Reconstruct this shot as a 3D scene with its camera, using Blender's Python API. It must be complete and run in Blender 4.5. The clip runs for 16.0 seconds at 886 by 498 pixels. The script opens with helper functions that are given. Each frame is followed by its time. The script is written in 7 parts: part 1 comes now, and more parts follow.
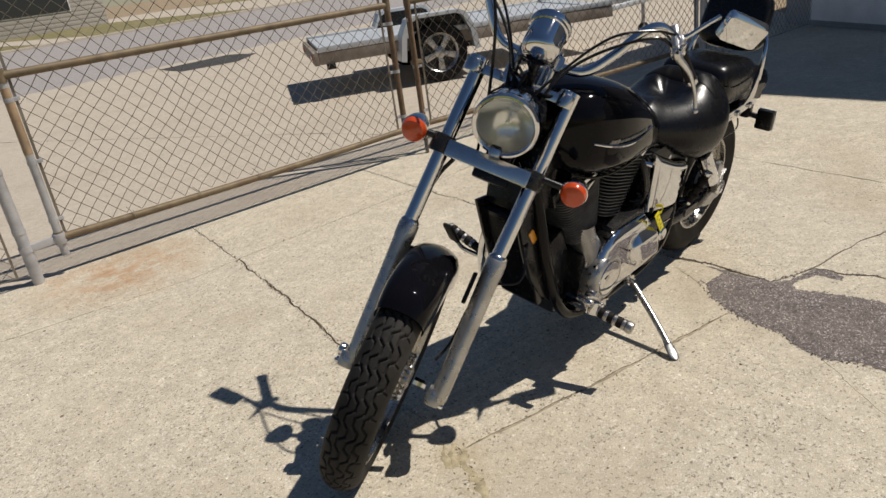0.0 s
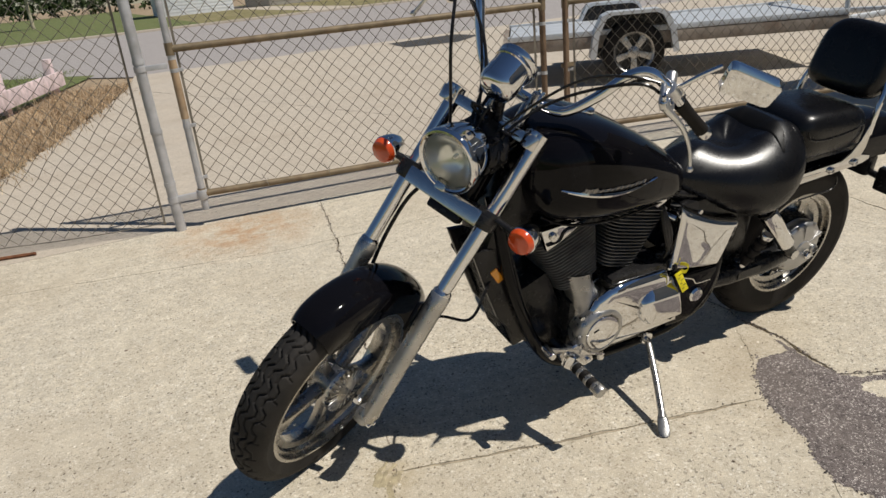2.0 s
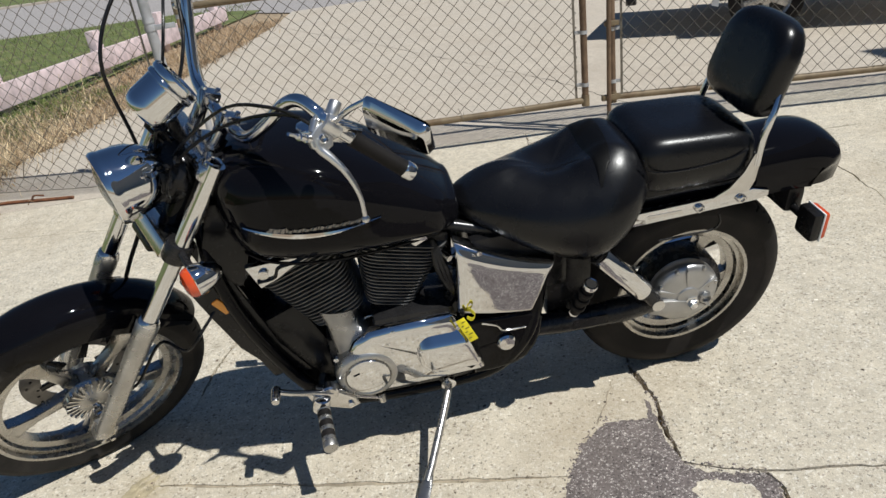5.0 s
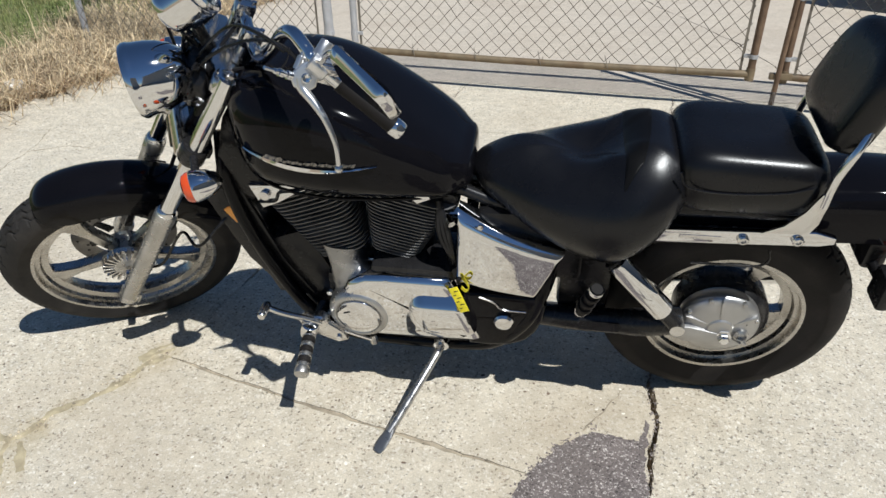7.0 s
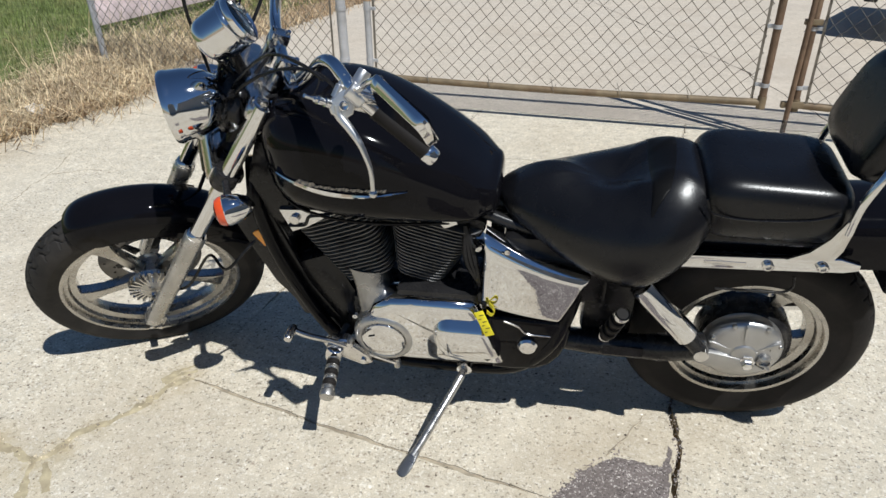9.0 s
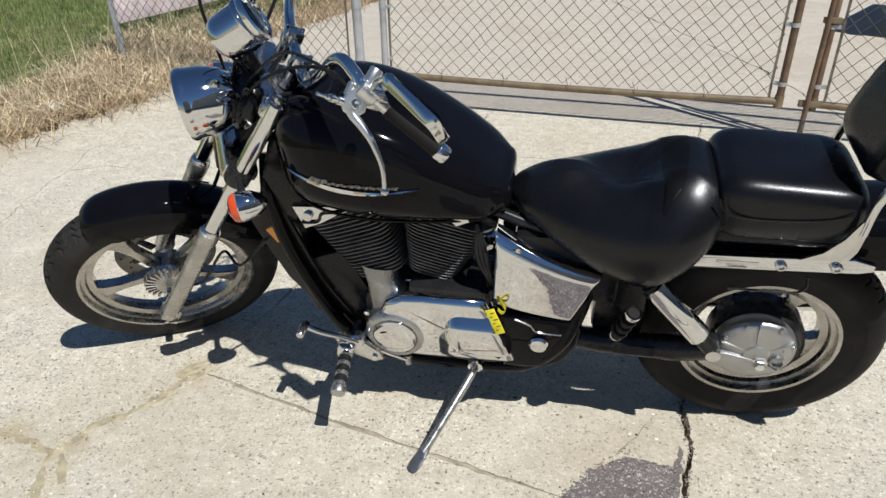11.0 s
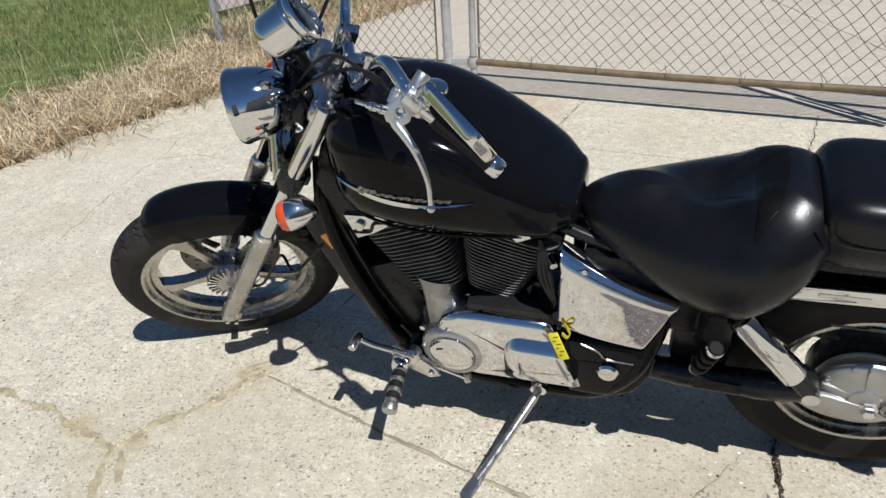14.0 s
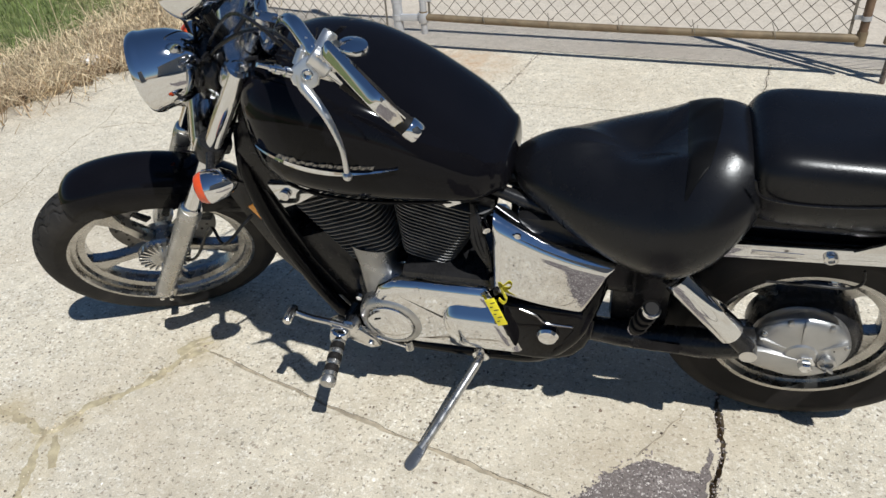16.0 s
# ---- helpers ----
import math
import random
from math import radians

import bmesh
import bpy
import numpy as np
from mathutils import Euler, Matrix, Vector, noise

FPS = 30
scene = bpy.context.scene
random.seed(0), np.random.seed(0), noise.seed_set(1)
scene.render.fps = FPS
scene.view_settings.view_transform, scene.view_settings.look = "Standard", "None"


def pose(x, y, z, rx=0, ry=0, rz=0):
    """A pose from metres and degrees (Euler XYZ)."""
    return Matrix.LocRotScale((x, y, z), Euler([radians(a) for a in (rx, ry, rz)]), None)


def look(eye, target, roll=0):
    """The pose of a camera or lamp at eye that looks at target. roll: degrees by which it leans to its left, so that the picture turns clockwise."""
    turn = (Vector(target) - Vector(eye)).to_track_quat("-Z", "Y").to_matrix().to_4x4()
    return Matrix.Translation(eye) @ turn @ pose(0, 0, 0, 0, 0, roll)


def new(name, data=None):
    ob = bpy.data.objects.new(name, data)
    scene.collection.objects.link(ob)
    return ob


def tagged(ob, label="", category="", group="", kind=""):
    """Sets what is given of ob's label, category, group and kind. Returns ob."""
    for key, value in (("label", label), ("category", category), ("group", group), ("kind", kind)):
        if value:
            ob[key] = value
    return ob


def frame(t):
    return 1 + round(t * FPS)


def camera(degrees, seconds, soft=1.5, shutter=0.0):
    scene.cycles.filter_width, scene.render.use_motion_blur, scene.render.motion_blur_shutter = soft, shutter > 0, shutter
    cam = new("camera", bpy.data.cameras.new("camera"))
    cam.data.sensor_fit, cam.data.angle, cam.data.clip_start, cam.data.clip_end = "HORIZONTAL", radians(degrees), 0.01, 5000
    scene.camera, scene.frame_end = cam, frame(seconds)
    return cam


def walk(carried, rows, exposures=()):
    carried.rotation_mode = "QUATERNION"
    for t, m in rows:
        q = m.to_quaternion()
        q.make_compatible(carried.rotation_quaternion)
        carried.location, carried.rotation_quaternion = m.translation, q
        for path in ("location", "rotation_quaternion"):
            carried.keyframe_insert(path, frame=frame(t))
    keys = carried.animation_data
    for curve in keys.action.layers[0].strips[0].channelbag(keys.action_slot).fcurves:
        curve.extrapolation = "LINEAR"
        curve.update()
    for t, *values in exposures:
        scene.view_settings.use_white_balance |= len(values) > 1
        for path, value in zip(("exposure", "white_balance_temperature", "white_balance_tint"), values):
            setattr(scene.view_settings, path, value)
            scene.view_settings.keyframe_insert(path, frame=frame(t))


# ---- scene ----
cam = camera(65.1, 16.0)
PATH = [
    (0, (-1.051, -1.328, 1.315), (0.216, 0.016, 0.548), -8.2),
    (0.5, (-0.818, -1.459, 1.293), (0.503, -0.215, 0.452), -5.4),
    (1, (-0.712, -1.584, 1.299), (0.502, -0.208, 0.503), -5.9),
    (1.5, (-0.602, -1.701, 1.356), (0.338, -0.123, 0.564), -6.5),
    (2, (-0.438, -1.697, 1.335), (0.317, 0.001, 0.596), -5.7),
    (2.5, (-0.223, -1.718, 1.325), (0.445, -0.021, 0.505), -5.5),
    (3, (-0.027, -1.828, 1.348), (0.483, -0.1, 0.48), -5.1),
    (3.5, (0.142, -1.777, 1.328), (0.495, -0.017, 0.447), -6.3),
    (4, (0.349, -1.686, 1.321), (0.776, 0.05, 0.424), -3.9),
    (4.5, (0.579, -1.745, 1.322), (0.905, 0.038, 0.477), -5.7),
    (4.7, (0.66, -1.766, 1.346), (0.923, 0.028, 0.501), -7.3),
    (6.8, (1.19, -1.644, 1.373), (0.998, 0.055, 0.336), 0.3),
    (7, (1.163, -1.648, 1.387), (0.899, 0.047, 0.359), -0.6),
    (7.5, (1.143, -1.653, 1.397), (0.853, 0.066, 0.417), -1.2),
    (8, (1.118, -1.676, 1.395), (0.836, 0.054, 0.431), -0.4),
    (10.5, (1.112, -1.675, 1.404), (0.826, 0.05, 0.432), -0.7),
    (11, (1.122, -1.68, 1.4), (0.799, 0.039, 0.429), -0.7),
    (11.5, (1.158, -1.655, 1.386), (0.797, 0.048, 0.402), -0.8),
    (12, (1.144, -1.644, 1.393), (0.785, 0.058, 0.406), -2.2),
    (12.5, (1.131, -1.61, 1.377), (0.866, 0.087, 0.352), -1.0),
    (13, (1.21, -1.445, 1.361), (0.903, 0.227, 0.307), 0.3),
    (13.5, (1.186, -1.413, 1.356), (0.747, 0.252, 0.338), -0.6),
    (14, (1.172, -1.51, 1.398), (0.586, 0.116, 0.391), -3.4),
    (14.5, (1.2, -1.554, 1.423), (0.617, 0.058, 0.392), -3.6),
    (15, (1.25, -1.444, 1.383), (0.794, 0.17, 0.294), -5.2),
    (15.5, (1.247, -1.408, 1.374), (0.812, 0.209, 0.281), -2.3),
    (16, (1.239, -1.432, 1.378), (0.744, 0.156, 0.268), -4.1),
]
walk(cam, [(t, look(eye, target, roll)) for t, eye, target, roll in PATH], [(0, -0.07, 6550, 11), (2.0, -0.04, 6450, 10), (3.5, 0.02, 6250, 9), (4.5, 0.07, 6100, 8), (7.0, 0.25, 5850, 8), (16.0, 0.25, 5850, 8)])
from mathutils import geometry


# ---- light ----
SUN_DIR = Vector((0.47, -0.42, 1.0)).normalized()
world = bpy.data.worlds.new("sky")
scene.world = world
world.use_nodes = True
_nt = world.node_tree
_sky = _nt.nodes.new("ShaderNodeTexSky")
_sky.sky_type = "NISHITA"
_sky.sun_disc = False
_sky.sun_elevation = math.asin(SUN_DIR.z)
_sky.sun_rotation = math.atan2(SUN_DIR.x, SUN_DIR.y)
_sky.air_density = 1.0
_sky.dust_density = 0.0
_sky.ozone_density = 4.5
_nt.links.new(_sky.outputs[0], _nt.nodes["Background"].inputs[0])
_nt.nodes["Background"].inputs[1].default_value = 0.047
_sl = bpy.data.lights.new("sun", "SUN")
_sl.energy = 4.4
_sl.angle = radians(0.53)
_sl.color = (1.0, 0.95, 0.86)
sun = new("sun", _sl)
sun.matrix_world = look(SUN_DIR * 30, (0, 0, 0))
scene.view_settings.exposure = 0.0


# ---- materials ----
def mat(name, base, rough=0.5, metal=0.0, coat=0.0, spec=0.5, var=0.0, scale=8.0, bump=0.0, bump_scale=200.0,
        rough_var=0.0, trans=0.0, ior=1.45, dirt=None, dirt_scale=3.0, dirt_amt=0.0, island=0.0):
    """A surface with two scales of variation: broad stains and fine grain, and a fine relief."""
    m = bpy.data.materials.new(name)
    m.use_nodes = True
    nt = m.node_tree
    n, l = nt.nodes, nt.links
    b = n["Principled BSDF"]
    b.inputs["Base Color"].default_value = (*base, 1)
    b.inputs["Roughness"].default_value = rough
    b.inputs["Metallic"].default_value = metal
    b.inputs["Coat Weight"].default_value = coat
    b.inputs["Coat Roughness"].default_value = 0.03
    b.inputs["Specular IOR Level"].default_value = spec
    b.inputs["Transmission Weight"].default_value = trans
    b.inputs["IOR"].default_value = ior
    tc = n.new("ShaderNodeTexCoord")
    out = None
    if var or dirt_amt:
        t1 = n.new("ShaderNodeTexNoise")
        t1.inputs["Scale"].default_value = scale
        t1.inputs["Detail"].default_value = 8
        l.new(tc.outputs["Object"], t1.inputs["Vector"])
        r = n.new("ShaderNodeMapRange")
        r.inputs["From Min"].default_value, r.inputs["From Max"].default_value = 0.3, 0.7
        r.inputs["To Min"].default_value, r.inputs["To Max"].default_value = 1 - var, 1 + var
        l.new(t1.outputs["Fac"], r.inputs["Value"])
        mx = n.new("ShaderNodeMix")
        mx.data_type, mx.blend_type = "RGBA", "MULTIPLY"
        mx.inputs["Factor"].default_value = 1
        mx.inputs["A"].default_value = (*base, 1)
        l.new(r.outputs["Result"], mx.inputs["B"])
        out = mx.outputs["Result"]
        if dirt_amt:
            t2 = n.new("ShaderNodeTexNoise")
            t2.inputs["Scale"].default_value = dirt_scale
            t2.inputs["Detail"].default_value = 10
            t2.inputs["Roughness"].default_value = 0.65
            l.new(tc.outputs["Object"], t2.inputs["Vector"])
            r2 = n.new("ShaderNodeMapRange")
            r2.inputs["From Min"].default_value, r2.inputs["From Max"].default_value = 0.5, 0.68
            r2.inputs["To Max"].default_value = dirt_amt
            l.new(t2.outputs["Fac"], r2.inputs["Value"])
            m2 = n.new("ShaderNodeMix")
            m2.data_type = "RGBA"
            l.new(r2.outputs["Result"], m2.inputs["Factor"])
            l.new(out, m2.inputs["A"])
            m2.inputs["B"].default_value = (*dirt, 1)
            out = m2.outputs["Result"]
        if island:
            oi = n.new("ShaderNodeNewGeometry")
            r3 = n.new("ShaderNodeMapRange")
            r3.inputs["To Min"].default_value, r3.inputs["To Max"].default_value = 1 - island, 1 + island
            l.new(oi.outputs["Random Per Island"], r3.inputs["Value"])
            m3 = n.new("ShaderNodeMix")
            m3.data_type, m3.blend_type = "RGBA", "MULTIPLY"
            m3.inputs["Factor"].default_value = 1
            l.new(out, m3.inputs["A"])
            l.new(r3.outputs["Result"], m3.inputs["B"])
            out = m3.outputs["Result"]
        l.new(out, b.inputs["Base Color"])
    if rough_var:
        t4 = n.new("ShaderNodeTexNoise")
        t4.inputs["Scale"].default_value = scale * 2.3
        t4.inputs["Detail"].default_value = 6
        l.new(tc.outputs["Object"], t4.inputs["Vector"])
        r4 = n.new("ShaderNodeMapRange")
        r4.inputs["From Min"].default_value, r4.inputs["From Max"].default_value = 0.35, 0.65
        r4.inputs["To Min"].default_value, r4.inputs["To Max"].default_value = max(0.0, rough - rough_var), rough + rough_var
        l.new(t4.outputs["Fac"], r4.inputs["Value"])
        l.new(r4.outputs["Result"], b.inputs["Roughness"])
    if bump:
        t3 = n.new("ShaderNodeTexNoise")
        t3.inputs["Scale"].default_value = bump_scale
        t3.inputs["Detail"].default_value = 4
        l.new(tc.outputs["Object"], t3.inputs["Vector"])
        bp = n.new("ShaderNodeBump")
        bp.inputs["Strength"].default_value = bump
        bp.inputs["Distance"].default_value = 0.002
        l.new(t3.outputs["Fac"], bp.inputs["Height"])
        l.new(bp.outputs["Normal"], b.inputs["Normal"])
    return m


def speckled(name, base, pebble_dark, pebble_light, pebble=0.011, amount=0.5, stain=(0.3, 0.24, 0.17), stain_amt=0.35, rough=0.88,
             grain=0.30, pits=0.10, spots=(), relief=0.5, edge=(0.25, 0.55), plain=(0.28, 0.72), holes=0.0):
    """Concrete or tarmac with its stones showing: stones of several tones in a grainy paste, dark pits, broad stains, a fine relief.
    spots: stains with a place of their own, as (x, y, radius, colour)."""
    m = bpy.data.materials.new(name)
    m.use_nodes = True
    nt = m.node_tree
    n, l = nt.nodes, nt.links
    b = n["Principled BSDF"]
    b.inputs["Roughness"].default_value = rough
    b.inputs["Specular IOR Level"].default_value = 0.2
    tc = n.new("ShaderNodeTexCoord")
    wob = n.new("ShaderNodeTexNoise")
    wob.inputs["Scale"].default_value = 150
    l.new(tc.outputs["Object"], wob.inputs["Vector"])
    wmix = n.new("ShaderNodeMix")
    wmix.data_type, wmix.blend_type = "RGBA", "LINEAR_LIGHT"
    wmix.inputs["Factor"].default_value = 0.008
    l.new(tc.outputs["Object"], wmix.inputs["A"])
    l.new(wob.outputs["Color"], wmix.inputs["B"])

    def noise_tex(scale, detail=6, rgh=0.6):
        t = n.new("ShaderNodeTexNoise")
        t.inputs["Scale"].default_value, t.inputs["Detail"].default_value, t.inputs["Roughness"].default_value = scale, detail, rgh
        l.new(tc.outputs["Object"], t.inputs["Vector"])
        return t.outputs["Fac"]

    def ranged(v, a, b2, c0, c1):
        r = n.new("ShaderNodeMapRange")
        for k, q in zip(("From Min", "From Max", "To Min", "To Max"), (a, b2, c0, c1)):
            r.inputs[k].default_value = q
        l.new(v, r.inputs["Value"])
        return r.outputs["Result"]

    def mixed(fac, a, b2, mode="MIX"):
        x = n.new("ShaderNodeMix")
        x.data_type, x.blend_type = "RGBA", mode
        for sock, v in (("Factor", fac), ("A", a), ("B", b2)):
            if isinstance(v, (int, float)):
                x.inputs[sock].default_value = v
            elif isinstance(v, tuple):
                x.inputs[sock].default_value = (*v, 1)
            else:
                l.new(v, x.inputs[sock])
        return x.outputs["Result"]

    def stones(size):
        vo = n.new("ShaderNodeTexVoronoi")
        vo.inputs["Scale"].default_value = 1 / size
        l.new(wmix.outputs["Result"], vo.inputs["Vector"])
        sep = n.new("ShaderNodeSeparateColor")
        l.new(vo.outputs["Color"], sep.inputs["Color"])
        return vo.outputs["Distance"], sep.outputs["Red"], sep.outputs["Green"]

    # stones of the mix in several tones, ragged and of many sizes
    d1, r1, g1 = stones(pebble)
    ramp = n.new("ShaderNodeValToRGB")
    e = ramp.color_ramp.elements
    e[0].position, e[0].color = 0.0, (*pebble_dark, 1)
    e[1].position, e[1].color = 1.0, (*pebble_light, 1)
    for p, c_ in ((0.10, pebble_dark), (plain[0], base), (plain[1], base), (0.90, pebble_light)):
        ramp.color_ramp.elements.new(p).color = (*c_, 1)
    l.new(r1, ramp.inputs["Fac"])
    body = ranged(d1, edge[0], edge[1], amount, 0.0)
    col = mixed(body, base, ramp.outputs["Color"])
    # grain of the paste at two sizes
    col = mixed(1.0, col, ranged(noise_tex(260, 5, 0.7), 0.28, 0.72, 1 - grain, 1 + grain), "MULTIPLY")
    col = mixed(1.0, col, ranged(noise_tex(24, 6, 0.65), 0.3, 0.7, 1 - grain * 0.5, 1 + grain * 0.5), "MULTIPLY")
    # dark and light grains, ragged, gathered in places
    many = ranged(noise_tex(3.5, 4, 0.6), 0.35, 0.65, -0.02, 0.02)
    adm = n.new("ShaderNodeMath")
    adm.operation = "ADD"
    l.new(noise_tex(0.62 / pebble, 2.5, 0.55), adm.inputs[0])
    l.new(many, adm.inputs[1])
    dark = ranged(adm.outputs[0], 0.70 - pits, 0.73 - pits, 0.0, 0.8)
    col = mixed(dark, col, tuple(0.34 * q for q in base))
    wn = n.new("ShaderNodeMapping")
    wn.inputs["Location"].default_value = (3.1, 7.7, 1.3)
    l.new(tc.outputs["Object"], wn.inputs["Vector"])
    t5 = n.new("ShaderNodeTexNoise")
    t5.inputs["Scale"].default_value, t5.inputs["Detail"].default_value = 0.95 / pebble, 2.5
    l.new(wn.outputs["Vector"], t5.inputs["Vector"])
    col = mixed(ranged(t5.outputs["Fac"], 0.67 - pits, 0.72 - pits, 0.0, 0.6), col, pebble_light)
    # open pits and single stones of the size of a fingertip
    if holes:
        for size, off, tone, lo, amt in ((0.021, 0.0, tuple(0.22 * q for q in base), 0.74, 0.85), (0.034, 4.3, tuple(0.40 * q for q in base), 0.80, 0.7), (0.026, 9.1, tuple(min(0.85, 1.32 * q) for q in base), 0.72, 0.65)):
            mp = n.new("ShaderNodeMapping")
            mp.inputs["Location"].default_value = (off, off * 1.7, 0)
            l.new(wmix.outputs["Result"], mp.inputs["Vector"])
            vh = n.new("ShaderNodeTexVoronoi")
            vh.inputs["Scale"].default_value = 1 / size
            l.new(mp.outputs["Vector"], vh.inputs["Vector"])
            sp_ = n.new("ShaderNodeSeparateColor")
            l.new(vh.outputs["Color"], sp_.inputs["Color"])
            chosen = ranged(sp_.outputs["Red"], lo, lo + 0.01, 0.0, 1.0)
            reach = ranged(sp_.outputs["Green"], 0.0, 1.0, 0.07, 0.20)
            cmp_ = n.new("ShaderNodeMath")
            cmp_.operation = "SUBTRACT"
            l.new(reach, cmp_.inputs[0])
            l.new(vh.outputs["Distance"], cmp_.inputs[1])
            spot = ranged(cmp_.outputs[0], 0.0, 0.03, 0.0, holes * amt)
            both = n.new("ShaderNodeMath")
            both.operation = "MULTIPLY"
            l.new(chosen, both.inputs[0])
            l.new(spot, both.inputs[1])
            col = mixed(both.outputs[0], col, tone)
    # mottling and a drift of tone across the slabs
    col = mixed(1.0, col, ranged(noise_tex(8, 5, 0.6), 0.3, 0.7, 1 - grain * 0.32, 1 + grain * 0.32), "MULTIPLY")
    gray = sum(base) / 3
    col = mixed(ranged(noise_tex(0.7, 5, 0.55), 0.42, 0.66, 0.0, 0.15), col, tuple(0.45 * q + 0.55 * gray * 1.04 for q in base))
    # broad stains, light and dark
    col = mixed(ranged(noise_tex(1.1, 10, 0.62), 0.50, 0.72, 0.0, stain_amt), col, stain)
    col = mixed(ranged(noise_tex(2.7, 8, 0.6), 0.52, 0.72, 0.0, stain_amt * 0.6), col, tuple(min(0.8, 1.22 * q) for q in base))
    for x, y, rad, colour in spots:
        vs = n.new("ShaderNodeVectorMath")
        vs.operation = "DISTANCE"
        l.new(tc.outputs["Object"], vs.inputs[0])
        vs.inputs[1].default_value = (x, y, 0)
        fall = ranged(vs.outputs["Value"], rad * 0.2, rad, 0.85, 0.0)
        pat = ranged(noise_tex(7, 8, 0.7), 0.36, 0.62, 0.0, 1.0)
        mm = n.new("ShaderNodeMath")
        mm.operation = "MULTIPLY"
        l.new(fall, mm.inputs[0])
        l.new(pat, mm.inputs[1])
        col = mixed(mm.outputs[0], col, colour)
    l.new(col, b.inputs["Base Color"])
    bp = n.new("ShaderNodeBump")
    bp.inputs["Strength"].default_value = relief
    bp.inputs["Distance"].default_value = 0.004
    ad = n.new("ShaderNodeMath")
    ad.operation = "SUBTRACT"
    l.new(noise_tex(180, 6, 0.7), ad.inputs[0])
    l.new(dark, ad.inputs[1])
    l.new(ad.outputs["Value"], bp.inputs["Height"])
    l.new(bp.outputs["Normal"], b.inputs["Normal"])
    return m


M_CONC = speckled("aggregate_concrete", (0.555, 0.490, 0.380), (0.21, 0.155, 0.115), (0.78, 0.73, 0.64), 0.0088, 0.8, (0.43, 0.355, 0.255), 0.6, pits=0.074, grain=0.32, relief=0.65, holes=1.0,
                  spots=((0.10, 2.42, 0.55, (0.43, 0.245, 0.12)), (0.03, -0.13, 0.10, (0.42, 0.335, 0.20)), (-0.03, -0.24, 0.08, (0.43, 0.35, 0.22)), (-0.10, -0.36, 0.08, (0.43, 0.35, 0.22)),
                         (-0.20, -0.52, 0.13, (0.42, 0.345, 0.215)), (-0.14, -0.44, 0.07, (0.43, 0.35, 0.22)), (-0.15, -0.64, 0.10, (0.43, 0.35, 0.22)), (-0.36, -0.45, 0.09, (0.43, 0.35, 0.22))))
M_DRIVE = speckled("drive_concrete", (0.49, 0.425, 0.345), (0.28, 0.22, 0.17), (0.62, 0.56, 0.48), 0.014, 0.5, (0.38, 0.31, 0.24), 0.5, grain=0.2, pits=0.02)
M_TARMAC = speckled("crumbled_tarmac", (0.165, 0.138, 0.130), (0.030, 0.025, 0.024), (0.66, 0.60, 0.55), 0.0058, 1.0, (0.25, 0.21, 0.18), 0.3, grain=0.35, pits=-0.05, relief=0.9, edge=(0.36, 0.52), plain=(0.34, 0.50))
M_ROAD = speckled("road_tarmac", (0.345, 0.315, 0.30), (0.22, 0.20, 0.19), (0.45, 0.42, 0.40), 0.03, 0.5, (0.29, 0.265, 0.25), 0.4, pits=0.0)
M_SAND = mat("joint_sand", (0.33, 0.28, 0.205), 0.95, var=0.35, scale=25, bump=0.6, bump_scale=200, dirt=(0.14, 0.11, 0.075), dirt_scale=7, dirt_amt=0.5)
# Flat dark tone for the shadow lying on the drive.
M_DRIVESHADE = mat("drive_shade_tone", (0.055, 0.052, 0.05), 0.8, var=0.3, scale=4)
M_CRUMB = mat("stone_crumbs", (0.24, 0.205, 0.185), 0.85, var=0.3, scale=60, island=0.7)
M_BROWNW = mat("withered_weed", (0.42, 0.30, 0.18), 0.9, var=0.3, scale=8, dirt=(0.19, 0.12, 0.07), dirt_scale=3, dirt_amt=0.6, island=0.5)
M_SEAMSAND = mat("seam_sand", (0.385, 0.325, 0.21), 0.95, var=0.35, scale=30, bump=0.8, bump_scale=220, dirt=(0.33, 0.26, 0.17), dirt_scale=14, dirt_amt=0.5)
M_PALESTONE = mat("pale_aggregate", (0.74, 0.68, 0.58), 0.85, var=0.2, scale=60, island=0.3)
M_PALEGRIT = mat("pale_grit", (0.46, 0.39, 0.28), 0.9, var=0.3, scale=40, island=0.6)
M_DARKPIT = mat("dark_aggregate", (0.13, 0.095, 0.07), 0.9, var=0.3, scale=60, island=0.5)
M_GROUND = mat("dry_ground", (0.34, 0.255, 0.165), 0.95, var=0.35, scale=14, bump=0.6, bump_scale=60, dirt=(0.17, 0.12, 0.07), dirt_scale=6, dirt_amt=0.6)
M_TURF = mat("turf", (0.12, 0.145, 0.045), 0.95, var=0.4, scale=6, bump=0.8, bump_scale=60, dirt=(0.26, 0.22, 0.11), dirt_scale=1.5, dirt_amt=0.6)
M_VERGE = mat("dry_verge_grass", (0.20, 0.175, 0.075), 0.95, var=0.35, scale=3, bump=0.8, bump_scale=60, dirt=(0.34, 0.28, 0.17), dirt_scale=0.6, dirt_amt=0.8)
M_LEAF = mat("tree_leaves", (0.050, 0.075, 0.025), 0.6, var=0.3, scale=2, dirt=(0.10, 0.11, 0.03), dirt_scale=1.0, dirt_amt=0.5, island=0.5)
M_BARK = mat("pale_bark", (0.42, 0.37, 0.27), 0.9, var=0.3, scale=12, bump=0.5, bump_scale=60)
M_STRAW = mat("dry_straw", (0.60, 0.48, 0.305), 0.85, var=0.3, scale=9, dirt=(0.26, 0.17, 0.095), dirt_scale=3, dirt_amt=0.7, island=0.55)
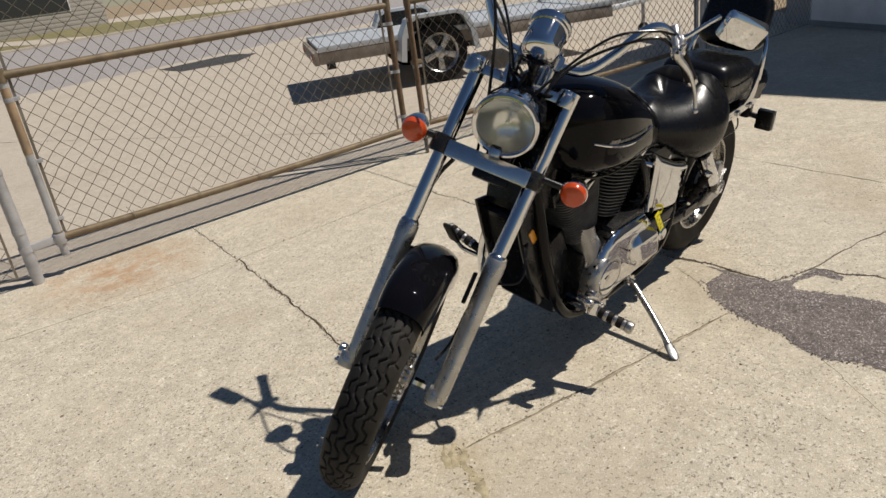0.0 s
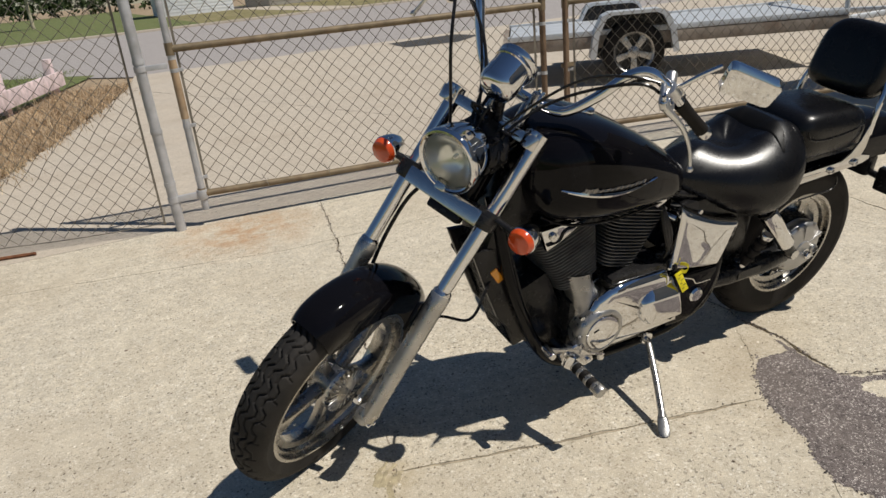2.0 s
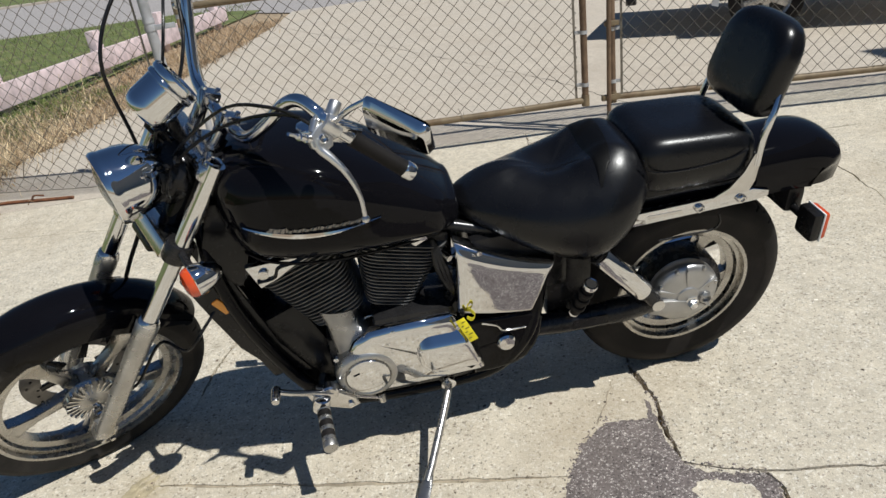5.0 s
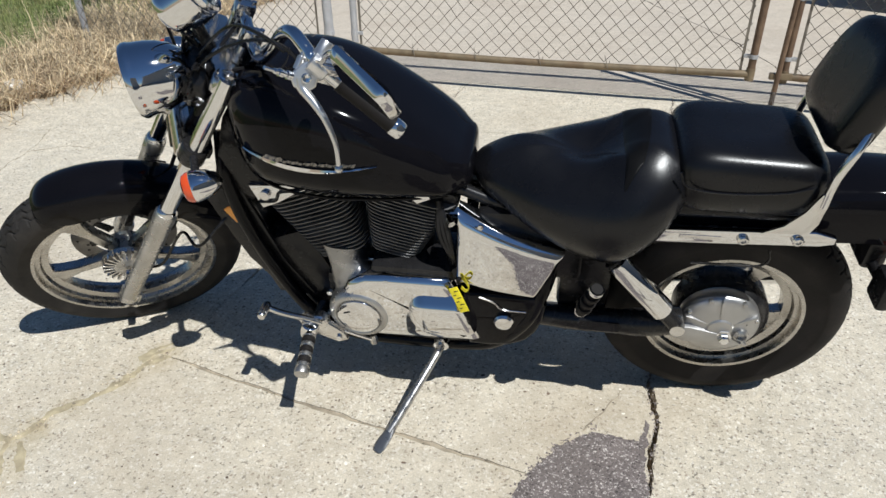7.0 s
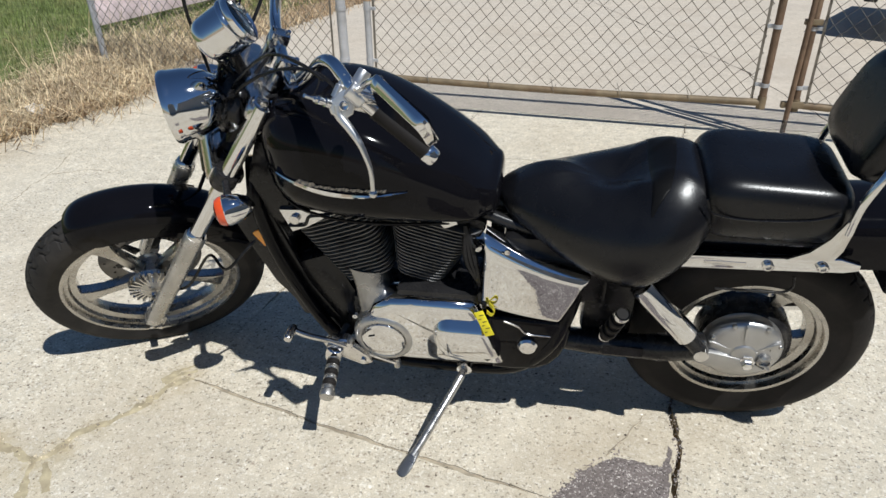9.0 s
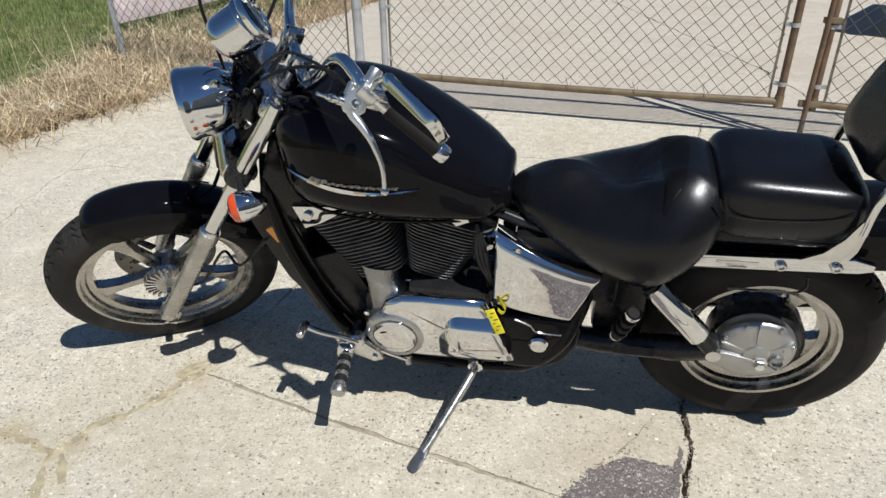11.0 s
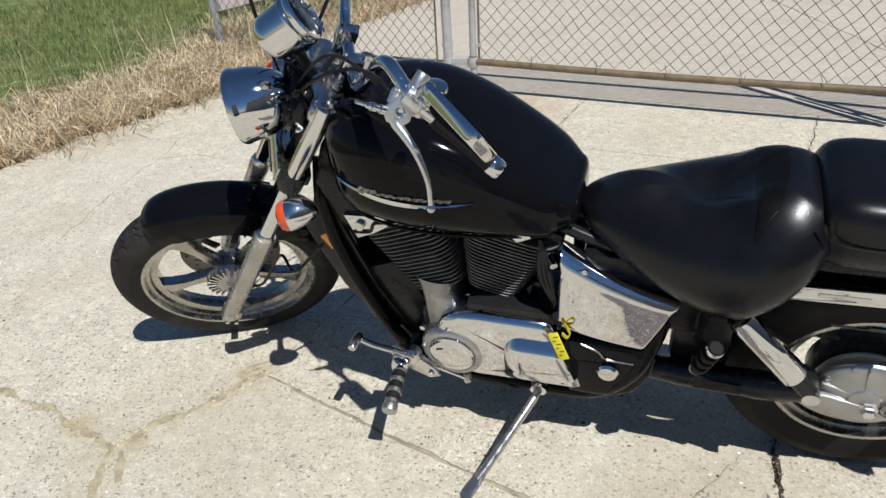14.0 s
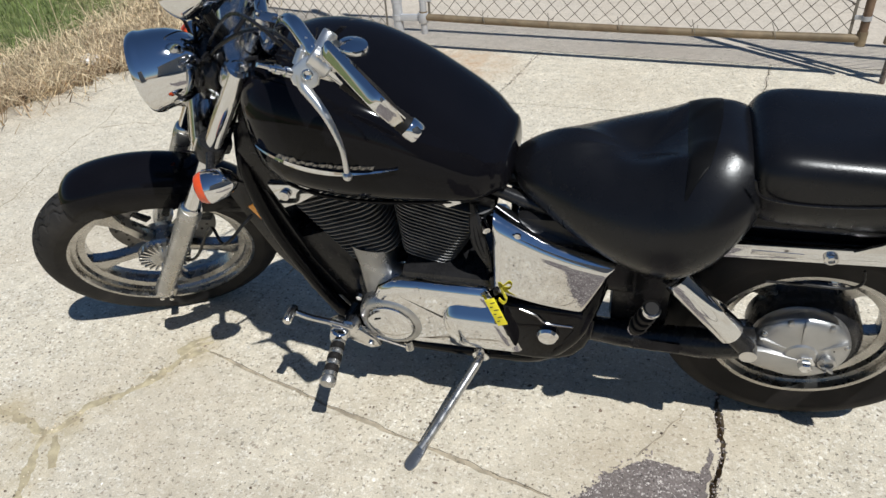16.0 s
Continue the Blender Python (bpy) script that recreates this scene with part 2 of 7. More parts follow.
M_GRASS = mat("green_grass", (0.14, 0.175, 0.05), 0.75, var=0.35, scale=9, dirt=(0.36, 0.31, 0.15), dirt_scale=1.7, dirt_amt=0.75, island=0.55)
M_BLACK = mat("black_gloss_paint", (0.0042, 0.0040, 0.0052), 0.045, spec=0.18, rough_var=0.025, var=0.2, scale=5)
M_CHROME = mat("chrome", (0.69, 0.69, 0.70), 0.035, metal=1.0, rough_var=0.025, scale=14)
M_CHROME2 = mat("dull_chrome", (0.62, 0.61, 0.60), 0.16, metal=1.0, rough_var=0.06, scale=20, var=0.1)
M_ALU = mat("cast_aluminium", (0.43, 0.42, 0.405), 0.31, metal=0.9, rough_var=0.1, var=0.14, scale=18, bump=0.15, bump_scale=500)
M_RIM = mat("silver_cast_rim", (0.44, 0.425, 0.40), 0.27, metal=1.0, rough_var=0.08, var=0.18, scale=14, dirt=(0.15, 0.12, 0.09), dirt_scale=9, dirt_amt=0.3)
M_SATIN = mat("satin_alloy", (0.63, 0.625, 0.62), 0.31, metal=0.92, rough_var=0.03, var=0.06, scale=14, bump=0.08, bump_scale=500)
M_CAST = mat("grey_case_casting", (0.30, 0.295, 0.29), 0.33, metal=0.85, rough_var=0.08, var=0.15, scale=18, bump=0.2, bump_scale=450)
M_DRIVECASE = mat("final_drive_casting", (0.40, 0.395, 0.39), 0.38, metal=0.85, rough_var=0.06, var=0.12, scale=18, bump=0.15, bump_scale=450)
M_STEEL = mat("dark_brake_steel", (0.22, 0.21, 0.20), 0.35, metal=0.9, var=0.2, scale=30)
M_VINYL = mat("black_vinyl", (0.0050, 0.0050, 0.0060), 0.27, spec=0.38, rough_var=0.03, var=0.25, scale=7, bump=0.12, bump_scale=380)
M_VINYL2 = mat("matt_black_vinyl", (0.004, 0.0038, 0.0038), 0.40, spec=0.16, rough_var=0.05, var=0.25, scale=7, bump=0.12, bump_scale=420)
M_RUBBER = mat("tyre_rubber", (0.011, 0.0095, 0.009), 0.66, spec=0.22, var=0.35, scale=12, bump=0.25, bump_scale=260, dirt=(0.05, 0.04, 0.033), dirt_scale=10, dirt_amt=0.22)
M_DUSTY = mat("dusty_tyre_rubber", (0.019, 0.0175, 0.0165), 0.70, spec=0.25, var=0.35, scale=12, bump=0.25, bump_scale=260, dirt=(0.07, 0.06, 0.05), dirt_scale=10, dirt_amt=0.3)
M_BLKPL = mat("black_plastic", (0.011, 0.0105, 0.011), 0.22, spec=0.30, var=0.3, scale=20, rough_var=0.06, bump=0.06, bump_scale=400)
M_BLKMET = mat("black_engine_enamel", (0.013, 0.0125, 0.013), 0.26, spec=0.40, var=0.3, scale=20, rough_var=0.06, bump=0.08, bump_scale=300, dirt=(0.035, 0.03, 0.025), dirt_scale=8, dirt_amt=0.2)
M_FIN = mat("cylinder_fin_black", (0.125, 0.122, 0.12), 0.36, metal=0.45, var=0.35, scale=25)
M_ORANGE = mat("amber_lens", (0.56, 0.065, 0.012), 0.18, coat=0.6, var=0.1, scale=40, bump=0.1, bump_scale=300)
M_AMBER = mat("amber_reflector", (0.80, 0.32, 0.02), 0.2, coat=0.6)
M_GLASS = mat("lamp_glass", (0.95, 0.96, 0.97), 0.03, trans=1.0, ior=1.45)
M_PANE = bpy.data.materials.new("clear_lens_pane")
M_PANE.use_nodes = True
_pn, _pl = M_PANE.node_tree.nodes, M_PANE.node_tree.links
_pt, _pg, _pm, _pf = _pn.new("ShaderNodeBsdfTransparent"), _pn.new("ShaderNodeBsdfGlossy"), _pn.new("ShaderNodeMixShader"), _pn.new("ShaderNodeFresnel")
_pt.inputs["Color"].default_value = (0.93, 0.94, 0.92, 1)
_pg.inputs["Roughness"].default_value = 0.04
_pf.inputs["IOR"].default_value = 1.5
_pl.new(_pf.outputs[0], _pm.inputs[0])
_pl.new(_pt.outputs[0], _pm.inputs[1])
_pl.new(_pg.outputs[0], _pm.inputs[2])
_pl.new(_pm.outputs[0], _pn["Material Output"].inputs["Surface"])
M_REFLECT = mat("lamp_reflector", (0.86, 0.86, 0.85), 0.20, metal=0.72, rough_var=0.03, scale=30)
M_MIRROR = mat("mirror_glass", (0.9, 0.9, 0.9), 0.01, metal=1.0)
M_WHITE = mat("lamp_white", (0.8, 0.8, 0.78), 0.3)
M_YELLOW = mat("yellow_tag", (0.85, 0.72, 0.02), 0.45, var=0.15, scale=30)
M_INK = mat("tag_ink", (0.03, 0.03, 0.02), 0.6)
M_GALV = mat("galvanised_steel", (0.46, 0.46, 0.47), 0.5, metal=0.35, var=0.2, scale=12, rough_var=0.1, dirt=(0.30, 0.24, 0.18), dirt_scale=4, dirt_amt=0.35)
M_RUSTY = mat("weathered_tube", (0.185, 0.140, 0.085), 0.6, metal=0.2, var=0.3, scale=14, dirt=(0.15, 0.085, 0.045), dirt_scale=6, dirt_amt=0.6, bump=0.2, bump_scale=200)
M_REDTUBE = mat("red_rusted_tube", (0.150, 0.095, 0.058), 0.7, metal=0.1, var=0.3, scale=14, dirt=(0.20, 0.14, 0.09), dirt_scale=7, dirt_amt=0.5, bump=0.2, bump_scale=200)
M_SLEEVE = mat("rust_stained_tube", (0.36, 0.245, 0.145), 0.7, var=0.3, scale=9, dirt=(0.42, 0.36, 0.27), dirt_scale=5, dirt_amt=0.6)
M_WIRE = mat("fence_wire", (0.21, 0.185, 0.15), 0.55, metal=0.4, var=0.3, scale=10)
M_RUST = mat("rust", (0.16, 0.065, 0.03), 0.85, var=0.4, scale=20, bump=0.4)
M_PINK = mat("weathered_pink_timber", (0.68, 0.55, 0.55), 0.85, var=0.2, scale=10, bump=0.4, bump_scale=90, dirt=(0.40, 0.31, 0.28), dirt_scale=4, dirt_amt=0.6)
M_PLAST = mat("crumpled_clear_film", (0.72, 0.72, 0.74), 0.25, var=0.1, scale=40, bump=0.5, bump_scale=60)
M_BRICK = mat("pale_brick", (0.40, 0.365, 0.32), 0.85, var=0.2, scale=20, bump=0.3, bump_scale=40)
M_DARKWIN = mat("dark_window", (0.02, 0.022, 0.025), 0.08, coat=0.5)
M_SIDING = mat("grey_siding", (0.33, 0.34, 0.36), 0.7, var=0.12, scale=4, bump=0.1, bump_scale=60)
M_WHITEP = mat("white_paint", (0.74, 0.75, 0.77), 0.5, var=0.08, scale=5)
M_TRAILER = mat("trailer_aluminium", (0.62, 0.64, 0.66), 0.42, metal=0.3, var=0.12, scale=6)
M_OLDTRAIL = mat("weathered_trailer_steel", (0.30, 0.255, 0.21), 0.7, metal=0.2, var=0.25, scale=7, dirt=(0.16, 0.09, 0.05), dirt_scale=5, dirt_amt=0.6)


# ---- shape helpers ----
def finish(name, bm, material, parent=None, label="", sharp=38):
    bmesh.ops.recalc_face_normals(bm, faces=bm.faces)
    lim = radians(sharp)
    for f in bm.faces:
        f.smooth = True
    for e in bm.edges:
        if len(e.link_faces) == 2 and e.calc_face_angle(0) > lim:
            e.smooth = False
    me = bpy.data.meshes.new(name)
    bm.to_mesh(me)
    bm.free()
    me.materials.append(material)
    ob = new(name, me)
    if parent is not None:
        ob.parent = parent
    if label:
        tagged(ob, label)
    return ob


def part(name, bm, material, parent, label="", sharp=38):
    return finish(name, bm, material, parent, label, sharp)


def raw(name, verts, faces, material, parent=None, smooth=True):
    me = bpy.data.meshes.new(name)
    me.from_pydata(verts, [], faces)
    me.materials.append(material)
    if smooth:
        me.polygons.foreach_set("use_smooth", [True] * len(me.polygons))
    me.update()
    ob = new(name, me)
    if parent is not None:
        ob.parent = parent
    return ob


def frame_of(d):
    d = Vector(d).normalized()
    a = Vector((0, 0, 1)) if abs(d.z) < 0.9 else Vector((1, 0, 0))
    x = a.cross(d).normalized()
    return x, d.cross(x), d


def skin(bm, rings, cap=True, close=False):
    """Skins a row of rings, each with as many points."""
    vs = [[bm.verts.new(p) for p in r] for r in rings]
    n = len(vs[0])
    pairs = list(zip(vs, vs[1:])) + ([(vs[-1], vs[0])] if close else [])
    for a, b in pairs:
        for i in range(n):
            bm.faces.new((a[i], a[(i + 1) % n], b[(i + 1) % n], b[i]))
    if cap and not close:
        bm.faces.new(vs[0][::-1])
        bm.faces.new(vs[-1])
    return bm


def smooth_line(pts, k=6):
    """A Catmull-Rom curve through the points."""
    p = [Vector(q) for q in pts]
    p = [2 * p[0] - p[1]] + p + [2 * p[-1] - p[-2]]
    out = []
    for i in range(1, len(p) - 2):
        for j in range(k):
            t = j / k
            a, b, c, d = p[i - 1], p[i], p[i + 1], p[i + 2]
            out.append(0.5 * ((2 * b) + (c - a) * t + (2 * a - 5 * b + 4 * c - d) * t * t + (3 * b - a - 3 * c + d) * t ** 3))
    out.append(p[-2])
    return out


def tube(bm, pts, r, n=12, cap=True):
    pts = [Vector(p) for p in pts]
    rs = r if isinstance(r, (list, tuple)) else [r] * len(pts)
    x, _, _ = frame_of(pts[1] - pts[0])
    rings = []
    for i, p in enumerate(pts):
        d = (pts[min(i + 1, len(pts) - 1)] - pts[max(i - 1, 0)]).normalized()
        x = (x - d * x.dot(d)).normalized()
        y = d.cross(x)
        rings.append([p + rs[i] * (math.cos(2 * math.pi * k / n) * x + math.sin(2 * math.pi * k / n) * y) for k in range(n)])
    return skin(bm, rings, cap)


def lathe(bm, prof, origin, axis, n=32, close=False):
    """Turns a profile of (radius, along) round the axis."""
    x, y, d = frame_of(axis)
    o = Vector(origin)
    rings = [[o + d * h + max(r, 1e-4) * (math.cos(2 * math.pi * k / n) * x + math.sin(2 * math.pi * k / n) * y) for k in range(n)] for r, h in prof]
    return skin(bm, rings, not close, close)


def box(bm, c, size, m=None, bevel=0.0):
    r = bmesh.ops.create_cube(bm, size=1)
    vs = r["verts"]
    for v in vs:
        v.co = Vector((v.co.x * size[0], v.co.y * size[1], v.co.z * size[2]))
    if bevel:
        es = {e for v in vs for e in v.link_edges}
        r2 = bmesh.ops.bevel(bm, geom=list(es), offset=bevel, segments=2, affect="EDGES", profile=0.6)
        vs = list({v for f in r2["faces"] for v in f.verts} | {v for v in vs if v.is_valid})
    for v in vs:
        if m is not None:
            v.co = m @ v.co
        v.co += Vector(c)
    return bm


def plate(bm, poly, y0, y1, bevel=0.0, seg=2):
    """A polygon in x and z, from y0 to y1."""
    a = [bm.verts.new((x, y0, z)) for x, z in poly]
    b = [bm.verts.new((x, y1, z)) for x, z in poly]
    n = len(poly)
    fs = [bm.faces.new(a), bm.faces.new(b[::-1])]
    for i in range(n):
        fs.append(bm.faces.new((a[i], b[i], b[(i + 1) % n], a[(i + 1) % n])))
    if bevel:
        bmesh.ops.recalc_face_normals(bm, faces=fs)
        es = {e for f in fs[:2] for e in f.edges}
        bmesh.ops.bevel(bm, geom=list(es), offset=bevel, segments=seg, affect="EDGES", profile=0.6)
    return bm


def interp(xs, ys, x):
    """Smooth interpolation through a few values."""
    i = max(0, min(len(xs) - 2, sum(1 for q in xs if q <= x) - 1))
    h = xs[i + 1] - xs[i]
    t = (x - xs[i]) / h

    def slope(j):
        if j <= 0 or j >= len(xs) - 1:
            return (ys[min(j + 1, len(ys) - 1)] - ys[max(j - 1, 0)]) / (xs[min(j + 1, len(xs) - 1)] - xs[max(j - 1, 0)])
        return (ys[j + 1] - ys[j - 1]) / (xs[j + 1] - xs[j - 1])

    m0, m1 = slope(i) * h, slope(i + 1) * h
    return (2 * t**3 - 3 * t**2 + 1) * ys[i] + (t**3 - 2 * t**2 + t) * m0 + (-2 * t**3 + 3 * t**2) * ys[i + 1] + (t**3 - t**2) * m1


# ---- the setting ----
def wander(p, amp):
    q = Vector((p[0], p[1], 0.0))
    return (p[0] + amp * noise.noise(q * 9) + 0.5 * amp * noise.noise(q * 37),
            p[1] + amp * noise.noise(q * 9 + Vector((7, 3, 1))) + 0.5 * amp * noise.noise(q * 37 + Vector((2, 8, 5))))


def along(pts, step=0.03, amp=0.012):
    """A broken line laid finely, straying like a crack."""
    out = []
    for a, b in zip(pts, pts[1:]):
        k = max(1, int(math.dist(a, b) / step))
        for i in range(k):
            t = i / k
            out.append(wander((a[0] + (b[0] - a[0]) * t, a[1] + (b[1] - a[1]) * t), amp))
    out.append(wander(pts[-1], amp))
    return out


def slab(name, lines, material, parent, gap=0.004, top=0.0, depth=0.03):
    """A slab bounded by lines laid end to end: a list of (points, step, stray, gap)."""
    ring, gaps = [], []
    for pts, step, amp, g0 in lines:
        new_pts = along(pts, step, amp)[:-1]
        ring += new_pts
        gaps += [g0] * len(new_pts)
    n = len(ring)
    area = sum(ring[i][0] * ring[(i + 1) % n][1] - ring[(i + 1) % n][0] * ring[i][1] for i in range(n))
    sgn = 1 if area > 0 else -1
    co = []
    for i in range(n):
        a, b = ring[i - 1], ring[(i + 1) % n]
        dx, dy = b[0] - a[0], b[1] - a[1]
        d = math.hypot(dx, dy) or 1
        g = (gaps[i] or gap) * (0.75 + 0.9 * noise.noise(Vector((ring[i][0] * 6, ring[i][1] * 6, 4))))
        co.append((ring[i][0] - sgn * dy / d * g, ring[i][1] + sgn * dx / d * g))
    bm = bmesh.new()
    ra = [bm.verts.new((x, y, top)) for x, y in co]
    rb = [bm.verts.new((x, y, top - depth)) for x, y in co]
    f = bm.faces.new(ra)
    for i in range(n):
        bm.faces.new((ra[i], rb[i], rb[(i + 1) % n], ra[(i + 1) % n]))
    bmesh.ops.triangulate(bm, faces=[f])
    return finish(name, bm, material, parent, sharp=20)


def sheet(name, pts, z, material):
    bm = bmesh.new()
    bm.faces.new([bm.verts.new((x, y, z)) for x, y in pts])
    bmesh.ops.triangulate(bm, faces=bm.faces[:])
    return finish(name, bm, material)


ground = sheet("ground", [(900 * math.cos(a * math.pi / 24), 900 * math.sin(a * math.pi / 24)) for a in range(48)], -0.035, M_GROUND)
tagged(ground, "dry brown earth under the paving", "ground", kind="structure")

pavement = new("pavement")
tagged(pavement, "sunlit beige aggregate concrete slabs with cracked joints", "pavement", kind="structure")
C, J = 0.013, 0.002  # stray of a crack, of a sawn joint
K1a = [(-0.02, -9.0), (-0.06, -1.4), (-0.104, -0.71), (-0.206, -0.504)]
K1b = [(-0.206, -0.504), (0.05, -0.115)]
K1c0 = [(0.05, -0.115), (0.13, 0.30)]
K1c = [(0.13, 0.30), (0.227, 0.637), (0.364, 1.2), (0.51, 1.91)]
K1d = [(0.51, 1.91), (0.66, 2.73)]
K2 = [(-0.206, -0.504), (-0.46, -0.43), (-0.78, -0.39), (-2.62, -0.1)]
K6a0 = [(0.55, -9.0), (0.62, -1.5), (0.737, -1.175), (0.84, -0.991), (0.948, -0.868), (1.021, -0.779), (1.30, -0.60)]
K6a1 = [(1.30, -0.60), (1.468, -0.463)]
K7 = [(1.655, -0.548), (1.653, -0.657), (1.691, -0.754), (1.664, -0.862), (1.670, -0.951), (1.655, -1.009), (1.60, -1.08), (1.42, -0.92), (1.30, -0.60)]
K6b0 = [(1.468, -0.463), (1.495, -0.335), (1.523, -0.20), (1.517, -0.073)]
K6b1 = [(1.517, -0.073), (1.60, 0.6), (1.69, 1.29), (1.78, 1.82)]
K6c = [(1.78, 1.82), (1.93, 2.60)]
K5a = [(0.9, -9.0), (2.68, -0.87)]
K5b = [(2.68, -0.87), (2.76, -0.55), (2.935, 0.204), (3.28, 1.75)]
K5c = [(3.28, 1.75), (3.5, 2.5)]
J1a = [(0.05, -0.115), (0.59, -0.272), (0.893, -0.350), (1.122, -0.409)]
J1a2 = [(1.122, -0.409), (1.30, -0.45), (1.468, -0.463)]
J1b0 = [(1.468, -0.463), (1.655, -0.548)]
J1b1 = [(1.655, -0.548), (1.981, -0.616), (2.109, -0.677), (2.68, -0.87)]
J1c = [(2.68, -0.87), (9.0, -2.75)]
J2a = [(-1.86, 2.42), (-0.6, 2.12), (0.26, 1.91), (0.51, 1.91)]
J2b = [(0.51, 1.91), (1.78, 1.82)]
J2c = [(1.78, 1.82), (3.28, 1.75)]
J2d = [(3.28, 1.75), (9.0, 1.3)]
E1 = [(-2.62, -0.1), (-2.40, 0.5), (-2.28, 1.0), (-2.20, 1.5), (-2.02, 1.87), (-1.90, 2.15), (-1.86, 2.42)]
E0 = [(-3.4, -9.0), (-2.62, -0.1)]


def rev(p):
    return p[::-1]


def c(p, a=C, s=0.025, g=0):
    return (p, s, a, g)


slab("concrete_slab", [c(K2, C, 0.025, 0.0024), c(E1, 0.11, 0.02), c(J2a, 0.006), c(rev(K1c), 0.017, 0.02, 0.006), c(rev(K1c0), 0.01, 0.02, 0.0008), c(rev(K1b), 0.02, 0.025, 0.0045)], M_CONC, pavement, 0.003)
slab("concrete_slab", [c(K1a, C, 0.025, 0.0024), c(K2, C, 0.025, 0.0024), c(rev(E0), 0.05), c([(-3.4, -9.0), (-0.02, -9.0)], J, 0.5)], M_CONC, pavement, 0.003)
slab("concrete_slab", [c(K1c0, 0.01, 0.02, 0.0008), c(K1c, 0.017, 0.02, 0.006), c(J2b, 0.008), c(rev(K6b1), 0.018, 0.02, 0.004), c(rev(K6b0), 0.016, 0.012, 0.006), c(rev(J1a2), 0.008), c(rev(J1a), 0.007, 0.012, 0.0075)], M_CONC, pavement, 0.003)
slab("concrete_slab", [c(K1b, 0.02, 0.025, 0.0045), c(J1a, 0.007, 0.012, 0.0075), c(J1a2, 0.008), c(rev(K6a1), 0.016), c(rev(K6a0), 0.014, 0.025, 0.0012), c([(0.55, -9.0), (-0.02, -9.0)], J, 0.5), c(K1a, C, 0.025, 0.0024)], M_CONC, pavement, 0.003)
slab("concrete_slab", [c(K6b0, 0.016, 0.012, 0.012), c(K6b1, 0.018, 0.02, 0.006), c(J2c, 0.008), c(rev(K5b)), c(rev(J1b1), 0.008), c(rev(J1b0), 0.008)], M_CONC, pavement, 0.005)
slab("concrete_slab", [c(K6a1, 0.016), c(J1b0, 0.008), c(K7, 0.014, 0.012, 0.010)], M_CONC, pavement, 0.005, top=0.001)
slab("concrete_slab", [c(K6a0, 0.014, 0.025, 0.0012), c(rev(K7), 0.014, 0.012, 0.007), c(J1b1, 0.008), c(rev(K5a)), c([(0.9, -9.0), (0.55, -9.0)], J, 0.5)], M_CONC, pavement, 0.005)
slab("concrete_slab", [c(K5a), c(J1c, 0.004), c([(9.0, -2.75), (9.0, -9.0), (0.9, -9.0)], J, 0.5)], M_CONC, pavement, 0.005)
slab("concrete_slab", [c(K5b), c(J2d, 0.006), c([(9.0, 1.3), (9.0, -2.75)], J, 0.5), c(rev(J1c), 0.004)], M_CONC, pavement, 0.005)
G = [(-1.75, 2.80), (0.66, 2.73), (1.93, 2.60), (3.5, 2.5), (9.0, 1.95)]
slab("concrete_slab", [c(J2a, 0.006), c(K1d), c([G[1], G[0]], J), c([G[0], (-1.86, 2.42)], 0.05)], M_CONC, pavement, 0.003)
slab("concrete_slab", [c(J2b, 0.008), c(K6c), c([G[2], G[1]], J), c(rev(K1d))], M_CONC, pavement, 0.003)
slab("concrete_slab", [c(J2c, 0.008), c(K5c), c([G[3], G[2]], J), c(rev(K6c))], M_CONC, pavement, 0.003)
slab("concrete_slab", [c(J2d, 0.006), c([(9.0, 1.3), G[4]], J), c([G[4], G[3]], J), c(rev(K5c))], M_CONC, pavement, 0.003)
# sand and grit lying in the open joints
for line_pts, wd in ((J1a, 0.02), (K1b, 0.03), (J2a, 0.02), (J2b, 0.02)):
    pts = along(line_pts, 0.03, 0.003)
    bm = bmesh.new()
    rows = []
    for i, p in enumerate(pts):
        a, b = pts[max(0, i - 1)], pts[min(len(pts) - 1, i + 1)]
        d = Vector((b[0] - a[0], b[1] - a[1], 0)).normalized()
        nrm = Vector((-d.y, d.x, 0)) * wd
        q = Vector((p[0], p[1], -0.0045 + 0.002 * noise.noise(Vector((p[0] * 20, p[1] * 20, 2)))))
        rows.append((bm.verts.new(q - nrm), bm.verts.new(q + nrm)))
    for r0, r1 in zip(rows, rows[1:]):
        bm.faces.new((r0[0], r1[0], r1[1], r0[1]))
    finish("joint_fill", bm, M_SAND, pavement)
# the drive behind the gate
EL = [(-1.75, 2.80), (-1.95, 3.6), (-1.5, 5.2), (-0.95, 7.4), (-0.4, 10.0), (0.1, 13.5)]
D1 = [(2.85, 2.55), (2.58, 3.9), (1.96, 5.65), (1.2, 7.8), (0.43, 9.7), (-0.15, 11.3)]
slab("concrete_slab", [c([G[0], G[1], G[2], D1[0]], J), c(D1, 0.02, 0.04, 0.007), c([(-0.15, 11.3), (-0.4, 10.0), (-0.95, 7.4), (-1.5, 5.2), (-1.95, 3.6), (-1.75, 2.80)], 0.06)], M_DRIVE, pavement, 0.004)
slab("concrete_slab", [c([D1[0], G[3], G[4]], J), c([G[4], (11.0, 3.6), (26.0, 13.5), (0.1, 13.5), (-0.15, 11.3)], J, 0.3), c(rev(D1), 0.02, 0.04, 0.007)], M_DRIVE, pavement, 0.004)

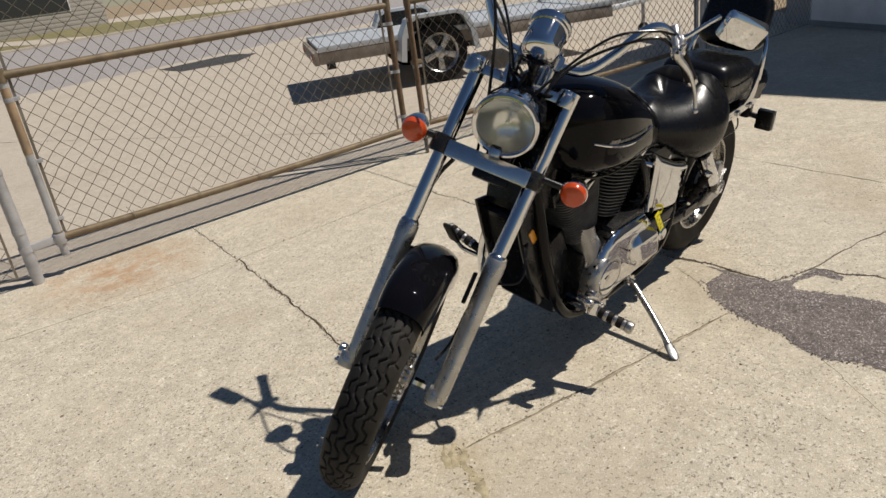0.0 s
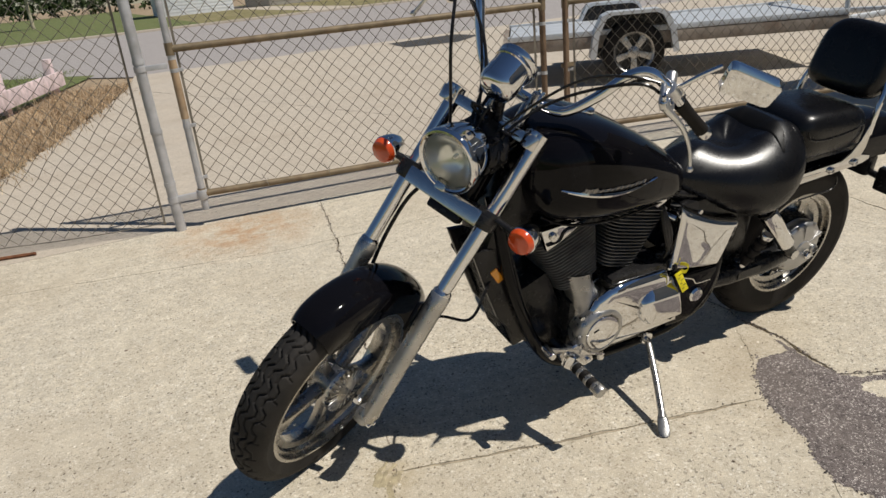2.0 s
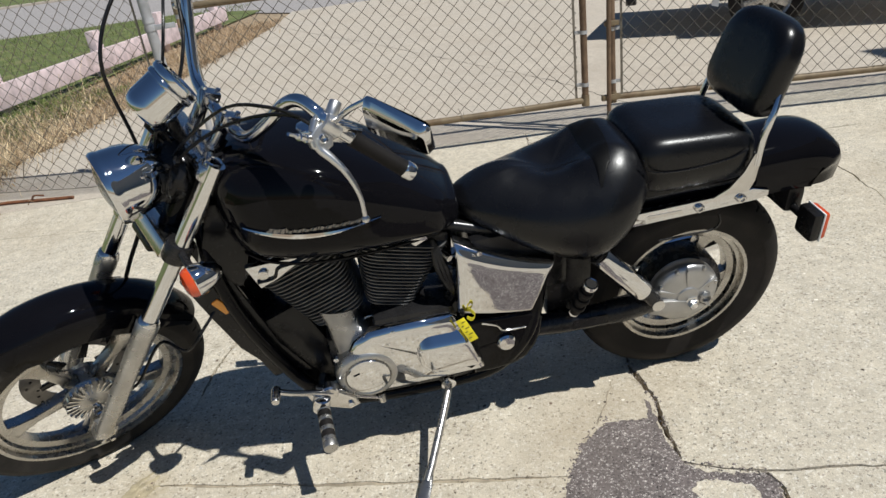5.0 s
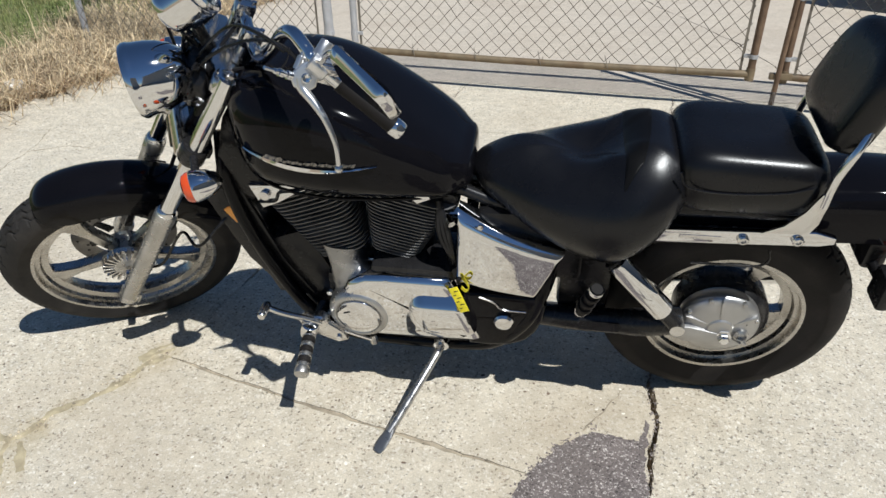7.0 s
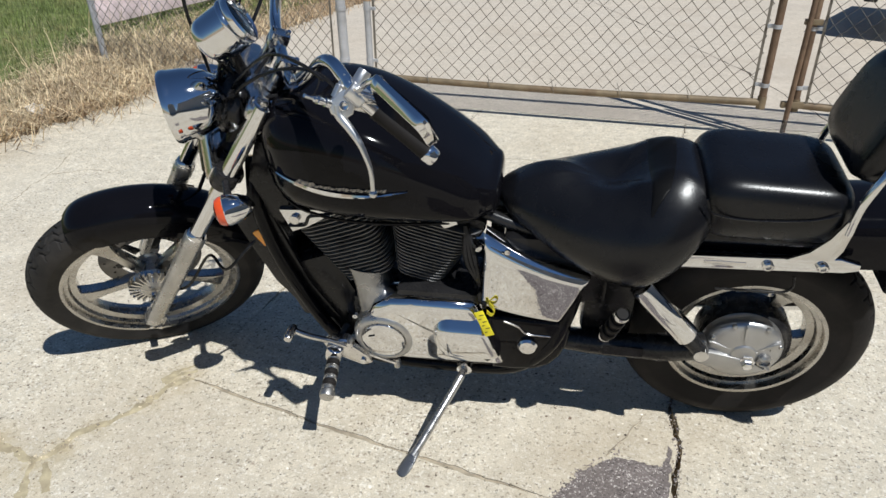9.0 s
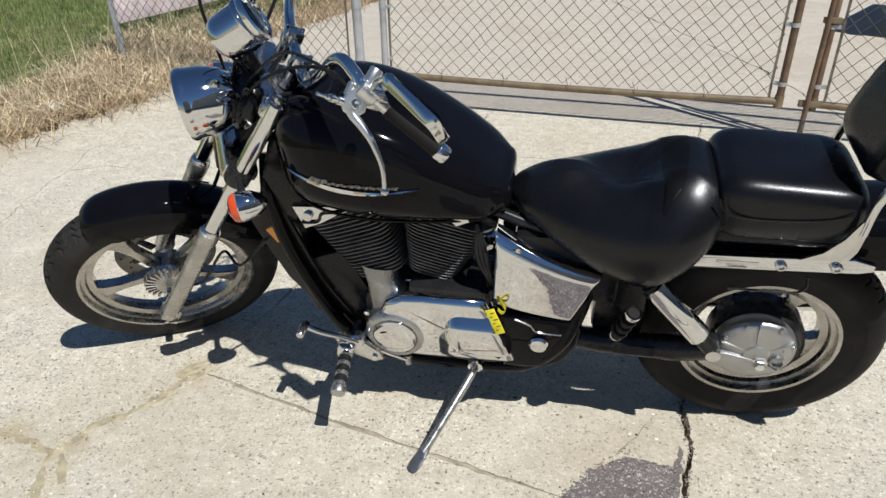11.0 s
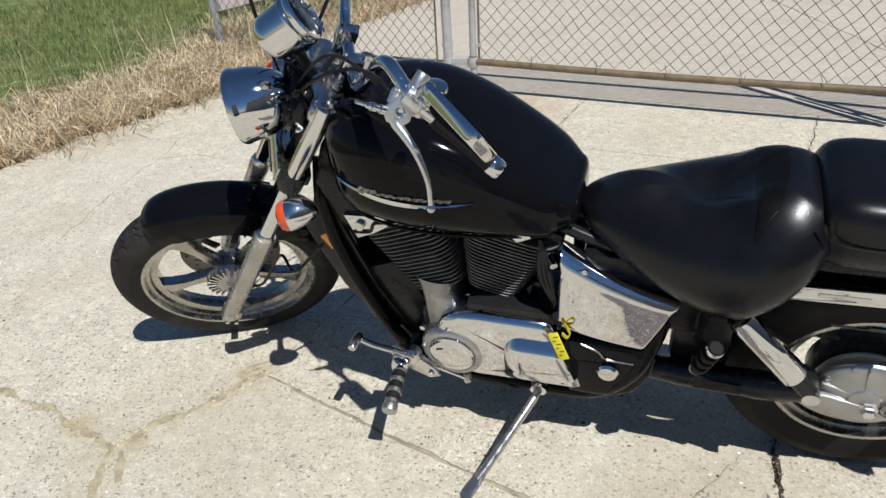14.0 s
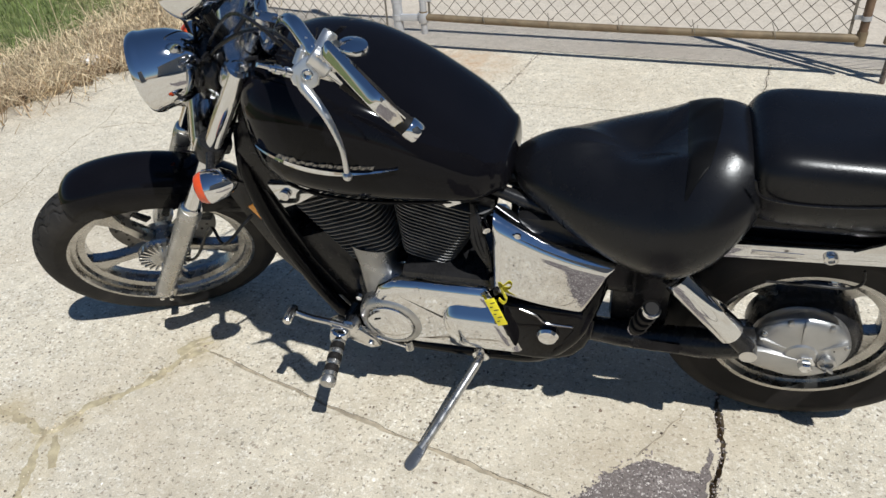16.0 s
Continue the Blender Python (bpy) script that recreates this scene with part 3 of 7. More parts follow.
road = sheet("road", [(-80, 18.5), (-2.6, 17.2), (0.1, 13.4), (26, 13.4), (80, 13.4), (80, 35), (-80, 35)], -0.012, M_ROAD)
tagged(road, "grey sunlit tarmac road", "road", kind="structure")
turf = sheet("lawn", [(-60, -9), (-3.6, -9), (-2.9, -0.3), (-2.7, 1.2), (-2.5, 3.2), (-2.75, 5.6), (-1.75, 10.4), (-0.6, 15.0), (-2.6, 17.1), (-60, 18.3)], -0.006, M_TURF)
tagged(turf, "mown green lawn with dry patches", "lawn", kind="structure")
verge = sheet("verge", [(-80, 35.2), (80, 35.2), (80, 75), (-80, 75)], 0.06, M_VERGE)
tagged(verge, "dry grass verge across the road", "verge", kind="structure")


bm = box(bmesh.new(), (0, 35.1, 0.02), (160, 0.2, 0.16), None, 0.03)
tagged(finish("kerb", bm, M_DRIVE), "pale concrete kerb along the far side of the road", "kerb", kind="structure")


def tar_patch():
    """Crumbled tarmac in the broken corner of the slabs: a low, lumpy sheet of stones with a ragged rim."""
    edge = [(1.340, -0.260), (1.254, -0.319), (1.180, -0.425), (1.149, -0.500), (1.115, -0.614), (1.059, -0.704), (1.027, -0.777), (1.060, -0.875), (1.042, -0.950), (1.067, -1.050),
            (1.102, -1.141), (1.144, -1.223), (1.20, -1.40), (1.33, -1.45), (1.272, -1.186), (1.401, -1.065), (1.499, -1.058), (1.590, -1.093), (1.62, -1.05), (1.553, -1.02),
            (1.500, -0.974), (1.445, -0.959), (1.455, -0.885), (1.487, -0.836), (1.491, -0.777), (1.473, -0.686), (1.466, -0.607), (1.456, -0.558), (1.500, -0.540), (1.527, -0.544),
            (1.601, -0.585), (1.590, -0.670), (1.630, -0.670), (1.655, -0.60), (1.650, -0.556), (1.504, -0.500), (1.474, -0.463), (1.476, -0.370), (1.488, -0.289), (1.504, -0.213),
            (1.494, -0.190), (1.472, -0.276), (1.442, -0.268), (1.40, -0.264)]
    ring = [(x + 0.010 * noise.noise(Vector((x * 70, y * 70, 1))) + 0.006 * noise.noise(Vector((x * 160, y * 160, 1))), y + 0.010 * noise.noise(Vector((x * 70, y * 70, 8))) + 0.006 * noise.noise(Vector((x * 160, y * 160, 8)))) for x, y in along(edge + edge[:1], 0.0065, 0.008)[:-1]]
    rnd = random.Random(5)
    inner = []
    step = 0.0075
    for j in range(186):
        for i in range(92):
            x, y = 0.98 + i * step + rnd.uniform(-0.0025, 0.0025), -1.48 + j * step + rnd.uniform(-0.0025, 0.0025)
            w = False
            for (x0, y0), (x1, y1) in zip(ring, ring[1:] + ring[:1]):
                if (y0 > y) != (y1 > y) and x < x0 + (y - y0) / (y1 - y0) * (x1 - x0):
                    w = not w
            if w:
                d = min((x - a) ** 2 + (y - b) ** 2 for a, b in ring) ** 0.5
                if d > 0.0035:
                    inner.append((x, y, d))
    k = len(ring)
    co = [Vector(p) for p in ring] + [Vector(p[:2]) for p in inner]
    out, _, tris, _, _, _ = geometry.delaunay_2d_cdt(co, [(i, (i + 1) % k) for i in range(k)], [], 1, 1e-6)
    far = {(round(x, 5), round(y, 5)): d for x, y, d in inner}
    verts = []
    for p in out:
        d = min(1.0, far.get((round(p.x, 5), round(p.y, 5)), 0.0) / 0.03)
        q = Vector((p.x, p.y, 0))
        verts.append((p.x, p.y, 0.0008 + d * (0.0040 + 0.0045 * noise.noise(q * 95) + 0.003 * noise.noise(q * 17))))
    ob = raw("tarmac_patch", verts, [list(f) for f in tris], M_TARMAC)
    return tagged(ob, "crumbled dark tarmac patch with loose stones in concrete", "tarmac patch", kind="structure")


tar_patch()


def crumbs(name, lines, per_metre, spread, size, material, label):
    """Crumbs of stone strewn along lines."""
    rnd = random.Random(21)
    verts, faces = [], []
    for pts in lines:
        for (x0, y0), (x1, y1) in zip(pts, pts[1:]):
            ln = math.dist((x0, y0), (x1, y1))
            for _ in range(int(ln * per_metre)):
                t = rnd.random()
                x, y = x0 + (x1 - x0) * t + rnd.gauss(0, spread), y0 + (y1 - y0) * t + rnd.gauss(0, spread)
                s = size * rnd.uniform(0.4, 1.3)
                a = rnd.uniform(0, 6.28)
                k = len(verts)
                for j in range(4):
                    b = a + j * 1.571 + rnd.uniform(-0.4, 0.4)
                    r = s * rnd.uniform(0.6, 1.1)
                    verts.append((x + r * math.cos(b), y + r * math.sin(b), s * rnd.uniform(0.1, 0.5)))
                verts += [(x + rnd.uniform(-0.3, 0.3) * s, y, s * 1.1), (x, y, -0.002)]
                for j in range(4):
                    faces += [(k + j, k + (j + 1) % 4, k + 4), (k + (j + 1) % 4, k + j, k + 5)]
    return tagged(raw(name, verts, faces, material, smooth=False), label, "stones", kind="stuff")


crumbs("tarmac_crumbs", [[(1.362, -0.236), (1.254, -0.319), (1.18, -0.425), (1.115, -0.614), (1.027, -0.777), (1.06, -0.90), (1.102, -1.141)], K6b0, J1b0, K7[:7], [(1.50, -0.974), (1.487, -0.836), (1.466, -0.607)]],
       300, 0.008, 0.0038, M_CRUMB, "dark stone crumbs along the cracks and the tarmac")


def sand_strip(name, lines, material, label, wide=0.021):
    """Blown sand lying in an open seam, uneven in width."""
    verts, faces = [], []
    for pts, amp in lines:
        row = along(pts, 0.012, amp)
        k0 = len(verts)
        for i, (x, y) in enumerate(row):
            a, b = row[max(0, i - 1)], row[min(len(row) - 1, i + 1)]
            d = math.hypot(b[0] - a[0], b[1] - a[1]) or 1
            nx, ny = -(b[1] - a[1]) / d, (b[0] - a[0]) / d
            wl = wide * max(0.25, 0.8 + 1.5 * noise.noise(Vector((x * 14, y * 14, 2))) + 0.9 * noise.noise(Vector((x * 60, y * 60, 5))))
            wr = wide * max(0.25, 0.8 + 1.5 * noise.noise(Vector((x * 14, y * 14, 8))) + 0.9 * noise.noise(Vector((x * 60, y * 60, 9))))
            h = 0.0010 + 0.0014 * noise.noise(Vector((x * 45, y * 45, 3)))
            verts += [(x - nx * wr, y - ny * wr, -0.002), (x - nx * wr * 0.5, y - ny * wr * 0.5, 0.0006), (x, y, h), (x + nx * wl * 0.5, y + ny * wl * 0.5, 0.0006), (x + nx * wl, y + ny * wl, -0.002)]
        for i in range(len(row) - 1):
            for j in range(4):
                a = k0 + i * 5 + j
                faces.append((a, a + 1, a + 6, a + 5))
    return tagged(raw(name, verts, faces, material), label, "sand", kind="stuff")


sand_strip("sand", [(K1b, 0.02), (rev(K1a[1:]), C), (K2[:3], C), ([(-0.035, -0.140), (0.000, -0.095), (0.040, -0.050)], 0.012), ([(-0.015, -0.145), (0.020, -0.105), (0.060, -0.075)], 0.012), ([(-0.165, -0.500), (-0.130, -0.545), (-0.102, -0.60)], 0.012)], M_SEAMSAND, "pale tan sand filling the broken seam of the concrete slabs")


def embedded(name, count, size, material, label, seed):
    """Stones and pits showing flush in the worn face of the concrete."""
    rnd = random.Random(seed)
    verts, faces = [], []
    for _ in range(count):
        x, y = rnd.uniform(-1.4, 2.6), rnd.uniform(-1.35, 2.3)
        if 0.95 < x < 2.0 and y < -0.2:
            continue
        s = size * rnd.uniform(0.45, 1.0) ** 1.6 * (1.5 if rnd.random() < 0.06 else 1.0)
        k = len(verts)
        a0, squash = rnd.uniform(0, 6.28), rnd.uniform(0.5, 0.95)
        for j in range(6):
            a = j * 1.0472
            r = s * rnd.uniform(0.7, 1.15)
            u, v = r * math.cos(a), r * squash * math.sin(a)
            verts.append((x + u * math.cos(a0) - v * math.sin(a0), y + u * math.sin(a0) + v * math.cos(a0), 0.0004))
        verts.append((x, y, 0.0010))
        faces += [(k + j, k + (j + 1) % 6, k + 6) for j in range(6)]
    return tagged(raw(name, verts, faces, material, smooth=False), label, "stones", kind="stuff")


embedded("dark_stones", 1500, 0.0058, M_DARKPIT, "dark stones showing in the worn concrete face", 5)
embedded("pale_stones", 900, 0.0060, M_PALESTONE, "pale stones showing in the worn concrete face", 6)
crumbs("seam_grit", [K1b, K1a[2:], K2[:3]], 170, 0.016, 0.0036, M_PALEGRIT, "pale and sandy crumbs in the broken seam of the slabs")
sand_strip("crack_sand", [([(-1.30, 0.45), (-1.354, 0.70), (-1.43, 1.02), (-1.465, 1.31), (-1.49, 1.46), (-1.54, 1.64)], 0.022), ([(-1.465, 1.31), (-1.30, 1.42), (-1.16, 1.40)], 0.02), ([(1.318, -0.262), (1.371, -0.186), (1.400, -0.135), (1.438, -0.072)], 0.014)],
           M_SAND, "dusty hairline crack across the concrete slab", 0.0045)
crumbs("crack_grit", [K6b1, K6c, K1c[1:], K1d], 120, 0.009, 0.0042, M_CRUMB, "broken stone crumbs along the cracks before the gate")
crumbs("grit", [J1a, K1b, J2b, K1c], 60, 0.012, 0.004, M_SAND, "sandy grit along the joints of the paving")


# ---- chain-link fence and gates ----
def mesh_wires(x0, x1, z0, z1, p=0.0425, r=0.0026):
    """Interlocked zigzag wires in the plane y = 0."""
    verts, faces = [], []
    k = int(round((x1 - x0) / p))
    rows = int((z1 - z0) / p)
    for i in range(k):
        prev = None
        for j in range(rows + 1):
            right = (i + j) % 2
            xx, zz = x0 + (i + right) * p, z0 + j * (z1 - z0) / rows
            q = Vector((xx, 0, zz))
            xx += 0.011 * noise.noise(q * 6) + 0.012 * noise.noise(q * 1.7)
            zz += 0.010 * noise.noise(q * 6 + Vector((9, 0, 0)))
            yy = 0.002 * (1 if right else -1) + 0.006 * noise.noise(q * 2.2)
            b = len(verts)
            verts += [(xx - r, yy - r * 0.6, zz), (xx + r, yy - r * 0.6, zz), (xx, yy + r, zz)]
            if prev is not None:
                for m in range(3):
                    faces.append((prev + m, prev + (m + 1) % 3, b + (m + 1) % 3, b + m))
            prev = b
    return verts, faces


def gate_leaf(width, height, label):
    """Origin at the hinge end, on the ground; the leaf runs along +x. The mesh hangs on the far side of the tubes."""
    g = new("gate")
    zb, zt, za = 0.205, 0.205 + height, 1.78
    r = 0.021
    part("hinge_stile", tube(bmesh.new(), [(0, 0, zb - 0.10), (0, 0, za + 0.05)], r, 16), M_GALV, g, "rust-streaked galvanised tube")
    part("rust_sleeve", tube(bmesh.new(), [(0, 0, zt - 0.40), (0, 0, zt - 0.06)], r + 0.0015, 16), M_SLEEVE, g, "rust-brown sleeve")
    part("lock_stile", tube(bmesh.new(), [(width, 0, zb), (width, 0, za)], r, 16), M_REDTUBE, g)
    part("bottom_rail", tube(bmesh.new(), [(0.0, 0, zb)] + [(width * i / 8, 0.0, zb - 0.012 * math.sin(math.pi * i / 8)) for i in range(1, 8)] + [(width, 0, zb)], r, 16), M_RUSTY, g)
    part("middle_rail", tube(bmesh.new(), [(0, 0, zt), (width, 0, zt)], r, 16), M_RUSTY, g)
    part("top_rail", tube(bmesh.new(), [(0, 0, za), (width, 0, za)], r, 16), M_RUSTY, g)
    for x, z in ((0, zb), (0, zt), (width, zb), (width, zt)):
        part("corner_fitting", tube(bmesh.new(), [(x, 0, z - 0.035), (x, 0, z + 0.035)], r + 0.004, 16), M_RUSTY, g)
    for x in (0.035, width - 0.055):
        part("tension_bar", box(bmesh.new(), (x, 0.012, (zb + za) / 2), (0.014, 0.005, za - zb - 0.03)), M_WIRE, g)
    for x in (0, width):
        for z in (zb + 0.10, zb + 0.42, zt - 0.12):
            bm = tube(bmesh.new(), [(x, 0, z - 0.011), (x, 0, z + 0.011)], r + 0.003, 14)
            s = 1 if x == 0 else -1
            box(bm, (x + s * 0.03, 0.006, z), (0.045, 0.012, 0.02), bevel=0.002)
            part("band_clamp", bm, M_GALV, g)
    verts, faces = mesh_wires(0.035, width - 0.045, zb + 0.015, za - 0.005)
    raw("chain_link_mesh", [(x, y + 0.016, z) for x, y, z in verts], faces, M_WIRE, g)
    for i in range(1, 6):
        x = width * i / 6
        bm = tube(bmesh.new(), smooth_line([(x - 0.02, 0.02, zb + 0.05), (x, -0.026, zb + 0.01), (x + 0.008, -0.012, zb - 0.026), (x + 0.012, 0.024, zb + 0.02)], 4), 0.0022, 5)
        part("tie_wire", bm, M_WIRE, g)
    return tagged(g, label, "gate")


FDIR = math.degrees(math.atan2(-0.113, 1))
gate = gate_leaf(2.37, 0.865, "brown weathered tube gate with chain-link mesh, closed")
gate.matrix_world = pose(-0.065, 2.695, 0, 0, 0, FDIR)
gate2 = gate_leaf(3.2, 0.865, "second chain-link gate leaf with weathered brown tubes, slightly open")
gate2.matrix_world = pose(5.60, 1.78, 0, 0, 0, 168.7)

post = new("fence_post")
tagged(post, "thick galvanised steel fence post carrying the gate hinges", "fence post")
part("tube", tube(bmesh.new(), [(0, 0, -0.03), (0, 0, 2.05)], 0.0302, 24), M_GALV, post)
for z in (0.30, 0.62, 1.02):
    part("band", lathe(bmesh.new(), [(0.0335, -0.012), (0.0335, 0.012), (0.030, 0.012), (0.030, -0.012)], (0, 0, z), (0, 0, 1), 24, close=True), M_GALV, post)
bmh = lathe(bmesh.new(), [(0.0345, -0.016), (0.0345, 0.016), (0.030, 0.016), (0.030, -0.016)], (0, 0, 0.20), (0, 0, 1), 24, close=True)
box(bmh, (0.085, -0.014, 0.20), (0.135, 0.024, 0.040), bevel=0.005)
lathe(bmh, [(0.030, -0.030), (0.032, -0.026), (0.032, 0.026), (0.030, 0.030)], (0.168, -0.016, 0.20), (0, 0, 1), 20)
part("hinge", bmh, M_GALV, post)
bmh = lathe(bmesh.new(), [(0.0345, -0.016), (0.0345, 0.016), (0.030, 0.016), (0.030, -0.016)], (0, 0, 0.98), (0, 0, 1), 24, close=True)
box(bmh, (0.085, -0.012, 0.98), (0.12, 0.018, 0.03), bevel=0.003)
part("hinge", bmh, M_GALV, post)
post.matrix_world = pose(-0.233, 2.712, 0, 0.4, -0.6, 0)

rod = new("drop_rod")
tagged(rod, "rusty brown drop rod and stile where the gate leaves meet", "gate latch")
part("rod", tube(bmesh.new(), [(0.0, -0.03, 0.0), (0.0, -0.03, 1.25)], 0.0145, 12), M_REDTUBE, rod)
part("foot", tube(bmesh.new(), [(0.0, -0.03, -0.02), (0.0, -0.03, 0.13)], 0.0145, 12), M_GALV, rod)
bmr = box(bmesh.new(), (0.02, -0.012, 0.21), (0.12, 0.03, 0.035), bevel=0.004)
part("bracket", bmr, M_RUSTY, rod)
part("bracket", box(bmesh.new(), (0.025, -0.012, 0.66), (0.09, 0.03, 0.03), bevel=0.004), M_RUSTY, rod)
rod.matrix_world = pose(2.42, 2.40, 0, 0, 0.8, 0)


def fence_panel(a, b, h, label):
    f = new("fence")
    d = math.dist(a, b)
    verts, faces = mesh_wires(0.05, d - 0.02, 0.05, h)
    raw("chain_link_mesh", verts, faces, M_WIRE, f)
    part("tension_bar", box(bmesh.new(), (0.05, 0, 0.05 + h / 2), (0.012, 0.005, h)), M_WIRE, f)
    part("bottom_wire", tube(bmesh.new(), smooth_line([(0, 0, 0.06), (d * 0.3, 0.01, 0.045), (d * 0.7, -0.01, 0.055), (d, 0, 0.05)], 5), 0.003, 6), M_WIRE, f)
    part("top_rail", tube(bmesh.new(), [(0, 0, h + 0.03), (d, 0, h + 0.03)], 0.02, 12), M_GALV, f)
    f.matrix_world = pose(a[0], a[1], 0, 0, 0, math.degrees(math.atan2(b[1] - a[1], b[0] - a[0])))
    return tagged(f, label, "fence")


fence_panel((-0.27, 2.72), (-2.37, 3.30), 1.75, "slack galvanised chain-link fence beside the gate post")
post2 = new("fence_post")
part("tube", tube(bmesh.new(), [(0, 0, -0.03), (0, 0, 1.85)], 0.024, 16), M_GALV, post2)
post2.matrix_world = pose(-2.37, 3.33, 0, -1.5, -3, 0)
tagged(post2, "thin galvanised fence post standing in dry weeds", "fence post")
post3 = new("fence_post")
part("tube", tube(bmesh.new(), [(0, 0, -0.03), (0, 0, 1.9)], 0.03, 16), M_GALV, post3)
post3.matrix_world = pose(5.68, 1.75, 0)
tagged(post3, "galvanised fence post at the end of the gateway", "fence post")
fence_panel((5.70, 1.75), (8.0, 1.50), 1.6, "chain-link fence running to the building")


# ---- pink timber kerb ----
tim = new("timber_barrier")
tagged(tim, "low barrier of weathered pinkish timber boards on stub posts", "barrier")
TA, TB = Vector((-3.22, 4.55, 0)), Vector((-1.12, 12.6, 0))
td = (TB - TA).normalized()
tn = Vector((-td.y, td.x, 0))
for i in range(4):
    a, b = TA + td * (i * 2.1), TA + td * (i * 2.1 + 2.09)
    bm = bmesh.new()
    box(bm, (0, 0, 0), ((b - a).length, 0.06, 0.25), bevel=0.008)
    for v in bm.verts:
        v.co.z += 0.012 * noise.noise(Vector((v.co.x * 2, i, 0)))
    ob = part("board", bm, M_PINK, tim)
    ob.matrix_basis = Matrix.Translation((a + b) / 2 + Vector((0, 0, 0.21))) @ Matrix.Rotation(math.atan2(td.y, td.x), 4, "Z")
for s in (1.9, 4.0, 5.85, 8.1):
    p = TA + td * s + tn * 0.09
    ob = part("stub_post", box(bmesh.new(), (0, 0, 0.27), (0.17, 0.12, 0.60), bevel=0.012), M_PINK, tim)
    ob.matrix_basis = Matrix.Translation(p) @ Matrix.Rotation(math.atan2(td.y, td.x), 4, "Z")


# ---- weeds and grass ----
def edge_x(y):
    return interp([-9, -0.1, 1.0, 1.87, 2.42, 2.8, 3.6, 5.2, 7.4, 10.0, 13.5], [-3.4, -2.62, -2.32, -2.05, -1.86, -1.78, -1.95, -1.5, -0.95, -0.4, 0.1], y)


def blades(name, count, place, h0, h1, width, lean, material, label, cat):
    rnd = random.Random(count)
    verts, faces = [], []
    for _ in range(count):
        x, y = place(rnd)
        h = rnd.uniform(h0, h1)
        a = rnd.uniform(0, 2 * math.pi)
        l = lean * h * rnd.uniform(0.2, 1.4)
        w = width * rnd.uniform(0.6, 1.3)
        b = rnd.uniform(0, 2 * math.pi)
        wx, wy = w * math.cos(b), w * math.sin(b)
        dx, dy = l * math.cos(a), l * math.sin(a)
        k = len(verts)
        verts += [(x - wx, y - wy, -0.02), (x + wx, y + wy, -0.02), (x + dx * 0.35 + wx * 0.7, y + dy * 0.35 + wy * 0.7, h * 0.6),
                  (x + dx * 0.35 - wx * 0.7, y + dy * 0.35 - wy * 0.7, h * 0.6), (x + dx, y + dy, h * (1 - 0.3 * lean))]
        faces += [(k, k + 1, k + 2, k + 3), (k + 3, k + 2, k + 4)]
    ob = raw(name, verts, faces, material, smooth=False)
    return tagged(ob, label, cat, kind="stuff")


def weed_spot(r):
    y = r.uniform(-1.0, 12.0) if r.random() < 0.65 else r.uniform(0.2, 4.2)
    e = edge_x(y)
    w = 0.95 if y < 4 else 1.25
    t = r.random() ** 1.25
    x = e + 0.05 + 0.12 * noise.noise(Vector((0, y * 2.3, 5))) - w * t
    if noise.noise(Vector((x * 2.7, y * 2.7, 3))) < -0.12:
        x, y = x + r.gauss(0, 0.14), y + r.gauss(0, 0.2)
    return x, y


def near_spot(r):
    x, y = weed_spot(r)
    while y > 4.6 + 1.5 * r.random():
        x, y = weed_spot(r)
    return x, y


def lawn_spot(r):
    if r.random() < 0.75:
        y = r.uniform(-0.5, 7.0)
        x = edge_x(y) - 0.55 - 4.0 * r.random() ** 1.2
    else:
        y = r.uniform(5.0, 17.0)
        x = -1.8 - 6.5 * r.random() + 0.12 * (y - 10)
    return x, y


blades("brown_weeds", 13000, weed_spot, 0.02, 0.17, 0.0038, 1.9, M_BROWNW, "withered brown weed stems lying under the straw", "weeds")
blades("dry_weeds", 12000, near_spot, 0.04, 0.27, 0.0028, 1.8, M_STRAW, "tangled straw-coloured dry weeds along the concrete edge", "weeds")
blades("lawn_grass", 42000, lawn_spot, 0.04, 0.11, 0.0035, 0.7, M_GRASS, "short green grass blades on the lawn", "grass")
blades("tall_stalks", 160, weed_spot, 0.35, 0.62, 0.0025, 0.5, M_STRAW, "sparse tall dry seed stalks among the weeds", "weeds")

# ---- small litter by the weeds ----
for i, (x, y, s) in enumerate(((-2.80, 2.05, 0.06), (-2.15, 2.17, 0.055), (-2.42, 1.10, 0.06))):
    bm = bmesh.new()
    bmesh.ops.create_icosphere(bm, subdivisions=3, radius=s)
    for v in bm.verts:
        k = 1 + 0.55 * noise.noise(v.co * 28 + Vector((i, 0, 0)))
        v.co = Vector((v.co.x * k * 1.3, v.co.y * k, max(-s * 0.3, v.co.z * k * 0.6)))
    ob = finish("plastic_litter", bm, M_PLAST, sharp=20)
    ob.location = (x, y, s * 0.28 + (0.035 if i == 1 else 0.0))
    tagged(ob, "crumpled clear plastic litter caught in dry weeds", "litter")
bm = tube(bmesh.new(), smooth_line([(-1.75, 2.98, 0.012), (-1.5, 2.96, 0.014), (-1.25, 2.90, 0.012), (-1.05, 2.85, 0.012)], 5), 0.011, 8)
tube(bm, smooth_line([(-1.33, 2.92, 0.02), (-1.30, 2.90, 0.05), (-1.25, 2.92, 0.035)], 4), 0.006, 6)
tagged(finish("iron_bar", bm, M_RUST), "short rusty iron bar lying on the concrete", "iron bar")


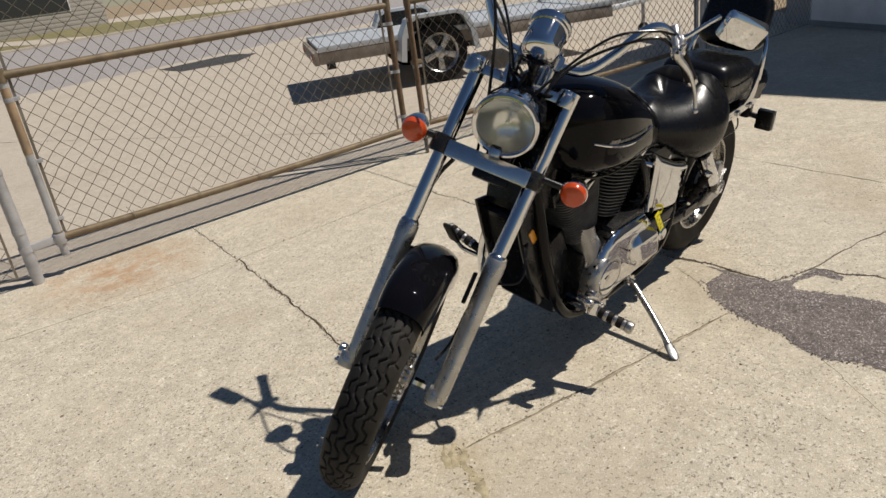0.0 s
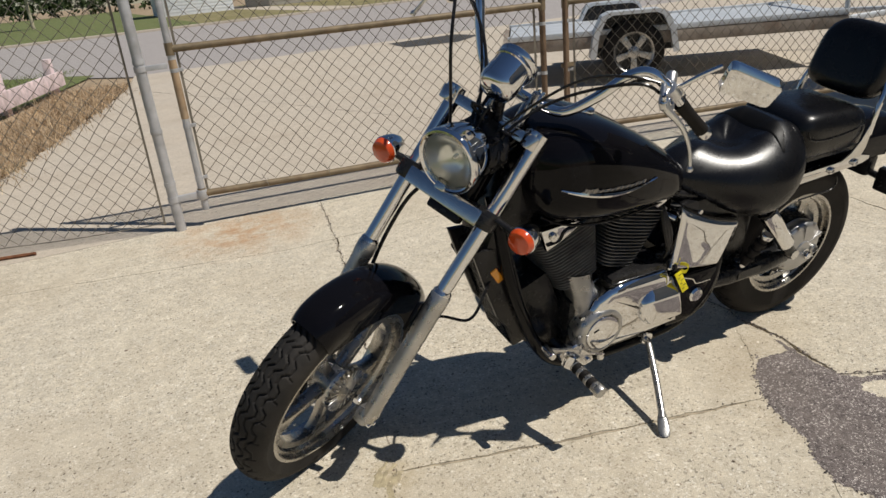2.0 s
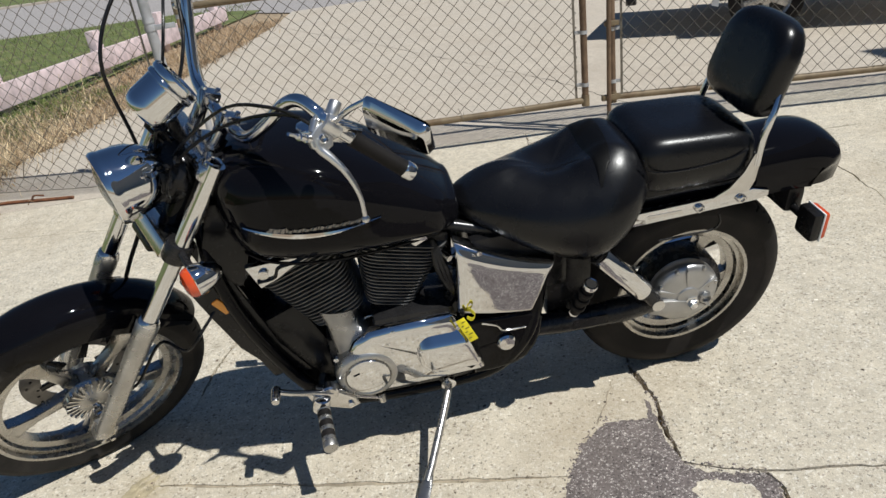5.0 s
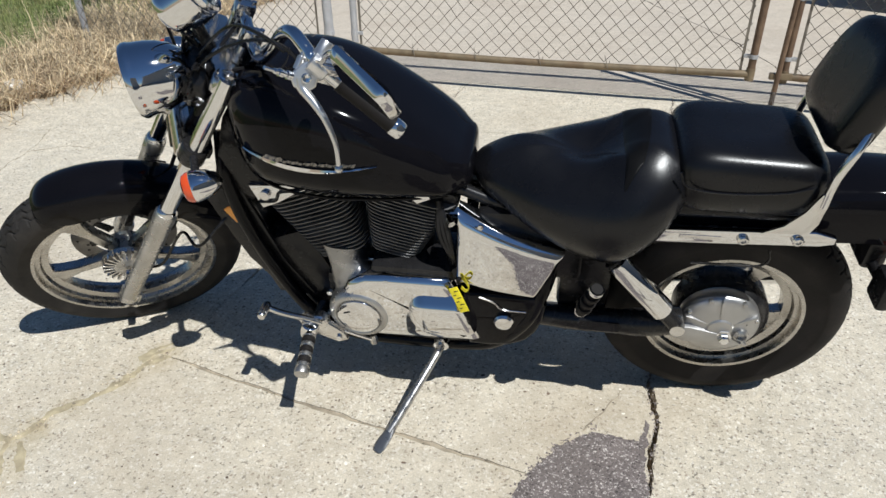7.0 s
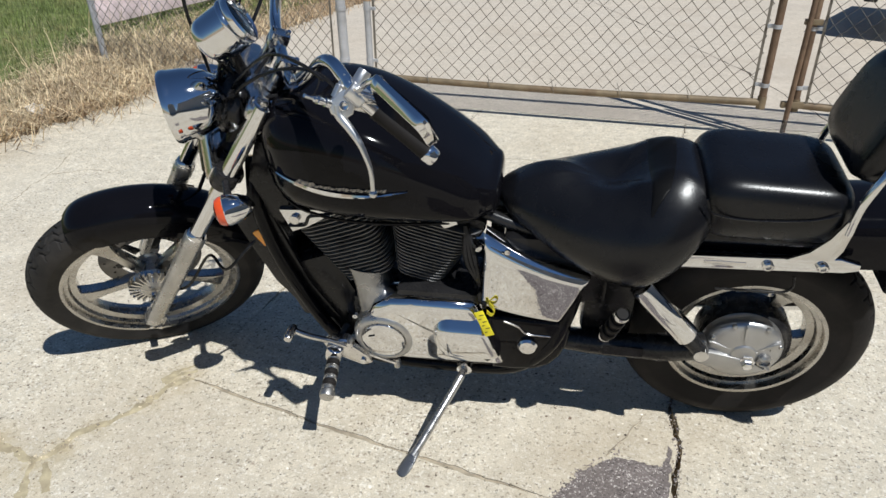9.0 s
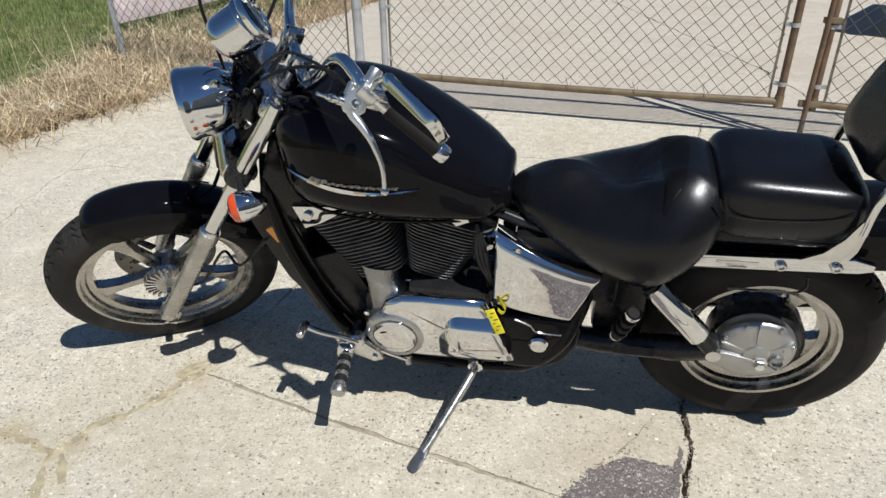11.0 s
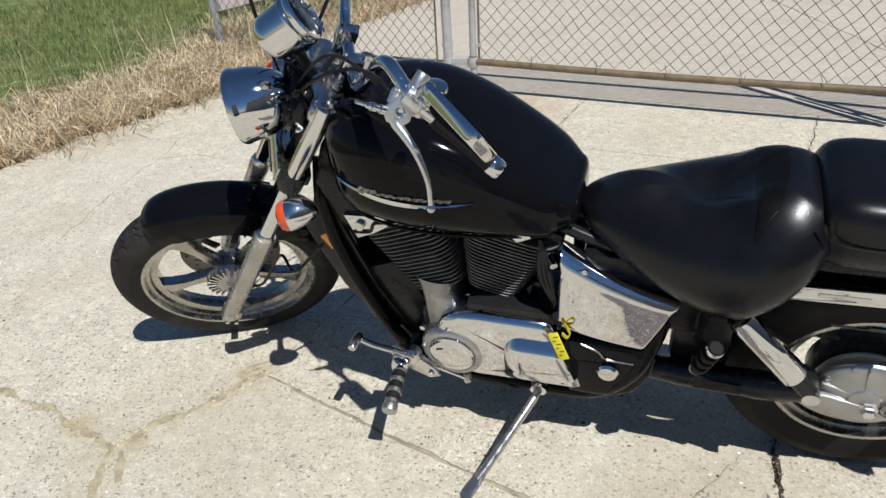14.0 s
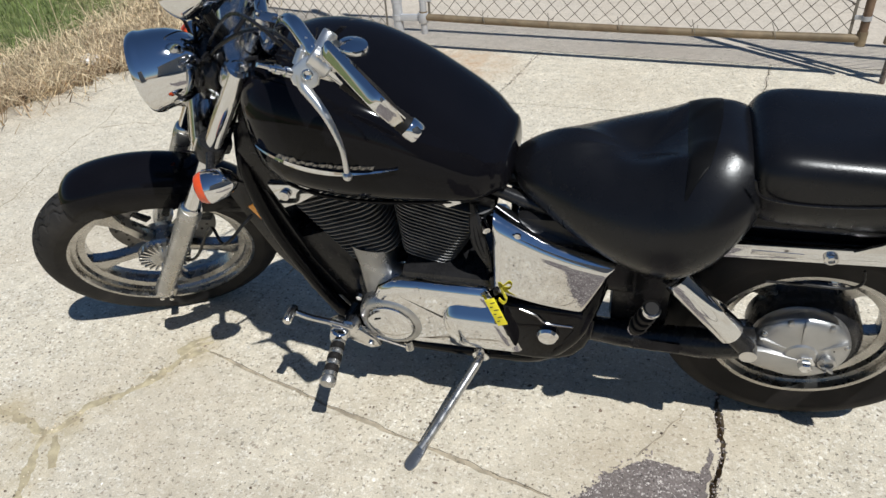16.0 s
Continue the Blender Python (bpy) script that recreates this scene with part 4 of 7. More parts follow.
# ---- trailer ----
def wheel_5(r, w, parent):
    """A trailer wheel round the y axis, its outer face at -y."""
    wh = part("wheel", lathe(bmesh.new(), [(r * 0.60, -w * 0.42), (r * 0.66, -w * 0.5), (r * 0.66, w * 0.5), (r * 0.56, w * 0.42), (r * 0.56, -w * 0.3)], (0, 0, 0), (0, 1, 0), 32, close=True), M_ALU, parent)
    prof = [(r * 0.65, -w * 0.46), (r * 0.80, -w * 0.56), (r * 0.95, -w * 0.50), (r, -w * 0.36), (r, w * 0.36), (r * 0.95, w * 0.5), (r * 0.8, w * 0.56), (r * 0.65, w * 0.46)]
    part("tyre", lathe(bmesh.new(), prof, (0, 0, 0), (0, 1, 0), 40, close=True), M_RUBBER, wh)
    for i in range(5):
        a = 2 * math.pi * i / 5 + 0.3
        m = Matrix.Rotation(a, 4, "Y")
        bm = bmesh.new()
        plate(bm, [(r * 0.12, -r * 0.08), (r * 0.62, -r * 0.12), (r * 0.62, r * 0.12), (r * 0.12, r * 0.08)], -w * 0.40, -w * 0.22, 0.006)
        bm.transform(m)
        part("spoke", bm, M_ALU, wh)
    part("hub", lathe(bmesh.new(), [(r * 0.2, -w * 0.2), (r * 0.19, -w * 0.45), (r * 0.1, -w * 0.5), (0.001, -w * 0.5)], (0, 0, 0), (0, 1, 0), 20), M_ALU, wh)
    # Black disc put in for the dark inside of the wheel behind the spokes.
    part("drum", lathe(bmesh.new(), [(r * 0.57, -w * 0.12), (r * 0.57, w * 0.2)], (0, 0, 0), (0, 1, 0), 28), M_BLKMET, wh)
    return wh


def trailer():
    """Local x runs along the near side from its tail; +y is away."""
    t = new("trailer")
    L, W = 3.6, 1.7
    for y in (0.0, W):
        part("side_rail", box(bmesh.new(), (L / 2, y, 0.455), (L, 0.06, 0.13), bevel=0.01), M_OLDTRAIL, t, "weathered brown-grey side rail")
        part("deck_edge", box(bmesh.new(), (L / 2, y, 0.553), (L, 0.07, 0.06), bevel=0.01), M_TRAILER, t)
    part("deck", box(bmesh.new(), (L / 2, W / 2, 0.53), (L - 0.05, W - 0.07, 0.05)), M_TRAILER, t)
    part("tail_beam", box(bmesh.new(), (-0.03, W / 2, 0.455), (0.06, W + 0.06, 0.14), bevel=0.01), M_OLDTRAIL, t)
    for y in (0.15, W - 0.15):
        part("tail_lamp", box(bmesh.new(), (-0.065, y, 0.455), (0.02, 0.14, 0.07), bevel=0.006), M_ORANGE, t)
    part("stop_block", box(bmesh.new(), (0.12, -0.02, 0.36), (0.10, 0.08, 0.06), bevel=0.006), M_BLKMET, t)
    for y, s in ((-0.02, 1), (W + 0.02, -1)):
        wh = wheel_5(0.33, 0.2, t)
        wh.matrix_basis = pose(1.36, y - s * 0.06, 0.33, 0, 0, 0 if s > 0 else 180)
        out = [(-0.47, 0.30), (-0.43, 0.56), (-0.34, 0.735), (-0.26, 0.77), (0.26, 0.77), (0.34, 0.735), (0.43, 0.56), (0.47, 0.32)]
        inn = [(-0.44, 0.30), (-0.40, 0.55), (-0.32, 0.700), (-0.25, 0.735), (0.25, 0.735), (0.32, 0.700), (0.40, 0.55), (0.44, 0.32)]
        rim_ = [(p[0] * 0.87, p[1] * 0.955) for p in out]
        y0, y1 = y - s * 0.21, y + s * 0.06
        rings = [[(1.36 + a[0], y0, a[1]), (1.36 + a[0], y1, a[1]), (1.36 + b[0], y1, b[1]), (1.36 + b[0], y0 + s * 0.012, b[1]), (1.36 + c_[0], y0 + s * 0.012, c_[1]), (1.36 + c_[0], y0, c_[1])] for a, b, c_ in zip(out, inn, rim_)]
        part("mudguard", skin(bmesh.new(), rings), M_TRAILER, t, "boxy grey mudguard", 20)
        # Black plate put in for the dark inside of the mudguard.
        part("wheel_well", plate(bmesh.new(), [(1.36 + x, z) for x, z in inn], y1 - s * 0.012, y1), M_BLKMET, t)
    part("axle", tube(bmesh.new(), [(1.36, 0, 0.33), (1.36, W, 0.33)], 0.03, 12), M_BLKMET, t)
    for y in (0.35, W - 0.35):
        part("spring", box(bmesh.new(), (1.36, y, 0.40), (0.7, 0.05, 0.05), bevel=0.008), M_BLKMET, t)
    part("drawbar", tube(bmesh.new(), [(L, 0.2, 0.45), (L + 1.1, W / 2, 0.45), (L, W - 0.2, 0.45)], 0.035, 8), M_TRAILER, t)
    part("jockey_leg", tube(bmesh.new(), [(L + 0.9, W / 2, 0.62), (L + 0.9, W / 2, 0.06)], 0.025, 10), M_GALV, t)
    jw = part("jockey_wheel", lathe(bmesh.new(), [(0.03, -0.02), (0.07, -0.025), (0.075, 0), (0.07, 0.025), (0.03, 0.02)], (L + 0.9, W / 2, 0.075), (0, 1, 0), 20, close=True), M_RUBBER, t)
    part("crossbar", tube(bmesh.new(), [(L - 0.02, 0, 0.95), (L - 0.02, W, 0.95)], 0.025, 10), M_TRAILER, t)
    for y in (0, W):
        part("upright", tube(bmesh.new(), [(L - 0.02, y, 0.55), (L - 0.02, y, 0.95)], 0.025, 10), M_TRAILER, t)
    t.matrix_world = pose(3.72, 5.30, 0, 0, 0, -31.8)
    return tagged(t, "low pale-grey utility trailer parked behind the gate", "trailer")


trailer()
# A shadow on the drive, laid as a thin dark sheet; its caster is unseen.
tar = sheet("drive_shade", along([(5.22, 12.88), (5.1, 11.6), (6.1, 11.25), (7.0, 12.0), (6.88, 12.95), (6.1, 12.9), (5.22, 12.88)], 0.15, 0.03)[:-1], 0.004, M_DRIVESHADE)
tagged(tar, "dark shadow painted as a sheet on the drive", "tar patch", kind="structure")


# ---- buildings ----
def windowed(name, label, w, d, h, wins, wall_mat, roof_h, m):
    b = new(name)
    box_ = bmesh.new()
    box(box_, (w / 2, d / 2, h / 2), (w, d, h))
    part("wall", box_, wall_mat, b)
    rf = bmesh.new()
    box(rf, (w / 2, d / 2, h + roof_h / 2 + 0.01), (w + 0.5, d + 0.5, roof_h), bevel=0.03)
    part("roof", rf, M_SIDING, b)
    for x, z, ww, hh in wins:
        fr = part("window", box(bmesh.new(), (x, -0.03, z), (ww + 0.14, 0.08, hh + 0.14), bevel=0.01), M_WHITEP, b)
        part("pane", box(bmesh.new(), (x, -0.08, z), (ww, 0.03, hh)), M_DARKWIN, fr)
    b.matrix_world = m
    return tagged(b, label, "building")


brick = windowed("brick_building", "pale brick building with a wide dark window across the road", 9.3, 10, 4.6,
                 [(4.0, 2.35, 5.4, 1.9)], M_BRICK, 0.35, pose(13.0, 58.0, 0, 0, 0, 0))
for k in range(14):
    part("brick_course", box(bmesh.new(), (4.65, -0.012, 0.16 + 0.32 * k), (9.3, 0.03, 0.28), None, 0.004), M_BRICK, brick)
house = windowed("house", "small house with pale horizontal siding across the road", 5.4, 9, 4.0, [(1.4, 2.1, 1.4, 1.3)], M_WHITEP, 0.35, pose(4.8, 58.5, 0, 0, 0, 0))
for k in range(16):
    part("siding_board", box(bmesh.new(), (2.7, -0.014, 0.13 + 0.25 * k), (5.4, 0.035, 0.20), None, 0.004), M_WHITEP, house)
for x0, x1 in ((10.4, 12.8), (22.6, 36.0)):
    tagged(sheet("driveway", [(x0, 35.2), (x1, 35.2), (x1, 75), (x0, 75)], 0.066, M_DRIVE), "pale concrete driveway beside the brick building", "driveway", kind="structure")
tagged(sheet("far_lawn", [(-80, 36.0), (4.6, 36.0), (4.6, 150), (-80, 150)], 0.064, M_TURF), "green lawn across the road", "lawn", kind="structure")


def leaf_clumps(centre, radii, count, size, seed):
    """Leaves thrown into an uneven crown."""
    rnd = random.Random(seed)
    verts, faces = [], []
    while len(faces) < count:
        p = Vector((rnd.uniform(-1, 1), rnd.uniform(-1, 1), rnd.uniform(-1, 1)))
        if p.length > 0.75 + 0.45 * noise.noise(p * 2.1 + Vector((seed, 0, 0))) or noise.noise(p * 3.3 + Vector((0, seed, 4))) < -0.22:
            continue
        q = Vector(centre) + Vector((p.x * radii[0], p.y * radii[1], p.z * radii[2]))
        a = Vector((rnd.gauss(0, 1), rnd.gauss(0, 1), rnd.gauss(0, 1))).normalized() * size * rnd.uniform(0.6, 1.3)
        b = a.cross(Vector((rnd.gauss(0, 1), rnd.gauss(0, 1), rnd.gauss(0, 1)))).normalized() * size * 0.45
        k = len(verts)
        verts += [q - a, q + b, q + a, q - b]
        faces.append((k, k + 1, k + 2, k + 3))
    return verts, faces


def tree(x, y, h, r, label, seed):
    t = new("tree")
    bm = tube(bmesh.new(), [(0, 0, -0.1), (0.03, 0, h * 0.3), (-0.04, 0.03, h * 0.6), (0, 0, h * 0.85)], [0.15, 0.12, 0.09, 0.03], 10)
    for k in range(6):
        a = k * 1.05 + seed
        tube(bm, [(0, 0, h * (0.42 + 0.05 * k)), (math.cos(a) * r * 0.35, math.sin(a) * r * 0.35, h * (0.56 + 0.05 * k)), (math.cos(a) * r * 0.7, math.sin(a) * r * 0.7, h * (0.63 + 0.05 * k))], [0.06, 0.045, 0.015], 6)
    part("trunk", bm, M_BARK, t, "slim pale trunk with spreading limbs")
    v, f = leaf_clumps((0, 0, h * 0.75), (r, r, h * 0.34), 2600, 0.16, seed)
    raw("crown", v, f, M_LEAF, t, smooth=False)
    t.matrix_world = pose(x, y, 0.06)
    return tagged(t, label, "tree")


tree(-4.6, 66.0, 6.5, 2.6, "young tree with a slim pale trunk on the far lawn", 3)
# Unseen tree, added so that its crown shades the far lawn.
tree(-9.5, 74.0, 9.0, 4.2, "broad leafy tree added to shade the far lawn", 8)
verts, faces = [], []
for i in range(16):
    v, f = leaf_clumps((-44 + 5.6 * i, 142 + 3 * noise.noise(Vector((i * 0.7, 0, 0))), 2.6 + 0.7 * noise.noise(Vector((i * 0.9, 3, 0)))), (4.2, 2.5, 3.2), 520, 0.5, i + 20)
    k = len(verts)
    verts += v
    faces += [tuple(q + k for q in w) for w in f]
tagged(raw("far_trees", verts, faces, M_LEAF, smooth=False), "dark row of leafy trees far behind the lawn", "trees", kind="stuff")
windowed("garage", "tall grey-sided building in shade", 14.0, 7, 6.1, [], M_SIDING, 0.3, pose(8.1, 0.33, 0, 0, 0, -97.1))
annex = windowed("shed", "low grey shed with a white door, in shade", 2.6, 1.0, 2.3, [], M_SIDING, 0.12, pose(8.45, 1.95, 0, 0, 0, -123.5))
part("shed_door", box(bmesh.new(), (1.25, -0.03, 1.12), (1.5, 0.06, 2.1), None, 0.01), M_WHITEP, annex, "white panelled door")


# ---- the motorcycle ----
# Local frame: x to the rear, -y to the bike's left, z up from the tyres' contact; the whole leans on its side stand.
bike = new("motorcycle")
tagged(bike, "glossy black cruiser motorcycle with chrome trim leaning on its side stand", "motorcycle")
LEAN_BIKE, STEER = 11.0, 31.0
bike.matrix_world = pose(0, 0.015, 0, LEAN_BIKE, 0, 0)

U = Vector((0.557, 0, 0.8305)).normalized()      # up the fork
F = Vector((-U.z, 0, U.x))                       # ahead of the fork
AX = Vector((0.218, 0, 0.625))                   # a point of the steering axis
TURN_M = Matrix.Translation(AX) @ Matrix.Rotation(radians(STEER), 4, U) @ Matrix.Translation(-AX)


def fk(s, o, h):
    """A place on the fork: s up its axis, o ahead of it, h to the left."""
    return AX + U * s + F * o + Vector((0, -(h + 0.03 * min(0.0, s - 0.43) - 0.015), 0))


def front(name, bm, material, parent, label="", sharp=38):
    bm.transform(TURN_M)
    return part(name, bm, material, parent, label, sharp)


def tyre_mesh(R, w, bead_r, tread=True, nu=880, nv=136, seed=0):
    """A tyre round the y axis with zigzag grooves cut into its tread."""
    verts, faces = [], []
    ph_max = 2.05
    rho = w
    Rc = R - rho * 0.92
    zig, per = 0.0085, 2 * math.pi * R / round(2 * math.pi * R / 0.070)
    for i in range(nu):
        a = 2 * math.pi * i / nu
        u = a * R
        for j in range(nv + 1):
            ph = -ph_max + 2 * ph_max * j / nv
            y = rho * math.sin(ph) if abs(ph) < 1.6 else math.copysign(rho * (1 - 0.35 * (abs(ph) - 1.57)), ph)
            r = Rc + rho * 0.92 * math.cos(ph) if abs(ph) < 1.57 else Rc - (abs(ph) - 1.57) / (ph_max - 1.57) * (Rc - bead_r)
            if tread and abs(ph) < 1.15:
                arc = ph * rho
                t = (u / per) % 1.0
                tri = 4 * abs(t - 0.5) - 1
                tri = max(-0.45, min(0.45, tri)) / 0.45
                d = 0.0
                for o in (-0.034, -0.0115, 0.0115, 0.034):
                    if abs(arc - o - zig * tri) < (0.0026 if abs(tri) > 0.99 else 0.0040):
                        d = 0.0062
                t2 = (u / per * 1.0 + (0.25 if arc > 0 else 0.75)) % 1.0
                if 0.030 < abs(arc) < 0.058 and abs(t2 - 0.5 - (abs(arc) - 0.04) * 5) < 0.032:
                    d = 0.0055
                r -= d
            verts.append((r * math.cos(a), y, r * math.sin(a)))
    k = nv + 1
    for i in range(nu):
        for j in range(nv):
            a, b = i * k + j, ((i + 1) % nu) * k + j
            faces.append((a, a + 1, b + 1, b))
    return verts, faces


def spoke(bm, r0, r1, w0, w1, y0, y1, ang):
    """A cast spoke that flares into the rim, with a hollow face."""
    out = [(r0, -w0 / 2), (r0 + (r1 - r0) * 0.6, -w0 * 0.42), (r1 - (r1 - r0) * 0.16, -w1 * 0.62), (r1, -w1), (r1, w1), (r1 - (r1 - r0) * 0.16, w1 * 0.62),
           (r0 + (r1 - r0) * 0.6, w0 * 0.42), (r0, w0 / 2)]
    b = bmesh.new()
    plate(b, out, y0, y1, 0.004)
    b.transform(Matrix.Rotation(ang, 4, "Y"))
    me = bpy.data.meshes.new("tmp")
    b.to_mesh(me)
    b.free()
    bm.from_mesh(me)
    bpy.data.meshes.remove(me)
    return bm


def cast_wheel(name, centre, R, w, rim_r, tread, m, phase, tyre_label, rubber):
    """Rim with its tyre and five cast spokes; m places it in the bike."""
    prof = [(rim_r + 0.010, -w * 0.80), (rim_r + 0.002, -w * 0.85), (rim_r - 0.005, -w * 0.83), (rim_r - 0.007, -w * 0.56), (rim_r - 0.018, -w * 0.54), (rim_r - 0.022, -w * 0.36), (rim_r - 0.040, -w * 0.28), (rim_r - 0.042, 0),
            (rim_r - 0.040, w * 0.28), (rim_r - 0.022, w * 0.36), (rim_r - 0.018, w * 0.54), (rim_r - 0.007, w * 0.56), (rim_r - 0.005, w * 0.83), (rim_r + 0.002, w * 0.85), (rim_r + 0.010, w * 0.80), (rim_r, 0)]
    wh = part(name, lathe(bmesh.new(), prof, (0, 0, 0), (0, 1, 0), 64, close=True), M_RIM, bike)
    wh.matrix_basis = m
    v, f = tyre_mesh(R, w, rim_r + 0.004, tread)
    ty = raw("tyre", v, f, rubber, wh)
    tagged(ty, tyre_label)
    for i in range(5):
        part("spoke", spoke(bmesh.new(), 0.045, rim_r - 0.036, 0.030, 0.034, -0.017, 0.017, 2 * math.pi * i / 5 + phase), M_RIM, wh)
    part("valve", tube(bmesh.new(), [((rim_r - 0.03) * math.cos(1.0), 0, (rim_r - 0.03) * math.sin(1.0)), ((rim_r - 0.065) * math.cos(1.0), -0.012, (rim_r - 0.065) * math.sin(1.0))], 0.004, 8), M_BLKPL, wh)
    return wh


S_AXLE = -0.428
WC = fk(S_AXLE, 0.027, -0.024)
fw = cast_wheel("front_wheel", WC, 0.338, 0.0570, 0.250, True, TURN_M @ Matrix.Translation(WC), 0.55, "dusty black front tyre with zigzag tread", M_DUSTY)
part("hub", lathe(bmesh.new(), [(0.058, -0.035), (0.050, -0.028), (0.046, 0.0), (0.050, 0.028), (0.058, 0.035)], (0, 0, 0), (0, 1, 0), 32), M_ALU, fw)
part("hub_cover", lathe(bmesh.new(), [(0.022, -0.066), (0.034, -0.061), (0.068, -0.046), (0.073, -0.036), (0.060, -0.034)], (0, 0, 0), (0, 1, 0), 40), M_ALU, fw, "finned polished hub cover")
for i in range(24):
    a = 2 * math.pi * i / 24
    bm = plate(bmesh.new(), [(0.028, -0.0016), (0.071, -0.0032), (0.071, 0.0032), (0.028, 0.0016)], -0.010, 0.011, 0.001)
    bm.transform(Matrix.Rotation(a, 4, "Y") @ Matrix.Translation((0, -0.050, 0)) @ Matrix.Rotation(0.0, 4, "Z"))
    part("hub_fin", bm, M_CHROME2, fw)
part("axle_nut", lathe(bmesh.new(), [(0.0125, 0), (0.0125, -0.03), (0.010, -0.036), (0.003, -0.036)], (0, -0.075, 0), (0, 1, 0), 6), M_CHROME, fw)
disc = part("brake_disc", lathe(bmesh.new(), [(0.098, 0.060), (0.150, 0.060), (0.150, 0.065), (0.098, 0.065)], (0, 0, 0), (0, 1, 0), 48, close=True), M_STEEL, fw)
for i in range(6):
    a = 2 * math.pi * i / 6
    bm = plate(bmesh.new(), [(0.05, -0.012), (0.105, -0.009), (0.105, 0.009), (0.05, 0.012)], 0.057, 0.066, 0.002)
    bm.transform(Matrix.Rotation(a, 4, "Y"))
    part("disc_arm", bm, M_BLKMET, disc)
for i in range(30):
    a = 2 * math.pi * i / 30
    rr = 0.112 + 0.011 * (i % 3)
    part("vent_hole", lathe(bmesh.new(), [(0.0042, -0.0006), (0.0042, 0.0058)], (rr * math.cos(a), 0.0597, rr * math.sin(a)), (0, 1, 0), 8), M_BLKPL, disc)

# fork
HL, HR = 0.119, -0.139
HM = (HL + HR) / 2
MF = Matrix((( *F, ), (0, -1, 0), (*U,))).transposed().to_4x4()   # columns: ahead, left, up


def fbox(s, o, h, size, bevel=0.006, bm=None):
    """A block on the fork; size is ahead, left, up."""
    return box(bm or bmesh.new(), fk(s, o, h), size, MF, bevel)


fork = front("fork", fbox(0.195, 0.012, HM, (0.055, 0.25, 0.034), 0.008), M_BLKMET, bike, "raked fork, chrome tubes over satin lower legs")
for h in (HL, HR):
    front("fork_tube", tube(bmesh.new(), [fk(-0.10, 0.03, h), fk(0.445, 0.03, h)], 0.0205, 24), M_CHROME, fork, "chrome tube")
    prof = [(0.0185, -0.456), (0.0228, -0.444), (0.0245, -0.38), (0.0255, -0.20), (0.0268, -0.085), (0.0285, -0.070), (0.0285, -0.040), (0.0265, -0.034), (0.0215, -0.032)]
    front("fork_leg", lathe(bmesh.new(), prof, fk(0, 0.03, h), U, 28), M_ALU, fork, "satin grey lower leg")
    front("dust_seal", lathe(bmesh.new(), [(0.0262, -0.038), (0.0262, -0.028), (0.0215, -0.022)], fk(0, 0.03, h), U, 24), M_CHROME2, fork)
    front("axle_clamp", fbox(-0.446, 0.024, h, (0.056, 0.044, 0.050), 0.011), M_ALU, fork)
    front("axle_boss", lathe(bmesh.new(), [(0.017, -0.004), (0.019, 0.0), (0.019, 0.012), (0.014, 0.016), (0.010, 0.016), (0.009, 0.010), (0.001, 0.010)], fk(-0.428, 0.027, h + math.copysign(0.018, h)), Vector((0, -math.copysign(1, h), 0)), 20), M_CHROME2, fork)
    for o in (-0.016, 0.0):
        front("clamp_bolt", lathe(bmesh.new(), [(0.0065, 0), (0.0065, 0.012), (0.001, 0.013)], fk(-0.462, 0.034 + o * 1.6, h + math.copysign(0.021, h)), Vector((0, -math.copysign(1, h), 0)), 8), M_CHROME, fork)
    front("lower_clamp", lathe(bmesh.new(), [(0.0300, 0.170), (0.0325, 0.176), (0.0325, 0.214), (0.0300, 0.220)], fk(0, 0.03, h), U, 28), M_BLKMET, fork)
    front("top_bolt", lathe(bmesh.new(), [(0.0215, 0.430), (0.0225, 0.434), (0.0225, 0.443), (0.019, 0.447), (0.014, 0.447), (0.013, 0.444), (0.001, 0.444)], fk(0, 0.03, h), U, 28), M_CHROME, fork)
    front("clamp_ring", lathe(bmesh.new(), [(0.0265, 0.399), (0.0280, 0.402), (0.0280, 0.432), (0.0265, 0.435), (0.022, 0.436)], fk(0, 0.03, h), U, 28), M_CHROME2, fork)
    front("fender_mount", fbox(-0.135, 0.012, HM + (h - HM) * 0.72, (0.04, 0.012, 0.09), 0.004), M_BLACK, fork)
bm = bmesh.new()
fbox(0.417, 0.018, HM, (0.062, 0.23, 0.030), 0.009, bm)
fbox(0.420, -0.018, 0, (0.050, 0.080, 0.034), 0.009, bm)
front("top_clamp", bm, M_CHROME2, fork, "satin chrome upper yoke")
bm = bmesh.new()
fbox(0.190, 0.058, HM, (0.018, 0.236, 0.046), 0.007, bm)
fbox(0.198, 0.045, 0, (0.034, 0.19, 0.030), 0.006, bm)
front("yoke_cover", bm, M_CHROME2, fork, "chrome cover plate under the headlamp")
front("horn_bracket", fbox(0.160, 0.046, 0.012, (0.040, 0.100, 0.030), 0.008), M_BLKPL, fork)
front("lamp_bracket", fbox(0.222, 0.105, 0.0, (0.060, 0.030, 0.030), 0.006), M_CHROME2, fork, "small chrome headlamp bracket")

